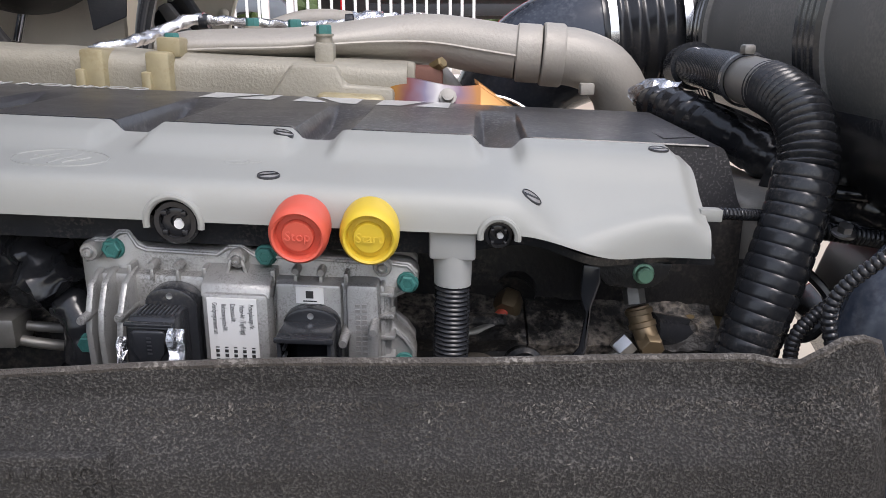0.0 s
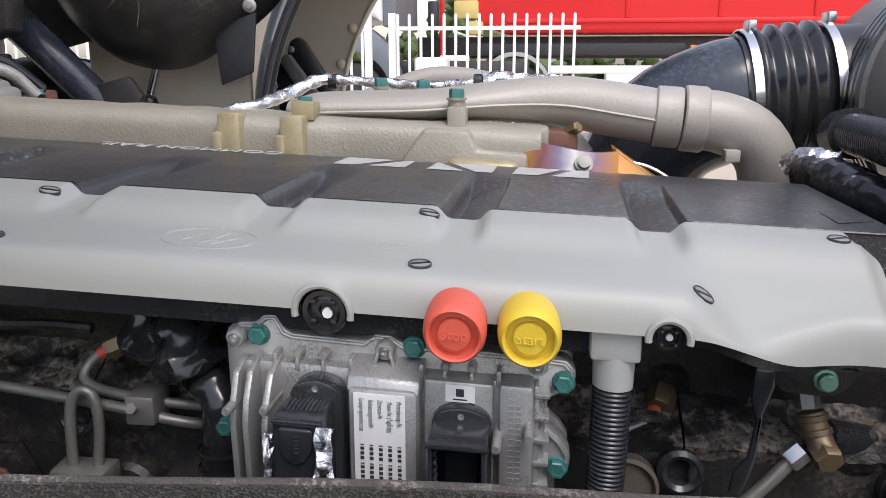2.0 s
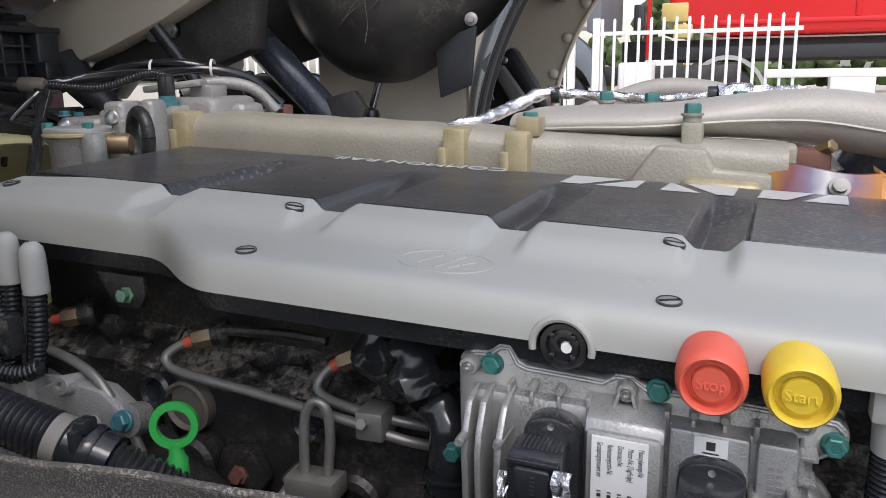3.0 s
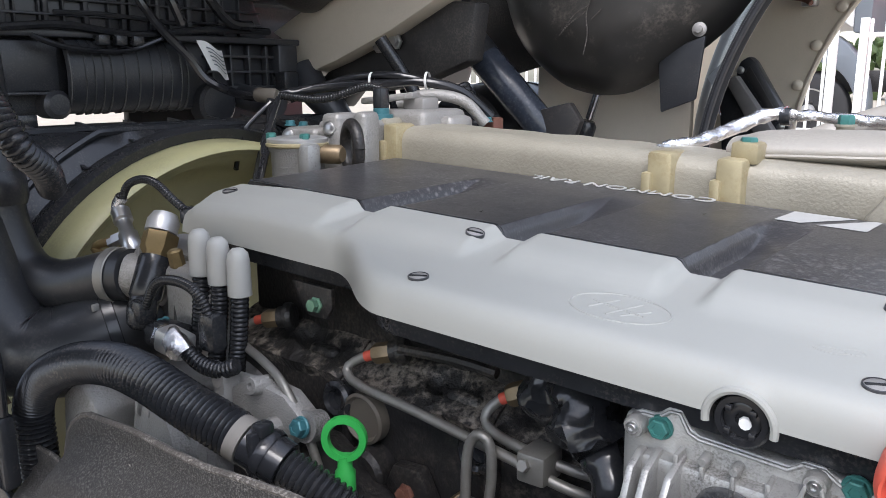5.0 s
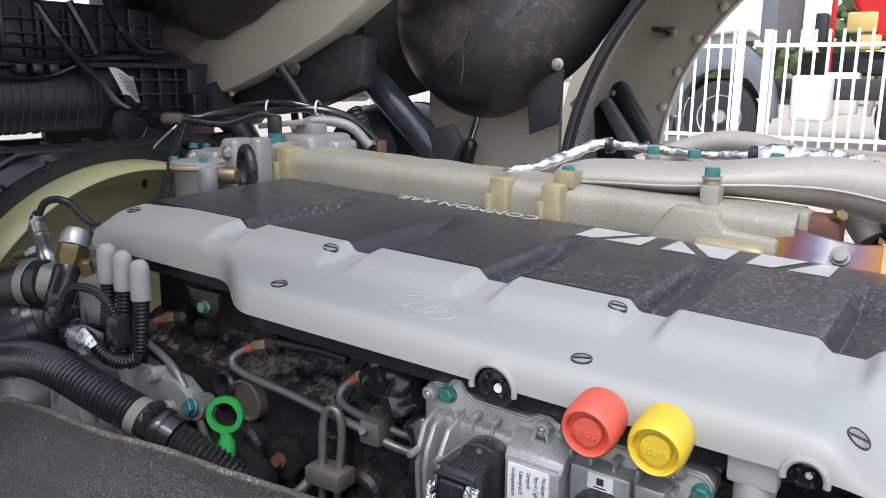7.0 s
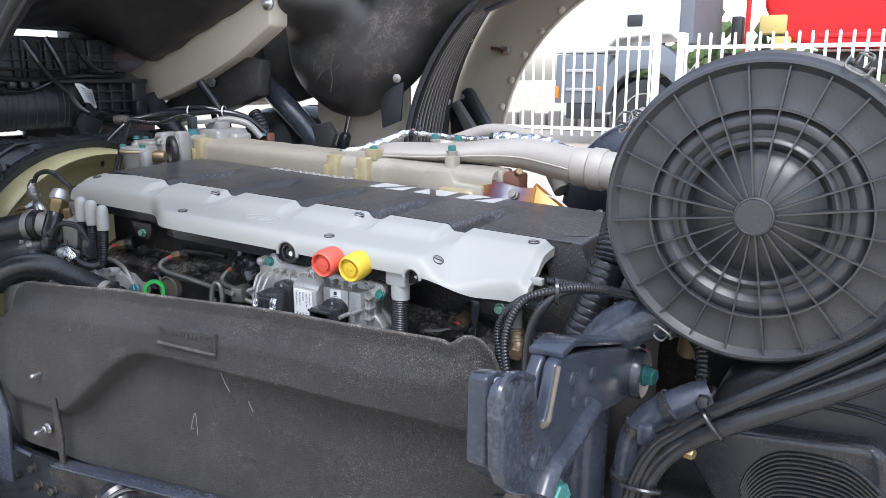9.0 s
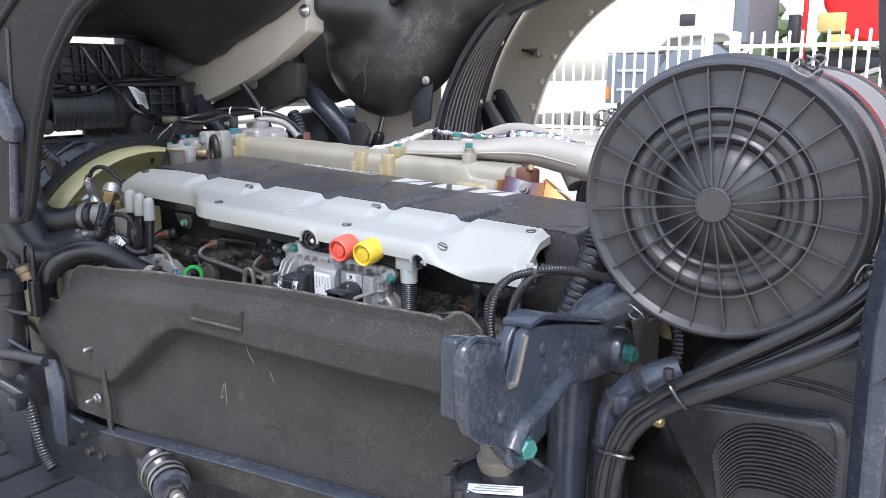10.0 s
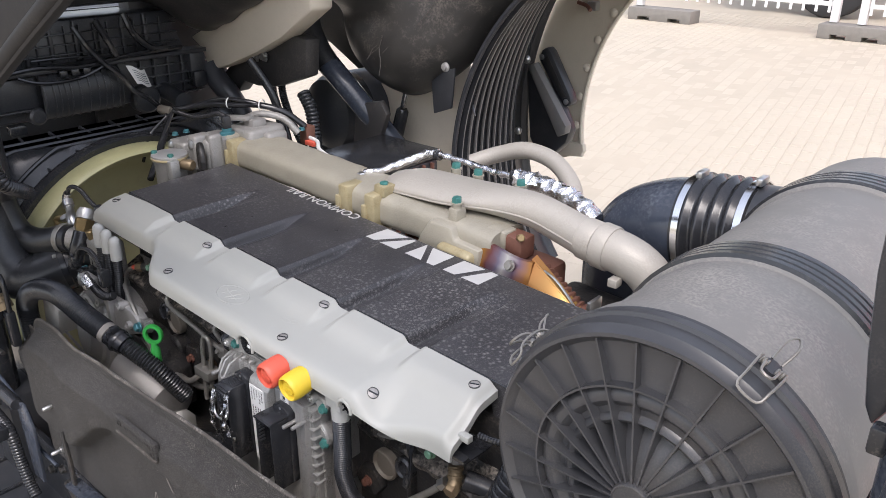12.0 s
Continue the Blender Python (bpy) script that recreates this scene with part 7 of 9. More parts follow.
part("injector_stub", lathe(B(), [(0.016, 0), (0.016, 0.03), (0.012, 0.034), (0.012, 0.06)], (-0.535, 0.69, 0.90), (0, -0.7, 0.7), 14), BLACK, lo)
part("fitting_bolt", lathe(B(), [(0.0095, 0), (0.0095, 0.012)], (-0.52, 0.66, 0.905), (0, 0, 1), 6), TEALB, lo)
bw = thing("taped_loom", (-0.33, 0.63, 0.9), "thick black loom wrapped in glossy crumpled tape", "cable loom", eng=False)
part("loom", taped([(-0.360, 0.645, 1.060), (-0.330, 0.635, 1.062), (-0.305, 0.622, 1.048), (-0.295, 0.612, 1.02), (-0.297, 0.610, 0.97), (-0.305, 0.61, 0.90), (-0.32, 0.62, 0.83)], 0.018, 5, 0.22), RUBBER, bw)
part("tape_wrap", taped([(-0.378, 0.652, 1.082), (-0.352, 0.642, 1.086), (-0.328, 0.632, 1.078), (-0.312, 0.624, 1.060)], 0.026, 12, 0.42), RUBBER, bw)
for z in (1.0, 0.985):
    part("tie", lathe(B(), [(0.021, -0.002), (0.0215, 0), (0.021, 0.002)], (-0.296, 0.611, z), (0, 0, 1), 20, False), BLACK, bw)
gb = thing("green_bolt_bracket", (-0.633, 0.65, 1.08), "black steel bracket with a greenish bolt", "bracket", eng=False)
part("plate", soften(plate(B(), [(-0.668, 1.132), (-0.655, 1.108), (-0.645, 1.098), (-0.620, 1.098), (-0.612, 1.110), (-0.612, 1.130)], 0.640, 0.645), 0.001), BLOCK, gb)
part("bolt", lathe(B(), [(0.0085, 0), (0.0085, 0.002), (0.0064, 0.003), (0.0064, 0.009), (0, 0.010)], (-0.633, 0.640, 1.111), (0, -1, 0.1), 6), GREENB, gb)
part("thin_pipe", tube([(-0.533, 0.650, 1.083), (-0.467, 0.650, 1.086), (-0.424, 0.650, 1.084)], 0.005, 8), BLOCK, gb)

# things by the left edge, low
ll = thing("coolant_tank_neck", (-0.93, 0.43, 0.80), "black filler neck with a brass fitting and cable", "filler neck", eng=False)
part("neck", lathe(B(), [(0.035, -0.2), (0.035, 0.0), (0.042, 0.004), (0.042, 0.04), (0.036, 0.045), (0, 0.045)], (-0.98, 0.42, 0.955), (0, 0, 1), 28), BLACK, ll)
part("brass_fitting", lathe(B(), [(0.018, 0), (0.018, 0.016), (0.020, 0.018), (0.020, 0.030), (0.014, 0.034)], (-0.935, 0.45, 0.985), (-0.4, -0.2, 1), 14), BRONZE, ll)
part("cable", tube([(-0.95, 0.45, 1.01), (-0.945, 0.45, 1.05), (-0.925, 0.45, 1.066), (-0.912, 0.45, 1.04), (-0.915, 0.45, 0.985)], 0.0055, 10), RUBBER, ll)
part("plug", soften(box(B(), -0.932, -0.908, 0.44, 0.46, 0.90, 0.985), 0.006), BLACK, ll)
part("side_hose", ribbed([(-1.05, 0.45, 1.06), (-1.0, 0.45, 1.03), (-0.96, 0.45, 1.0)], 0.011, 0.006, 0.002, 12), BLACK, ll)
lw = thing("lower_hoses", (-0.85, 0.40, 0.55), "black corrugated sleeves and steel pipes along the frame", "hoses", eng=False)
for pts, r in (([(-1.10, 0.40, 0.82), (-1.0, 0.39, 0.82), (-0.88, 0.385, 0.835), (-0.78, 0.38, 0.845)], 0.013), ([(-1.10, 0.385, 0.765), (-0.94, 0.38, 0.753), (-0.875, 0.38, 0.740), (-0.855, 0.38, 0.708), (-0.842, 0.38, 0.664), (-0.822, 0.38, 0.620), (-0.80, 0.38, 0.598)], 0.013), ([(-1.15, 0.42, 1.0), (-1.05, 0.42, 0.96), (-0.98, 0.41, 0.90)], 0.012)):
    part("sleeve", ribbed(pts, r, 0.007, 0.002, 12), BLACK, lw)
part("steel_pipe", tube([(-1.06, 0.40, 0.868), (-0.999, 0.40, 0.860), (-0.907, 0.40, 0.846), (-0.848, 0.40, 0.831), (-0.795, 0.40, 0.814), (-0.778, 0.40, 0.786), (-0.780, 0.40, 0.759), (-0.768, 0.40, 0.730), (-0.704, 0.405, 0.717)], 0.0042, 10), NAVY, lw)
part("steel_pipe", tube([(-1.05, 0.40, 0.93), (-0.93, 0.40, 0.925), (-0.85, 0.40, 0.93)], 0.0045, 10), BLOCK, lw)
part("bracket", soften(plate(B(), [(-0.80, 0.845), (-0.76, 0.85), (-0.735, 0.80), (-0.745, 0.66), (-0.79, 0.66)], 0.385, 0.392), 0.002), NAVY, lw)
part("strap_plate", soften(plate(B(), [(-0.607, 0.855), (-0.595, 0.86), (-0.587, 0.79), (-0.592, 0.70), (-0.600, 0.69)], 0.392, 0.398), 0.001), BLOCK, lw)
part("block", soften(box(B(), -1.05, -0.92, 0.40, 0.52, 0.55, 0.78), 0.02), BLACKM, lw)
part("clip", soften(box(B(), -0.885, -0.855, 0.345, 0.375, 0.725, 0.755), 0.004), BLACK, lw)


# ---- tilted cab over the engine ----
WC = (0.05, 1.13)          # centre of the far wheel arch, in x and z
cb = thing("tilted_cab", (-1.3, 1.2, 1.0), "tilted beige lorry cab with a black underside", "cab", eng=False)


def pan_at(u, v):
    """The cab floor seen from below: it climbs to the rear and dips over the side beam."""
    y = 0.31 + 0.93 * u
    x = -1.40 + (0.54 + 0.19 * smooth01(0.70, 1.02, y)) * v
    z = 1.540 + 0.44 * (x + 1.40) - 0.128 * smooth01(0.98, 1.225, y) * smooth01(-1.42, -1.22, x) - 0.03 * smooth01(1.05, 1.2, y)
    z -= 0.016 * smooth01(-1.30, -1.26, x) * (1 - smooth01(-1.13, -1.09, x)) * smooth01(0.50, 0.54, y) * (1 - smooth01(0.80, 0.84, y))
    z += 0.014 * math.exp(-(((x + 1.05) / 0.05) ** 2 + ((y - 1.04) / 0.06) ** 2)) - 0.010 * math.exp(-((y - 0.93 - 0.4 * (x + 1.1)) / 0.012) ** 2)
    return (x, y, z + 0.012 * noise.noise((5 * x, 5 * y, 0)) + 0.005 * noise.noise((17 * x, 17 * y, 3)))


part("floor_pan", sheet(pan_at, 90, 60, (-0.01, 0, 0.03)), DARK, cb, "black cab underside")
part("floor_lip", box(B(), -1.425, -1.385, 0.31, 1.24, 1.536, 1.566, 0.008), BLACKM, cb)
for x, y in ((-1.21, 0.855), (-1.02, 1.06), (-1.18, 0.50)):
    z = pan_at((y - 0.31) / 0.93, (x + 1.40) / 0.54)[2]
    part("pan_screw", lathe(B(), [(0.012, 0.0), (0.012, -0.004), (0.006, -0.006), (0.005, -0.018), (0, -0.019)], (x, y, z), (0, 0, 1), 12), STEEL, cb, "bare screw end")
part("upper_skin", sheet(lambda u, v: (-1.5 + 0.62 * v, 0.29 + 1.9 * u, 1.72 + 0.30 * v), 8, 8, (-0.03, 0, 0.06)), CAB, cb)
# added dark sheet, shuts out bright gaps behind the heater box
part("gap_sheet", sheet(lambda u, v: (-1.54 + 0.02 * noise.noise((5 * u, 4 * v, 7)), 0.22 + 1.25 * u, 1.38 + 0.132 * v), 20, 10, (-0.02, 0, 0)), DARK, cb, "added dark sheet closing the gap behind the heater box")
part("cab_front", box(B(), -2.3, -1.565, -0.2, 2.25, 1.30, 1.50, 0.05), DARK, cb)
beam = part("side_beam", soften(plate(B(), [(-1.385, 1.424), (-1.276, 1.470), (-0.812, 1.665), (-0.818, 1.545), (-0.950, 1.464), (-1.060, 1.414), (-1.200, 1.363), (-1.300, 1.334), (-1.335, 1.398)], 1.245, 1.32), 0.008), CAB, cb, "beige painted chassis beam of the cab")
for x, z in ((-1.118, 1.392), (-1.078, 1.398)):
    part("beam_bolt", lathe(B(), [(0.016, 0), (0.016, 0.004), (0.011, 0.004), (0.011, 0.013), (0, 0.014)], (x, 1.285, z), (0, -1, 0), 6), STEEL, beam)
# added dark plate, fills a bright wedge left of the tunnel liner
part("gap_plate", soften(plate(B(), [(-1.25, 1.80), (-1.18, 1.43), (-1.0, 1.335), (-0.90, 1.36), (-0.84, 1.80)], 1.56, 1.575), 0.003), DARK, cb)
for y0, y1 in ((0.30, 0.865), (1.075, 1.45)):
    part("gap_filler", box(B(), -1.46, -1.40, y0, y1, 1.48, 1.560, 0.004), BLACKM, cb)
part("beam_screw", lathe(B(), [(0.018, 0), (0.018, 0.006), (0.012, 0.010), (0.006, 0.024), (0, 0.025)], (-0.820, 1.245, 1.600), (0.1, -1, 0), 14), STEEL, beam)
part("hinge_plate", soften(plate(B(), [(-1.333, 1.298), (-1.25, 1.36), (-1.11, 1.422), (-1.0, 1.47), (-0.90, 1.46), (-0.915, 1.36), (-1.05, 1.315), (-1.14, 1.305), (-1.20, 1.31), (-1.24, 1.272)], 1.292, 1.34), 0.006), DARK, cb)
part("hinge_arm", tube([(-1.30, 1.25, 1.35), (-1.27, 1.25, 1.31), (-1.23, 1.26, 1.27), (-1.20, 1.28, 1.20)], 0.032, 16), BLACKM, cb)


def arch_edge(a, r, y):
    return Vector((WC[0] + r * math.cos(a), y, WC[1] + r * math.sin(a)))


fd = part("wheel_arch", sheet(lambda u, v: arch_edge(radians(86 + 104.5 * u), 0.627 + 0.30 * v, 2.15 + 0.012 * v), 60, 6, (0, 0.02, 0)), CAB, cb, "beige wheel arch with a screwed edge")
part("arch_lip", sweep(B(), [arch_edge(radians(86 + 104.5 * k / 60), 0.627, 2.152) for k in range(61)], 0.007, 8), CAB, fd)
part("arch_foot", soften(plate(B(), [(-0.562, 1.06), (-0.556, 1.035), (-0.565, 1.022), (-0.60, 1.018), (-0.62, 1.005), (-0.66, 0.99), (-0.72, 0.975), (-0.75, 1.06)], 2.145, 2.165), 0.003), CAB, fd)
for k in range(11):
    p = arch_edge(radians(95 + 8.6 * k), 0.645, 2.150)
    part("arch_screw", lathe(B(), [(0.013, 0), (0.013, 0.004), (0.009, 0.008), (0, 0.009)], p, (0, -1, 0), 14), CAB, fd)
part("clip", soften(box(B(), -0.572, -0.538, 2.125, 2.15, 1.487, 1.515), 0.004), STEEL, fd, "rusty clip")
part("clip_pin", tube([(-0.60, 2.12, 1.51), (-0.565, 2.115, 1.503), (-0.545, 2.105, 1.492)], 0.006, 8), RUST, fd)


def liner_at(u, v):
    a = radians(88 + 128 * u)
    y = 1.50 + 0.645 * v
    r = 0.622 + 0.215 * v
    t = (v * 12) % 1.0
    rib = 0.020 * math.exp(-((t - 0.5) / 0.13) ** 2) if 0.04 < v < 0.72 else 0.0
    step = 0.020 * smooth01(0.74, 0.78, v) * (1 - smooth01(0.95, 0.99, v))
    return arch_edge(a, r - rib + step, y)


rl = part("ribbed_liner", sheet(liner_at, 56, 120, (-0.004, 0, 0.002)), BLACKM, cb, "black ribbed wheel arch liner")
# pale dust and the lit edges of the ribs, put into a lighter colour
for k in range(9):
    yy = 1.53 + 0.050 * k
    rr_ = 0.622 + 0.215 * (yy - 1.50) / 0.645 - 0.016
    part("liner_rib", sweep(B(), [arch_edge(radians(88 + 128 * j / 44), rr_, yy) for j in range(45)], 0.0045, 6), LITM, rl, "dusty rib in lighter grey for its lit edge")
part("liner_lip", sweep(B(), [arch_edge(radians(88 + 128 * k / 50), 0.618, 1.502) for k in range(51)], 0.006, 8), BLACKM, rl)
for pts in ([(-0.585, 1.33), (-0.560, 1.355), (-0.555, 1.32), (-0.575, 1.315)], [(-0.588, 1.275), (-0.566, 1.300), (-0.556, 1.262), (-0.572, 1.285)]):
    part("torn_flap", plate(B(), pts, 1.575, 1.578), TRUCKG, rl)
for a in (150, 166, 183):
    part("liner_screw", lathe(B(), [(0.013, 0), (0.013, 0.005), (0.007, 0.009), (0, 0.009)], arch_edge(radians(a), 0.815, 2.06), (0.6, -1, 0), 14), STEEL, rl)
part("step_box", soften(plate(B(), [(-0.695, 1.325), (-0.715, 1.300), (-0.690, 1.085), (-0.645, 1.018), (-0.605, 1.035), (-0.548, 1.092), (-0.536, 1.135), (-0.570, 1.196)], 2.020, 2.065), 0.010), BLACKM, cb, "black plastic step box")
# the ledge's lit face is painted in the lighter grey
part("step_ledge", soften(plate(B(), [(-0.690, 1.322), (-0.666, 1.334), (-0.532, 1.155), (-0.535, 1.130), (-0.562, 1.116)], 1.990, 2.025), 0.005), LITM, cb, "step ledge in lighter grey for its lit face")
strap = part("strap", soften(plate(B(), [(-0.655, 1.378), (-0.676, 1.366), (-0.685, 1.335), (-0.592, 1.210), (-0.568, 1.200), (-0.552, 1.213), (-0.561, 1.240), (-0.640, 1.364)], 2.045, 2.085), 0.008), BLACKM, cb)
part("strap_groove", soften(plate(B(), [(-0.652, 1.355), (-0.664, 1.335), (-0.588, 1.225), (-0.572, 1.232)], 2.0435, 2.05), 0.001), DARK, strap)
for x, z in ((-0.672, 1.345), (-0.572, 1.217)):
    part("strap_screw", lathe(B(), [(0.009, 0), (0.009, 0.003), (0.004, 0.005), (0, 0.005)], (x, 2.045, z), (0, -1, 0), 12), STEEL, strap)
part("inner_wall", box(B(), -0.97, -0.63, 1.625, 1.645, 0.95, 1.50, 0.004), CAB, cb, "beige inner wing panel")
part("dark_plate", soften(plate(B(), [(-0.650, 1.372), (-0.566, 1.400), (-0.577, 1.292), (-0.640, 1.268)], 1.50, 1.508), 0.003), BLACKM, cb)

# ---- hanging engine tunnel liner ----
LOW = ((-1.09, 1.70), (-1.065, 1.56), (-1.005, 1.46), (-0.95, 1.385), (-0.88, 1.325), (-0.81, 1.300), (-0.745, 1.294), (-0.69, 1.310), (-0.63, 1.350), (-0.575, 1.385), (-0.52, 1.44), (-0.48, 1.515), (-0.38, 1.57), (-0.227, 1.622), (-0.05, 1.69), (0.12, 1.78))


def low_edge(x):
    for (a, za), (b, zb) in zip(LOW, LOW[1:]):
        if x <= b:
            t = (x - a) / (b - a)
            return za + (zb - za) * t
    return LOW[-1][1]


def tunnel_at(u, v):
    x = -1.09 + 1.21 * u
    zb = sum(low_edge(x + d) for d in (-0.03, -0.015, 0, 0.015, 0.03)) / 5
    zt = 1.95
    z = zb + (max(zt, zb + 0.05) - zb) * v
    d = z - zb
    y = 1.46 + 0.09 * math.exp(-d / 0.035) - 0.05 * math.exp(-((x + 0.76) / 0.16) ** 2) * math.exp(-((d - 0.13) / 0.12) ** 2)
    y += 0.05 * math.exp(-((x + 1.0) / 0.05) ** 2) - 0.012 * noise.noise((5 * x, 6 * z, 2)) - 0.004 * noise.noise((22 * x, 22 * z, 5))
    # the upper corner folds forward over the end of the beam
    f = smooth01(1.50, 1.61, z) * (1 - smooth01(-1.05, -0.62, x))
    return (x + 0.17 * f, y - 0.24 * f, z)


tl = thing("tunnel_liner", (-0.7, 1.46, 1.29), "sagging dirty black engine tunnel liner with pale scratches", "liner", eng=False)
part("mat", sheet(tunnel_at, 90, 50, (0, 0.012, 0)), LINER, tl, angle=70)
part("rim", sweep(B(), [Vector(tunnel_at(k / 90, 0.0)) for k in range(56, 91)], 0.008, 8), BLACKM, tl)
part("washer", lathe(B(), [(0.012, 0), (0.012, 0.003), (0.007, 0.005), (0.006, 0.010), (0, 0.011)], (-0.563, 1.462, 1.408), (0.1, -1, 0), 20), ALUD, tl, "round retaining washer")
part("slot_pad", soften(box(B(), -0.675, -0.585, 1.425, 1.455, 1.635, 1.660, m=pose(0, 0, 0, 0, -32, 0)), 0.010), BLACK, tl)
part("washer", lathe(B(), [(0.016, 0), (0.016, 0.004), (0.006, 0.008), (0, 0.008)], (-0.515, 1.448, 1.660), (0.1, -1, 0), 18), ALUD, tl)
for pts in ([(-0.80, 1.405), (-0.775, 1.425), (-0.745, 1.445), (-0.735, 1.475)], [(-0.735, 1.47), (-0.745, 1.44), (-0.742, 1.405), (-0.748, 1.37)], [(-0.79, 1.415), (-0.765, 1.44), (-0.742, 1.452)], [(-0.64, 1.50), (-0.61, 1.53), (-0.585, 1.562)], [(-0.735, 1.43), (-0.72, 1.445)]):
    part("scratch", tube([(x, 1.402 + 0.25 * abs(x + 0.76) * 0.9, z) for x, z in pts], 0.0010, 5), FELTW, tl, "pale scratch")

# ---- lifting column and strut ----
lc = thing("tilt_cylinder", (-0.88, 1.45, 0.95), "thick black cab tilt cylinder", "cylinder", eng=False)
part("upper_tube", tube([(-1.03, 1.42, 1.60), (-1.045, 1.42, 1.49), (-1.015, 1.42, 1.42), (-0.972, 1.425, 1.367)], 0.033, 20), HOSE, lc)
part("barrel", lathe(B(), [(0.030, 0), (0.033, 0.004), (0.033, 0.36), (0.026, 0.37)], (-0.978, 1.424, 1.374), (0.115, 0.06, -0.15), 24), NAVY, lc)
part("foot_plate", soften(plate(B(), [(-0.90, 1.262), (-0.80, 1.285), (-0.775, 1.25), (-0.86, 1.05), (-0.93, 1.05)], 1.455, 1.475), 0.004), DARK, lc)
st = thing("gas_strut", (-0.82, 1.56, 1.0), "gas strut with a bright rod and black sleeve", "strut", eng=False)
part("rod", tube([(-0.775, 1.55, 1.345), (-0.808, 1.555, 1.25)], 0.0085, 12), CHROME, st)
part("sleeve", lathe(B(), [(0.012, 0.008), (0.018, 0), (0.019, -0.03), (0.019, -0.26)], (-0.812, 1.556, 1.238), (0.33, -0.03, 0.94), 18), BLACK, st)

# ---- far side of the bay ----
fx = thing("battery_box", (-0.66, 1.36, 0.9), "dark ribbed plastic box beyond the manifold", "box", eng=False)
part("body", soften(box(B(), -0.80, -0.585, 1.24, 1.46, 0.90, 1.165), 0.012), BLACKM, fx)
part("lid", soften(box(B(), -0.81, -0.58, 1.23, 1.47, 1.165, 1.19), 0.008), BLACK, fx, "glossy black lid")
for k in range(6):
    part("rib", box(B(), -0.585, -0.575, 1.26 + 0.033 * k, 1.268 + 0.033 * k, 0.95, 1.16, 0.002), RUST, fx)
at_ = thing("air_tank", (-1.05, 1.62, 0.8), "large black round tank in the shade behind the engine", "tank", eng=False)
part("shell", lathe(B(), [(0.0, 0), (0.07, 0.004), (0.105, 0.02), (0.118, 0.05), (0.118, 0.40), (0.10, 0.44), (0, 0.45)], (-1.06, 1.46, 1.20), (0.05, 1, 0), 40), BLACKM, at_)
for h in (0.09, 0.24):
    part("strap", lathe(B(), [(0.1185, h), (0.1215, h + 0.002), (0.1215, h + 0.022), (0.1185, h + 0.024)], (-1.06, 1.46, 1.20), (0.05, 1, 0), 40, False), BLACK, at_)
part("bracket", soften(box(B(), -1.15, -0.90, 1.50, 1.75, 0.75, 1.085), 0.01), BLACKM, at_)
part("hose", ribbed([(-1.14, 1.38, 1.33), (-1.12, 1.37, 1.26), (-1.08, 1.37, 1.18), (-1.04, 1.38, 1.10)], 0.012, 0.007, 0.002, 12), BLACK, at_)
part("hose", tube([(-1.18, 1.38, 1.35), (-1.15, 1.36, 1.27), (-1.11, 1.36, 1.18), (-1.08, 1.36, 1.08)], 0.009, 10), BLACK, at_)
rh = thing("radiator_hose", (-0.92, 1.27, 1.1), "black ribbed radiator hose bending downward", "hose", eng=False)
part("hose", ribbed([(-0.94, 1.30, 1.315), (-0.91, 1.30, 1.27), (-0.90, 1.30, 1.20), (-0.90, 1.30, 1.10)], 0.019, 0.010, 0.003, 18), BLACK, rh)
part("pipe", tube([(-1.06, 1.22, 1.40), (-1.03, 1.24, 1.345), (-1.0, 1.25, 1.29), (-0.99, 1.26, 1.2)], 0.012, 12), BLACK, rh)
vl = thing("valve_block", (-0.80, 1.20, 1.2), "small brown and red plastic valve block", "valve", eng=False)
part("body", soften(box(B(), -0.815, -0.785, 1.18, 1.21, 1.22, 1.268), 0.004), RUST, vl)
part("red_clip", soften(box(B(), -0.79, -0.755, 1.175, 1.195, 1.222, 1.235), 0.003), REDC, vl)
part("wire", tube([(-0.79, 1.19, 1.24), (-0.75, 1.185, 1.236), (-0.70, 1.15, 1.232), (-0.62, 1.13, 1.226)], 0.005, 8), PAPER, vl)

# ---- black cab bracket by the near side ----
nb = thing("cab_side_panel", (-0.7, 0.30, 1.1), "black cab side trim hanging beside the bay", "trim panel", eng=False)
TRIM = [(0.02, 1.715), (-0.12, 1.646), (-0.25, 1.580), (-0.39, 1.517), (-0.445, 1.474), (-0.490, 1.428), (-0.522, 1.370), (-0.548, 1.325), (-0.592, 1.205), (-0.615, 1.170), (-0.65, 1.160)]
part("panel", soften(plate(B(), TRIM + [(-1.0, 1.15), (-1.0, 1.80), (0.0, 1.76)], 0.285, 0.298), 0.004), TRIMM, nb)
part("rolled_edge", sweep(B(), spline([(x - 0.010, 0.289, z + 0.010) for x, z in TRIM], 0.012), 0.010, 10), TRIMM, nb)
part("inner_ridge", sweep(B(), spline([(x - 0.075 - 0.02 * k, 0.283, z + 0.050) for k, (x, z) in enumerate(TRIM[:7])], 0.012), 0.006, 8), TRIMM, nb)
part("seam", tube([(-0.60, 0.283, 1.50), (-0.61, 0.283, 1.40), (-0.625, 0.283, 1.22)], 0.003, 6), BLACKM, nb)
part("latch_hook", soften(plate(B(), [(-0.66, 1.43), (-0.615, 1.40), (-0.58, 1.34), (-0.585, 1.31), (-0.62, 1.315), (-0.66, 1.36)], 0.262, 0.284), 0.005), NAVY, nb)
part("latch_bar", tube([(-0.60, 0.272, 1.31), (-0.612, 0.272, 1.25), (-0.625, 0.272, 1.18)], 0.008, 10), NAVY, nb)
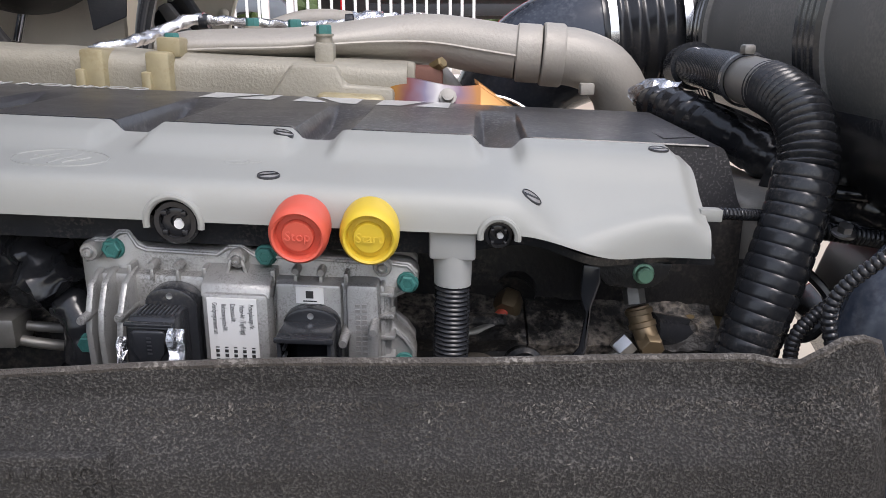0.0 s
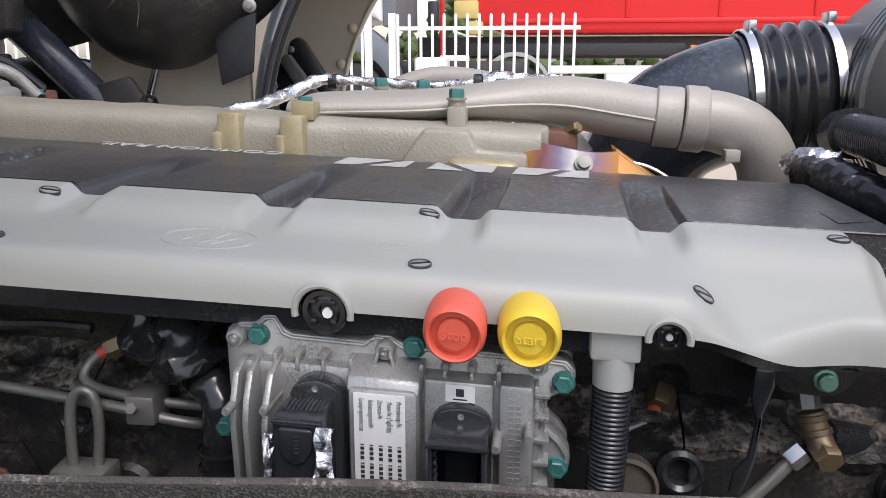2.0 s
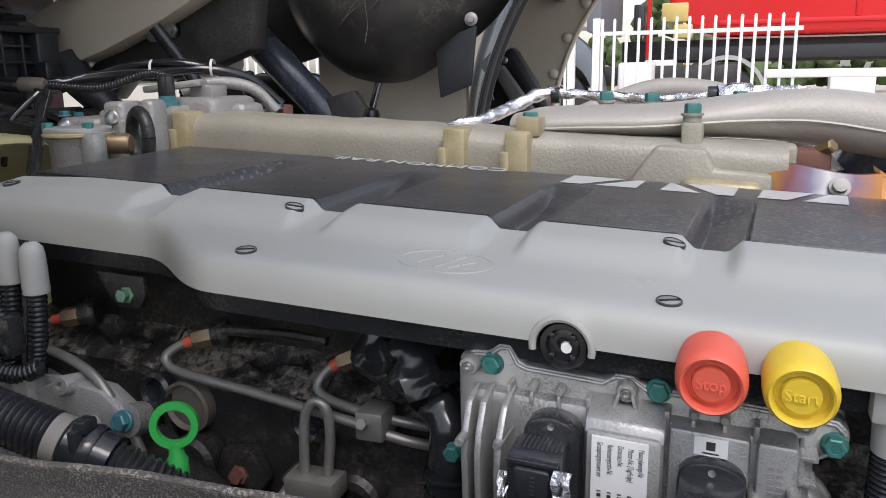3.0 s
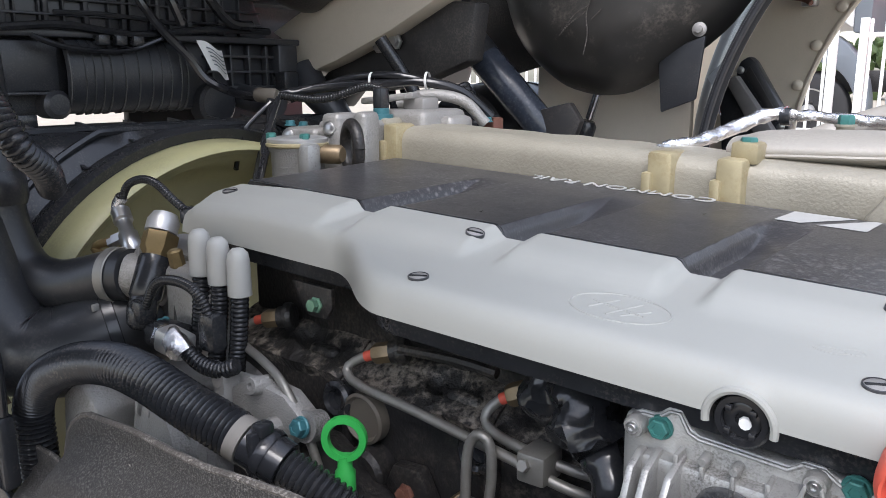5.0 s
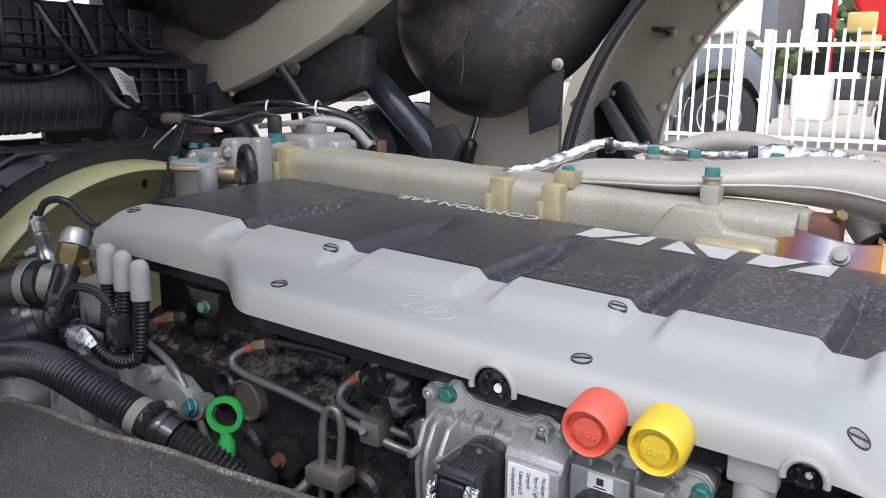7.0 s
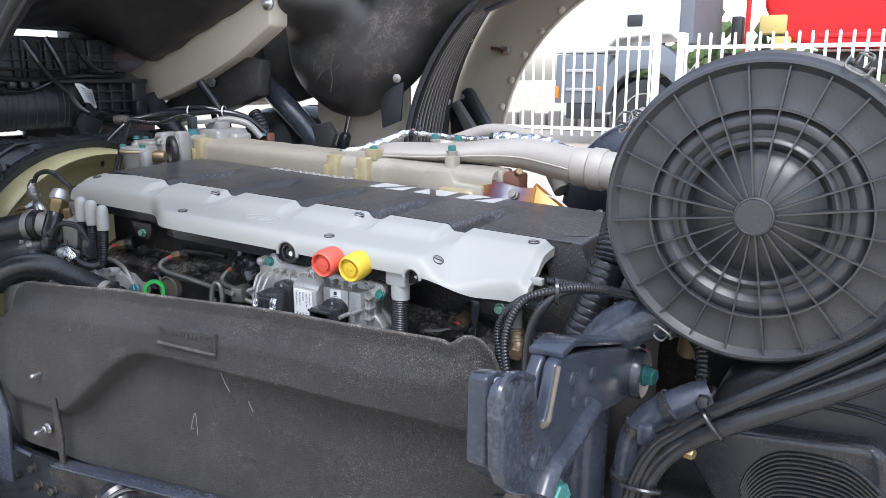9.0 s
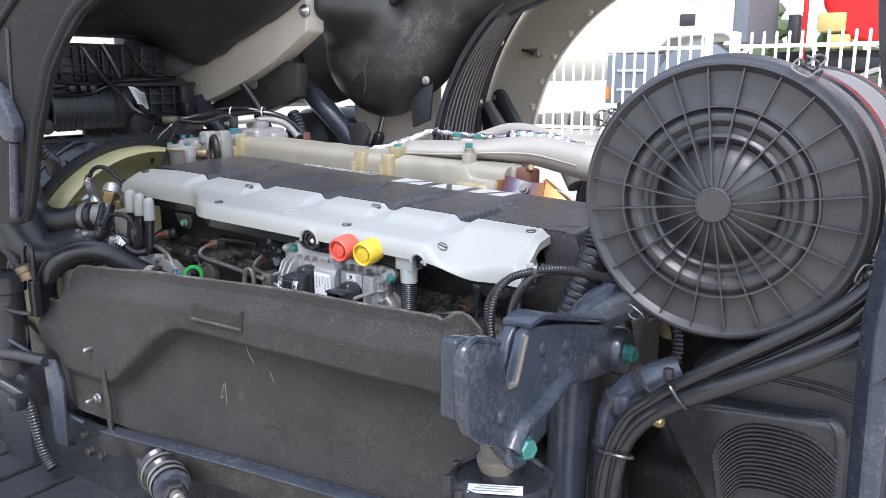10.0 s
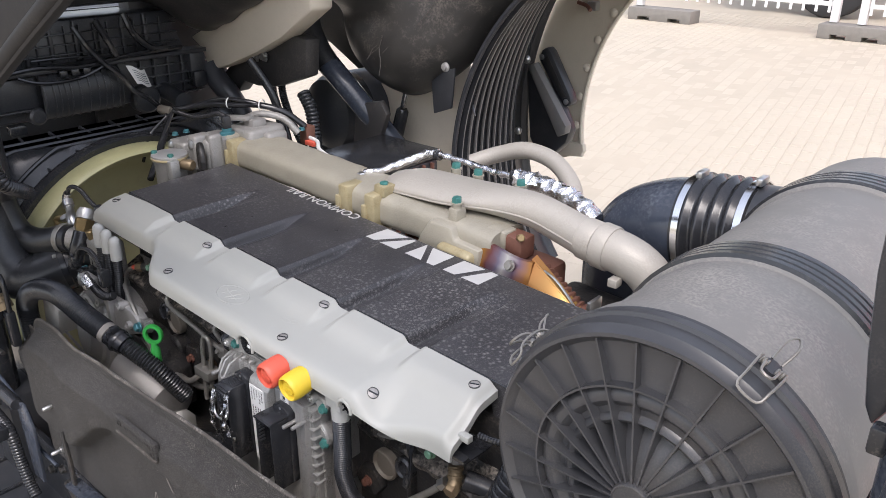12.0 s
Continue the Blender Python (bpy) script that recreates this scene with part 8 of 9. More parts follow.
ch = thing("corrugated_hose", (-0.95, 0.49, 1.20), "black corrugated hose dropping beside the heater box", "hose", eng=False)
part("hose", ribbed([(-1.01, 0.487, 1.43), (-0.988, 0.484, 1.375), (-0.960, 0.482, 1.338), (-0.933, 0.482, 1.313), (-0.911, 0.485, 1.286), (-0.905, 0.495, 1.262), (-0.93, 0.53, 1.235), (-0.98, 0.56, 1.21)], 0.0165, 0.0068, 0.0032, 18), BLACK, ch)


# ---- convoluted breather hose over the gearbox end ----
bh = thing("breather_hose", (0.28, 0.75, 0.9), "thick black convoluted hose bending down beside the cover", "hose", eng=False)
part("nozzle", tube([(0.316, 1.055, 1.222), (0.316, 1.02, 1.226)], 0.030, 24), BLACK, bh)
part("fine_section", ribbed([(0.316, 1.035, 1.226), (0.311, 0.92, 1.225), (0.306, 0.82, 1.222)], 0.0240, 0.0065, 0.0014, 24), BLACK, bh)
part("band", lathe(B(), [(0.0250, -0.006), (0.0275, -0.005), (0.0275, 0.005), (0.0250, 0.006)], (0.3055, 0.812, 1.2215), (-0.09, -1, -0.03), 30, False), BLACK, bh)
part("band_screw", box(B(), 0.296, 0.308, 0.800, 0.816, 1.246, 1.256, 0.003), PIPE, bh)
part("metal_sleeve", lathe(B(), [(0.0232, 0), (0.0242, 0.004), (0.0242, 0.066), (0.0232, 0.070)], (0.3055, 0.812, 1.2215), (-0.03, -1, -0.05), 30), PIPE, bh, "dull metal joining sleeve")
part("bend", ribbed([(0.304, 0.756, 1.2185), (0.305, 0.725, 1.214), (0.309, 0.695, 1.202), (0.311, 0.674, 1.180), (0.308, 0.662, 1.155)], 0.0255, 0.0068, 0.0032, 26), BLACK, bh)
part("stretch", ribbed([(0.308, 0.663, 1.158), (0.299, 0.655, 1.12), (0.283, 0.645, 1.07), (0.266, 0.637, 1.02), (0.249, 0.632, 0.96), (0.234, 0.63, 0.88)], 0.0268, 0.0118, 0.0010, 28, wave=(0, 0.75, 0.95, 1, 1, 0.95, 0.9, 0.8)), BLACK, bh)

# loom and fittings behind the hose
rl2 = thing("gearbox_loom", (0.38, 0.82, 1.05), "thick taped black loom with loose thin cables", "cable loom", eng=False)
part("loom", taped([(0.262, 1.00, 1.182), (0.285, 0.93, 1.175), (0.32, 0.86, 1.155), (0.37, 0.80, 1.125), (0.43, 0.75, 1.095), (0.50, 0.72, 1.06)], 0.026, 21), RUBBER, rl2)
part("loom", taped([(0.30, 0.90, 1.15), (0.36, 0.84, 1.125), (0.43, 0.80, 1.092), (0.52, 0.78, 1.06)], 0.014, 25), RUBBER, rl2)
for pts, r in (([(0.255, 1.00, 1.195), (0.30, 0.90, 1.19), (0.36, 0.82, 1.155), (0.44, 0.76, 1.115)], 0.004), ([(0.27, 0.98, 1.20), (0.33, 0.88, 1.18), (0.38, 0.83, 1.15), (0.48, 0.77, 1.09)], 0.003), ([(0.222, 0.641, 1.123), (0.25, 0.650, 1.120), (0.285, 0.675, 1.112), (0.33, 0.70, 1.095), (0.40, 0.74, 1.085)], 0.0055), ([(0.33, 0.70, 1.06), (0.355, 0.69, 1.03), (0.34, 0.68, 1.0), (0.30, 0.68, 0.995)], 0.005)):
    part("cable", ribbed(pts, r, 0.004, 0.0008, 8) if r > 0.0052 else tube(pts, r, 7), RUBBER, rl2)
part("foil_end", foil_line([(0.245, 1.02, 1.190), (0.262, 0.995, 1.198), (0.285, 0.975, 1.196)], 0.014, 31), FOIL, rl2)
for pts, r in (([(0.335, 0.80, 1.135), (0.40, 0.76, 1.112), (0.47, 0.73, 1.082), (0.56, 0.72, 1.045)], 0.030), ([(0.36, 0.77, 1.095), (0.42, 0.73, 1.080), (0.50, 0.70, 1.055)], 0.011), ([(0.34, 0.76, 1.120), (0.42, 0.72, 1.118), (0.52, 0.69, 1.098)], 0.008)):
    part("branch", taped(pts, r, 40 + int(r * 1000)), RUBBER, rl2)
part("sleeve", ribbed([(0.310, 0.70, 1.098), (0.36, 0.695, 1.092), (0.42, 0.70, 1.082)], 0.009, 0.0045, 0.0016, 12), BLACK, rl2)
gc = thing("rear_housing", (0.31, 0.84, 1.0), "beige-grey cast flywheel housing end", "housing", eng=False)
part("casting", soften(box(B(), 0.276, 0.345, 0.72, 0.93, 1.02, 1.118), 0.012, 3), PAINT2, gc)
part("flange", soften(box(B(), 0.27, 0.30, 0.70, 0.95, 0.60, 1.06), 0.006), BLOCK, gc)
br = thing("brass_tee", (0.172, 0.64, 0.97), "brass and steel tee fitting below the cover", "fitting", eng=False)
part("upper_stub", lathe(B(), [(0.0085, 0), (0.0085, 0.022), (0.0095, 0.024), (0.0095, 0.036)], (0.1645, 0.668, 1.072), (0.12, -0.30, -0.95), 6), PIPE, br)
part("elbow", tube([(0.170, 0.655, 1.036), (0.1735, 0.651, 1.024), (0.177, 0.646, 1.014), (0.179, 0.638, 1.007)], 0.0105, 16), BRONZE, br)
for p_, a_ in (((0.1715, 0.654, 1.032), (0.2, -0.25, -0.95)), ((0.1745, 0.650, 1.021), (0.25, -0.35, -0.9))):
    part("collar", lathe(B(), [(0.0105, -0.003), (0.0122, -0.002), (0.0122, 0.002), (0.0105, 0.003)], p_, a_, 16, False), BRONZE, br)
part("end_plug", lathe(B(), [(0.0115, 0), (0.0115, 0.010), (0.010, 0.012), (0, 0.012)], (0.1785, 0.641, 1.0085), (0.10, -0.9, -0.25), 6), BRONZE, br)
part("branch_nut", lathe(B(), [(0.0098, 0), (0.0098, 0.013), (0.0085, 0.015)], (0.163, 0.644, 1.008), (-0.75, -0.15, -0.65), 6), STEEL, br)
part("branch", tube([(0.155, 0.642, 1.0), (0.135, 0.638, 0.978), (0.10, 0.63, 0.945)], 0.0058, 12), PIPE, br)
part("joining_pipe", tube([(0.182, 0.662, 1.012), (0.200, 0.672, 1.006), (0.222, 0.682, 0.999)], 0.016, 18), BLACK, br)
gd = thing("bronze_sleeve", (0.255, 0.72, 0.9), "dull bronze coloured sleeve low beside the hose", "sleeve", eng=False)
part("sleeve", lathe(B(), [(0.034, 0), (0.036, 0.004), (0.036, 0.02), (0.032, 0.026), (0.032, 0.07)], (0.212, 0.698, 0.983), (1, 0.1, -0.1), 28), BRASS, gd)
bk = thing("hanger_bracket", (0.125, 0.63, 0.97), "black steel hanger bracket with a teal bolt", "bracket", eng=False)
part("top", soften(plate(B(), [(0.113, 1.092), (0.186, 1.088), (0.182, 1.076), (0.172, 1.068), (0.160, 1.066), (0.134, 1.069)], 0.612, 0.618), 0.002), BLOCK, bk)
part("leg", soften(plate(B(), [(0.113, 1.088), (0.128, 1.086), (0.1285, 1.072), (0.122, 1.05), (0.120, 1.015), (0.113, 0.985), (0.101, 0.985), (0.104, 1.003), (0.113, 1.015), (0.117, 1.045), (0.112, 1.060)], 0.611, 0.617), 0.003), BLACK, bk)
part("bolt", lathe(B(), [(0.0088, 0), (0.0088, 0.002), (0.0068, 0.003), (0.0068, 0.008), (0.0055, 0.0092), (0, 0.0094)], (0.162, 0.612, 1.080), (0, -1, 0), 12), GREENB, bk)

# ---- cab mount bracket and damper ----
cm = thing("cab_mount", (0.36, 0.36, 0.97), "blue-black painted steel cab mount bracket, chipped", "bracket", eng=False)
casting = [(0.194, 1.155), (0.222, 1.146), (0.246, 1.136), (0.254, 1.118), (0.260, 1.096), (0.267, 1.080), (0.278, 1.079), (0.284, 1.092), (0.295, 1.115), (0.303, 1.133), (0.316, 1.137), (0.406, 1.117), (0.523, 1.085), (0.610, 1.061), (0.636, 1.048), (0.646, 1.026), (0.640, 1.000), (0.616, 0.990), (0.520, 1.007), (0.437, 1.026), (0.396, 1.019), (0.369, 1.010), (0.363, 0.986), (0.323, 0.980), (0.305, 0.971), (0.288, 0.970), (0.263, 0.995), (0.242, 1.018), (0.207, 1.036), (0.184, 1.056), (0.175, 1.075), (0.172, 1.139), (0.177, 1.151)]
part("casting", soften(plate(B(), casting, 0.356, 0.372, "x"), 0.0045, 3), NAVY, cm)
part("back_casting", soften(plate(B(), [(0.201, 1.149), (0.223, 1.147), (0.246, 1.139), (0.255, 1.10), (0.262, 1.03), (0.247, 1.018), (0.220, 1.042), (0.198, 1.063)], 0.322, 0.345, "x"), 0.005, 3), NAVY, cm)
part("cheek", soften(plate(B(), [(0.288, 1.097), (0.296, 1.121), (0.312, 1.136), (0.348, 1.143), (0.417, 1.122), (0.50, 1.097), (0.60, 1.068), (0.60, 1.03), (0.43, 1.05), (0.34, 1.05), (0.30, 1.062)], 0.338, 0.354, "x"), 0.004, 3), NAVY, cm, "blue-black rear cheek")
part("top_flange", soften(plate(B(), [(0.312, 1.143), (0.350, 1.146), (0.420, 1.124), (0.602, 1.072), (0.602, 1.066), (0.420, 1.117), (0.350, 1.138), (0.312, 1.136)], 0.336, 0.3735, "x"), 0.0015), NAVY, cm)
part("arm_ridge", tube([(0.373, 0.268, 1.004), (0.373, 0.290, 1.022), (0.373, 0.330, 1.028), (0.373, 0.371, 1.036), (0.372, 0.415, 1.046)], 0.012, 14), NAVY, cm)
part("bolt_boss", lathe(B(), [(0.027, 0), (0.027, 0.006), (0.023, 0.010)], (0.368, 0.288, 1.002), (1, -0.10, 0.05), 28), NAVY, cm)
part("end_boss", lathe(B(), [(0.034, 0), (0.034, 0.014), (0.031, 0.018)], (0.366, 0.600, 1.024), (1, 0, 0), 32), NAVY, cm)
part("worn_edge", sweep(B(), spline([(0.3725, 0.266, 1.082), (0.3725, 0.279, 1.081), (0.3725, 0.286, 1.093), (0.3725, 0.297, 1.116), (0.3725, 0.304, 1.131)], 0.004), 0.0028, 8), NECK, cm, "bare beige worn edge")
part("lobe_edge", sweep(B(), spline([(0.366, 0.176, 1.080), (0.368, 0.173, 1.138), (0.368, 0.180, 1.153), (0.368, 0.196, 1.156), (0.368, 0.222, 1.148), (0.368, 0.246, 1.137)], 0.004), 0.0045, 8), NAVY, cm)
part("pad_top", soften(plate(B(), [(0.205, 1.136), (0.235, 1.130), (0.250, 1.122), (0.250, 1.06), (0.205, 1.07)], 0.340, 0.360, "x"), 0.003), BLACK, cm, "rubber pad between the plates")
part("pad_rivet", lathe(B(), [(0.006, 0), (0.006, 0.006), (0, 0.008)], (0.351, 0.212, 1.138), (0.2, -0.2, 1), 14), STEEL, cm)
for k in range(8):
    for j in range(2):
        part("cast_figure", box(B(), 0.3716, 0.3728, 0.217 + 0.013 * j, 0.226 + 0.013 * j, 1.119 - 0.0055 * k - 0.004 * j, 1.122 - 0.0055 * k - 0.004 * j), BLACKM, cm)
for y, z in ((0.348, 1.102), (0.412, 1.086), (0.356, 1.073), (0.248, 1.053), (0.40, 1.056)):
    part("rivet", lathe(B(), [(0.009, -0.002), (0.0085, 0.002), (0.004, 0.0035), (0, 0.0035)], (0.372, y, z), (1, 0, 0), 18), NAVY, cm)
for (x, y, z), ax_ in (((0.384, 0.598, 1.024), (1, -0.2, 0)), ((0.377, 0.288, 1.002), (1, -0.35, 0.1))):
    hexbolt("mount_bolt", (x, y, z), ax_, 0.0125, TEAL, "large teal coated bolt in the cab mount", group="mount bolts", eng=False, h=0.013)
dm = thing("cab_damper", (0.365, 0.27, 0.70), "black rubber cab damper with a paper label", "damper", eng=False)
part("body", lathe(B(), [(0.066, -0.30), (0.066, -0.06), (0.062, -0.01), (0.060, 0.003), (0.052, 0.006), (0.026, 0.008), (0.024, 0.05), (0, 0.05)], (0.368, 0.265, 0.956), (0, 0, 1), 36), RUBBER, dm)
part("neck", lathe(B(), [(0.022, 0.02), (0.026, 0.030), (0.026, 0.036), (0.021, 0.040), (0.022, 0.048), (0.022, 0.075)], (0.367, 0.258, 0.955), (0, 0, 1), 24), NECK, dm, "dirty beige neck")
part("top_rim", lathe(B(), [(0.058, -0.004), (0.0645, 0.0), (0.0645, 0.010), (0.058, 0.014), (0.056, 0.010)], (0.368, 0.265, 0.952), (0, 0, 1), 40, False), BLACK, dm)
for k in range(10):
    a = 2 * math.pi * k / 10
    part("rim_tab", box(B(), 0.365 + 0.062 * math.cos(a) - 0.006, 0.365 + 0.062 * math.cos(a) + 0.006, 0.265 + 0.062 * math.sin(a) - 0.006, 0.265 + 0.062 * math.sin(a) + 0.006, 0.944, 0.964, 0.002), BLACK, dm)
along, over = Vector((0.90, 0.44, 0)), Vector((-0.44, 0.90, 0))
part("label", sheet(lambda u, v: Vector((0.380, 0.229, 0.9640)) + along * (0.066 * (u - 0.5)) + over * (0.020 * (v - 0.5)), 8, 3, (0, 0, 0.0012)), PAPER, dm, "white paper label")
for k in range(3):
    part("print_bar", sheet(lambda u, v, k=k: Vector((0.380, 0.229, 0.9655)) + along * (0.048 * (u - 0.5) - 0.004 + 0.004 * k) + over * (0.0055 * (k - 1) + 0.0022 * (v - 0.5)), 4, 1), TRUCKG, dm)

# ---- navy pipe, hoses and duct under the filter ----
np_ = thing("coolant_pipe", (0.35, 0.58, 0.7), "glossy blue-black steel pipe bending over the mount", "pipe", eng=False)
part("pipe", tube([(0.317, 0.55, 0.68), (0.319, 0.55, 0.92), (0.322, 0.552, 1.01), (0.337, 0.560, 1.072), (0.372, 0.572, 1.104), (0.42, 0.588, 1.118), (0.48, 0.61, 1.12)], 0.031, 24), NAVY, np_)
rb = thing("rubber_hoses", (0.55, 0.46, 0.9), "smooth glossy black rubber hoses tied together", "hoses", eng=False)
for pts, r in (([(0.392, 0.485, 0.78), (0.396, 0.49, 0.87), (0.407, 0.495, 0.93), (0.427, 0.50, 0.973), (0.450, 0.50, 0.996), (0.486, 0.50, 1.028), (0.534, 0.50, 1.064), (0.598, 0.502, 1.109), (0.657, 0.508, 1.153), (0.691, 0.517, 1.186), (0.73, 0.535, 1.235), (0.77, 0.56, 1.30)], 0.0088),
               ([(0.405, 0.50, 0.78), (0.408, 0.50, 0.86), (0.419, 0.50, 0.921), (0.438, 0.50, 0.959), (0.466, 0.50, 0.989), (0.502, 0.50, 1.015), (0.569, 0.502, 1.054), (0.632, 0.507, 1.090), (0.685, 0.518, 1.124), (0.74, 0.54, 1.165)], 0.0118),
               ([(0.50, 0.520, 1.018), (0.565, 0.520, 1.060), (0.628, 0.522, 1.103), (0.669, 0.525, 1.136), (0.692, 0.530, 1.163), (0.73, 0.55, 1.205)], 0.0090)):
    part("hose", tube(pts, r, 16), RUBBER, rb)
for c, w, h in (((0.488, 0.500, 1.021), 0.016, 0.030), ((0.411, 0.497, 0.915), 0.016, 0.012)):
    c = Vector(c)
    along = Vector((0.75, 0.2, 0.6)).normalized() if h > 0.02 else Vector((0, 0.3, 0.95)).normalized()
    side = along.cross(Vector((0, -1, 0.2))).normalized()
    deep = side.cross(along).normalized()
    part("tie", sweep(B(), [c + side * (0.025 * math.cos(q)) + deep * (w * math.sin(q)) for q in [2 * math.pi * k / 24 for k in range(25)]], 0.0028, 6, cap=False), BLACK, rb)
part("tie_head", box(B(), 0.476, 0.488, 0.476, 0.488, 1.044, 1.057, 0.002), BLACK, rb)
hb = thing("hose_manifold", (0.42, 0.55, 0.85), "black plastic hose coupling block", "coupling", eng=False)
part("pipe", tube([(0.386, 0.54, 0.72), (0.385, 0.54, 0.86), (0.388, 0.54, 0.945), (0.405, 0.54, 0.985), (0.438, 0.545, 1.012), (0.475, 0.56, 1.030)], 0.021, 20), NAVY, hb)
for p_, a_ in (((0.385, 0.54, 0.905), (0, 0, 1)), ((0.398, 0.54, 0.972), (0.5, 0, 0.9)), ((0.432, 0.543, 1.008), (1, 0.1, 0.8))):
    part("rib_ring", lathe(B(), [(0.0205, -0.007), (0.0245, -0.005), (0.0245, 0.005), (0.0205, 0.007)], p_, a_, 22, False), BLACK, hb)
part("collar", soften(box(B(), 0.398, 0.420, 0.512, 0.545, 0.962, 0.992), 0.006, 2), NAVY, hb)
part("brass_plug", lathe(B(), [(0.009, 0), (0.009, 0.008), (0.0075, 0.009), (0.0075, 0.026), (0.006, 0.028)], (0.447, 0.505, 0.975), (1, -0.3, 0), 6), BRASS, hb)
dm.location = (0.347, 0.294, 0.700)
dm.scale = (0.95, 0.95, 0.98)
vd = thing("vent_fittings", (0.45, 0.66, 1.02), "small dirty brass vent with thin black hoses", "fitting", eng=False)
part("body", lathe(B(), [(0.015, 0), (0.015, 0.03), (0.018, 0.032), (0.018, 0.045)], (0.425, 0.66, 1.045), (0.2, -0.4, 1), 14), BRONZE, vd)
part("hose", ribbed([(0.43, 0.64, 1.08), (0.45, 0.62, 1.06), (0.455, 0.60, 1.02), (0.44, 0.59, 0.98)], 0.009, 0.006, 0.0014, 12), BLACK, vd)
part("clip", tube([(0.44, 0.63, 1.05), (0.455, 0.615, 1.035), (0.45, 0.60, 1.0)], 0.0025, 6), STEEL, vd)
id_ = thing("snorkel_box", (0.58, 0.78, 0.5), "black plastic intake box with curved louvres", "air intake", eng=False)
part("box", soften(plate(B(), [(0.432, 0.939), (0.455, 0.966), (0.476, 0.973), (0.590, 0.980), (0.657, 0.985), (0.672, 0.978), (0.679, 0.950), (0.684, 0.80), (0.69, 0.50), (0.60, 0.50), (0.52, 0.80), (0.473, 0.878)], 0.600, 0.95), 0.012, 3), BLACK, id_, "glossy black box")
for k in range(16):
    d, e = 0.0062 * k, 0.0026 * k
    pts = [(0.516 + 0.4 * e, 0.597, 0.895 - d), (0.522 + 0.3 * e, 0.597, 0.918 - d), (0.537 + 0.2 * e, 0.597, 0.939 - d), (0.556, 0.597, 0.953 - d), (0.578, 0.597, 0.9585 - d), (0.603, 0.597, 0.9595 - d), (0.630, 0.597, 0.957 - d), (0.650, 0.597, 0.948 - d), (0.672 + 0.1 * e, 0.597, 0.930 - d)]
    part("louvre", tube(pts, 0.0021, 6), BLACK, id_)
part("shoulder", soften(plate(B(), [(0.455, 0.960), (0.475, 1.02), (0.52, 1.055), (0.69, 1.068), (0.70, 0.99), (0.695, 0.95)], 0.630, 0.95), 0.014, 3), BLACKM, id_, "smooth grey-black shoulder")
for dz in (0.0, -0.009):
    part("crease", tube([(0.560, 0.629, 1.024 + dz), (0.604, 0.6285, 1.022 + dz), (0.645, 0.6285, 1.020 + dz), (0.682, 0.629, 1.013 + dz)], 0.0022, 6), BLACK, id_)
part("filter_saddle", sheet(lambda u, v: (AX + 0.185 * math.cos(radians(200 + 140 * u)), 0.62 + 0.40 * v, AZ + 0.185 * math.sin(radians(200 + 140 * u))), 40, 6, (0, 0, -0.008)), BLACK, id_, "black saddle strap under the filter")
part("neck", soften(box(B(), 0.60, 0.73, 0.90, 1.10, 0.88, 1.13), 0.03, 3), BLACKM, id_)
# added dark panel, hides the bright yard between mount and filter
part("gap_blocker", box(B(), 0.24, 0.43, 1.18, 1.21, 0.50, 1.04, 0.01), BLOCK, id_)
part("funnel", sheet(lambda u, v: (0.455 + 0.275 * u - 0.02 * v * (1 - u), 0.64 + 0.10 * v + 0.05 * (2 * u - 1) ** 2, 1.115 - 0.16 * v), 20, 12, (0, 0.010, 0)), BLACKM, id_, "smooth black intake funnel")
wr = thing("loose_cables", (0.27, 0.50, 1.0), "thin black cables and ribbed sleeves looping by the hose", "cables", eng=False)
for pts, r, rib in (([(0.285, 0.415, 0.98), (0.270, 0.412, 1.05), (0.262, 0.415, 1.11), (0.280, 0.42, 1.155), (0.318, 0.425, 1.173), (0.345, 0.46, 1.172), (0.365, 0.52, 1.155), (0.39, 0.58, 1.13)], 0.0055, 1),
                    ([(0.300, 0.415, 0.98), (0.290, 0.415, 1.06), (0.292, 0.418, 1.12), (0.310, 0.422, 1.158), (0.330, 0.44, 1.172), (0.36, 0.50, 1.160), (0.40, 0.56, 1.14)], 0.0058, 0),
                    ([(0.262, 0.43, 1.02), (0.240, 0.445, 1.075), (0.236, 0.452, 1.112), (0.268, 0.44, 1.150), (0.315, 0.43, 1.172)], 0.005, 1),
                    ([(0.285, 0.60, 0.98), (0.285, 0.60, 1.025), (0.299, 0.60, 1.047), (0.324, 0.60, 1.067), (0.351, 0.60, 1.085), (0.40, 0.59, 1.11), (0.45, 0.58, 1.12)], 0.0062, 1)):
    part("cable", ribbed(pts, r, 0.0042, 0.001, 10) if rib else tube(pts, r, 10), RUBBER, wr)
part("cable_tie", lathe(B(), [(0.016, -0.002), (0.016, 0.002)], (0.320, 0.426, 1.173), (1, 0.5, 0), 12, False), BLACK, wr)
wb = thing("washer_bolt", (0.345, 0.66, 1.10), "zinc hexagon bolt with a wide washer", "bolt", eng=False)
part("washer", lathe(B(), [(0.010, 0), (0.010, 0.002), (0.007, 0.003)], (0.345, 0.66, 1.10), (0, -0.3, 1), 18), STEEL, wb)
part("head", lathe(B(), [(0.0065, 0.002), (0.0065, 0.009), (0, 0.010)], (0.345, 0.66, 1.10), (0, -0.3, 1), 6), STEEL, wb)

# ---- post beside the filter, coil hose ----
po = thing("cab_post", (0.71, 0.47, 0.36), "blue-black steel post beside the air filter", "post", eng=False)
def leaning(bm):
    """The post leans back a little above the joint."""
    for v in bm.verts:
        v.co.x += 0.09 * max(0.0, v.co.z - 1.15) - 0.02 * min(0.0, v.co.z - 1.15)
    return bm


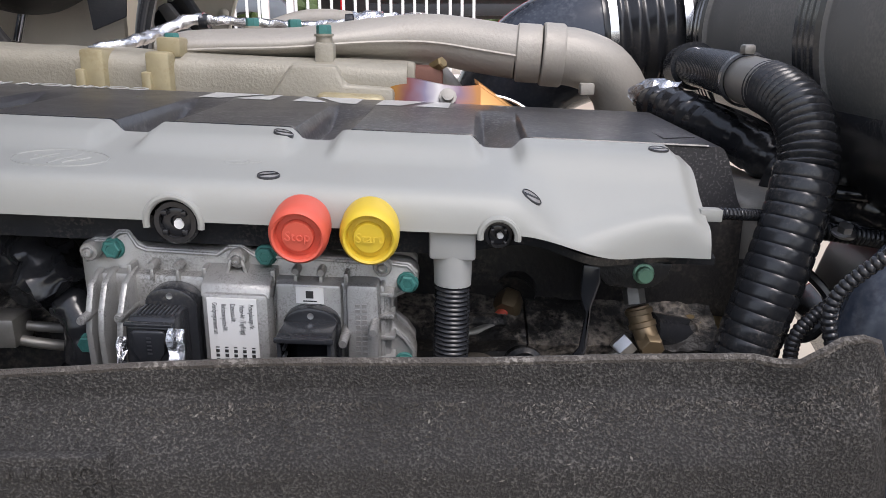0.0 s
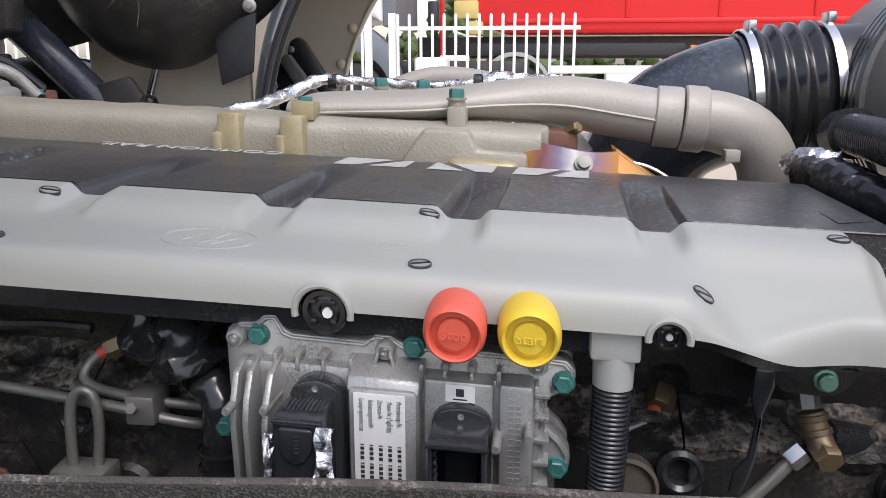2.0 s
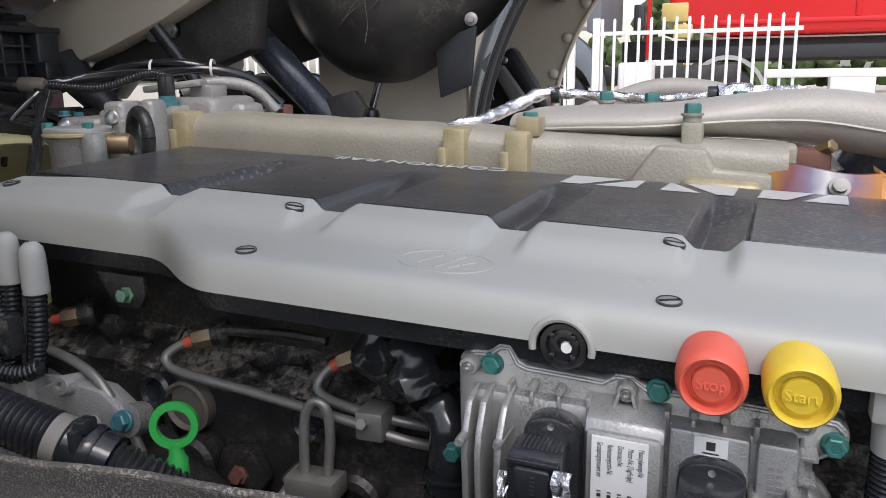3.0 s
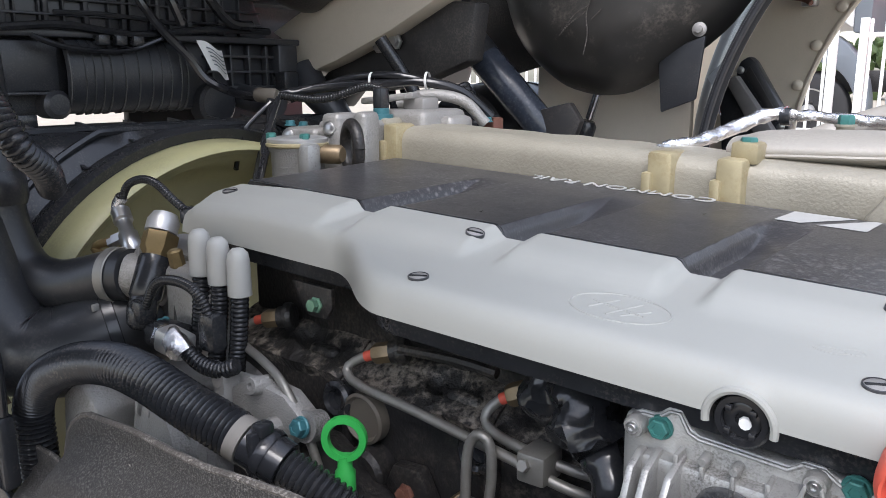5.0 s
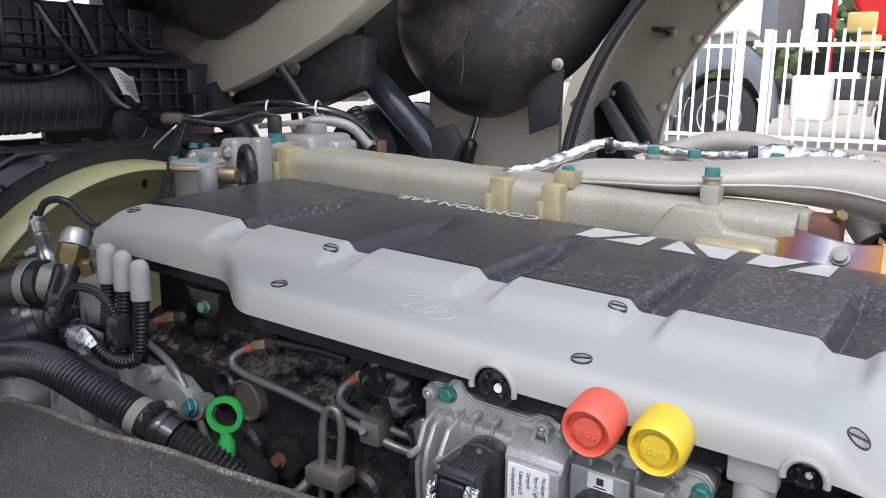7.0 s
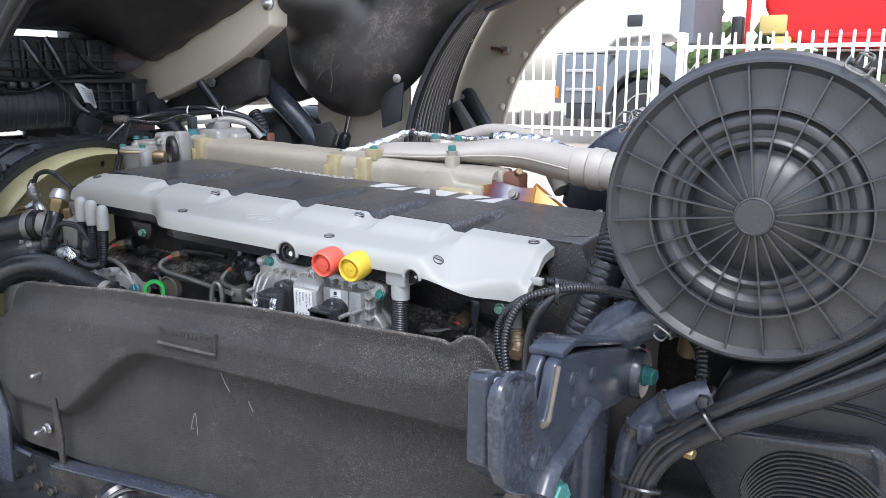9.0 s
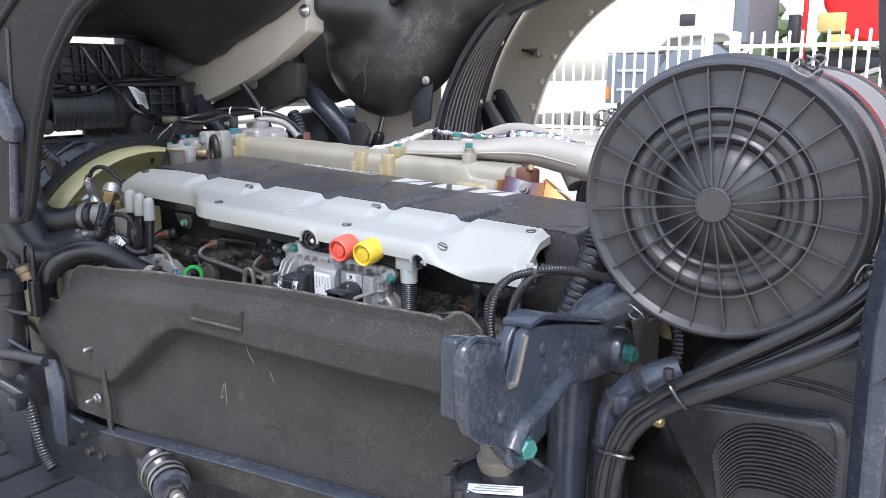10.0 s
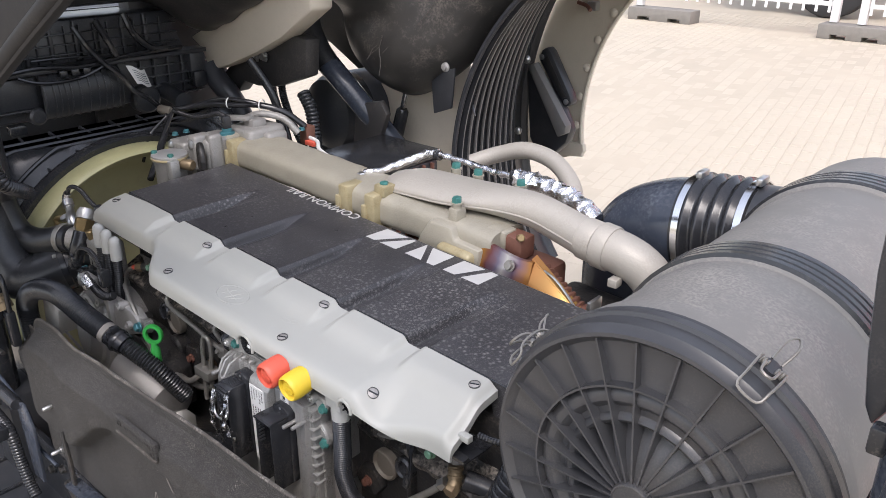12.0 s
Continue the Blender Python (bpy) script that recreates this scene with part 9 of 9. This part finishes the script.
def column(outline, levels):
    """An upright of one outline, cut into storeys."""
    bm = B()
    rings = [[bm.verts.new((x, y, z)) for x, y in outline] for z in levels]
    n = len(outline)
    bm.faces.new(rings[0][::-1])
    bm.faces.new(rings[-1])
    for a, b in zip(rings, rings[1:]):
        for k in range(n):
            bm.faces.new((a[k], a[(k + 1) % n], b[(k + 1) % n], b[k]))
    return bm


part("post", leaning(column([(0.689, 0.484), (0.691, 0.472), (0.705, 0.4515), (0.709, 0.4500), (0.720, 0.4525), (0.724, 0.457), (0.726, 0.492), (0.692, 0.494)], (0.36, 1.0, 1.15, 1.30, 1.75))), NAVY, po, angle=25)
strip = column([(0.7075, 0.4465), (0.7225, 0.4495), (0.7235, 0.4535), (0.7075, 0.4505)], (1.096, 1.15, 1.75))
for v in strip.verts:
    if v.co.z < 1.10:
        v.co.z += 0.9 * (v.co.x - 0.7075)
part("cover_strip", leaning(strip), NAVY, po)
part("gusset", soften(plate(B(), [(0.742, 1.10), (0.772, 1.16), (0.806, 1.45), (0.825, 1.75), (0.803, 1.75)], 0.466, 0.480), 0.003), NAVY, po)
part("joint_screw", lathe(B(), [(0.0036, 0), (0.0036, 0.003), (0, 0.004)], (0.7225, 0.4525, 1.103), (0.3, -1, 0), 12), NAVY, po)
mf = thing("mud_flap", (0.70, 0.58, 1.40), "black plastic flap clamped beside the filter", "flap", eng=False)
part("flap", soften(plate(B(), [(0.655, 1.75), (0.660, 1.53), (0.667, 1.46), (0.674, 1.415), (0.682, 1.398), (0.692, 1.418), (0.715, 1.48), (0.76, 1.54), (0.80, 1.60), (0.80, 1.75)], 0.572, 0.588), 0.005), BLACKM, mf)
part("hose", tube([(0.725, 0.545, 1.75), (0.722, 0.545, 1.55), (0.718, 0.545, 1.40), (0.725, 0.55, 1.25), (0.76, 0.58, 1.12)], 0.020, 16), NAVY, mf)
part("clamp", lathe(B(), [(0.0215, -0.008), (0.023, -0.006), (0.023, 0.006), (0.0215, 0.008)], (0.719, 0.545, 1.425), (0, 0, 1), 22, False), BLACK, mf)
part("clamp_screw", box(B(), 0.690, 0.704, 0.520, 0.535, 1.408, 1.432, 0.003), BLACK, mf)
co = thing("coil_hose", (0.80, 1.10, 0.79), "glossy red coiled air hose", "coil hose", eng=False)
hel = [Vector((0.800 + 0.036 * math.cos(2 * math.pi * k / 22), 1.10 + 0.036 * math.sin(2 * math.pi * k / 22), 0.80 + 0.0016 * k)) for k in range(170)]
part("coil", sweep(B(), hel, 0.0075, 10), COIL, co)
rr = thing("lorry_chassis", (1.2, 1.6, 0.3), "black chassis side rail and tank behind the coil hose", "chassis", eng=False)
part("rail", box(B(), 1.15, 2.6, 1.56, 1.64, 0.60, 0.725, 0.006), DARK, rr)
part("tank", soften(box(B(), 1.15, 2.2, 1.62, 1.95, 0.20, 0.585), 0.04, 3), TRUCKG, rr)
part("gearbox", soften(box(B(), 0.34, 1.3, 0.72, 1.08, 0.30, 0.80), 0.05, 3), BLOCK, rr)

# ---- added dark box that hides bright ground low at the near side ----
ac = thing("ground_blocker", (-1.05, 0.26, 0.25), "added dark box hiding the bright ground at the near side", "cover", eng=False)
part("body", soften(box(B(), -1.55, -0.64, 0.06, 0.46, 0.27, 0.56), 0.03, 3), BLACKM, ac)
part("box_edge", soften(box(B(), -1.50, -0.66, 0.03, 0.08, 0.50, 0.54), 0.008), BLACK, ac)
for k in range(6):
    part("top_rib", box(B(), -1.40 + 0.12 * k, -1.39 + 0.12 * k, 0.10, 0.42, 0.559, 0.567, 0.002), BLACK, ac)

# ---- paving blocks, the nearest ones singly ----
def paver_mesh(w, l):
    bm = box(B(), -l / 2, l / 2, -w / 2, w / 2, -0.02, 0, 0.0)
    bmesh.ops.bevel(bm, geom=[e for e in bm.edges if all(v.co.z > -0.001 for v in e.verts)], offset=0.004, segments=1, affect="EDGES")
    me = bpy.data.meshes.new("paver")
    bm.to_mesh(me)
    bm.free()
    return me


PL, PW, TURNED = 0.20, 0.10, radians(100)
ca, sa = math.cos(TURNED), math.sin(TURNED)
single = paver_mesh(PW - 0.007, PL - 0.007)
single.materials.append(PAVER)
verts0 = [v.co.copy() for v in single.vertices]
faces0 = [tuple(f.vertices) for f in single.polygons]
far_v, far_f, near = [], [], []
rnd = random.Random(12)
for i in range(-10, 62):
    for j in range(-70, 50):
        s, t = (i + 0.5 * (j % 2)) * PL, j * PW
        x, y = -1.4 + s * ca - t * sa, 4.0 + s * sa + t * ca
        if not (-6.6 < x < 1.3 and 3.0 < y < 11.9):
            continue
        cover = smooth01(-0.10, 0.25, noise.noise((0.45 * x + 0.25 * y, 0.30 * y, 3)) + 0.5 * noise.noise((1.4 * x, 1.4 * y, 8)))
        rise = 0.0030 + rnd.uniform(-0.0012, 0.0012) - 0.0030 * cover
        slope = (yard_height(y + 0.05) - yard_height(y - 0.05)) / 0.1
        m = Matrix.Translation((x, y, yard_height(y) + rise)) @ Euler((math.atan(slope), 0, 0)).to_matrix().to_4x4() @ Euler((rnd.uniform(-0.004, 0.004), rnd.uniform(-0.004, 0.004), TURNED + rnd.uniform(-0.012, 0.012))).to_matrix().to_4x4()
        if -2.75 < x < -0.65 and 3.9 < y < 6.6 and len(near) < 300:
            ob = new("paver", single)
            ob.parent = yard
            ob.matrix_local = m
            near.append(ob)
        else:
            k = len(far_v)
            far_v += [tuple(m @ v) for v in verts0]
            far_f += [tuple(k + q for q in f) for f in faces0]
me = bpy.data.meshes.new("paving")
me.from_pydata(far_v, [], far_f)
me.materials.append(PAVER_FIELD)
rest = new("paving", me)
rest.parent = yard
tagged(rest, "field of sandy paving blocks worn smooth", kind="stuff")
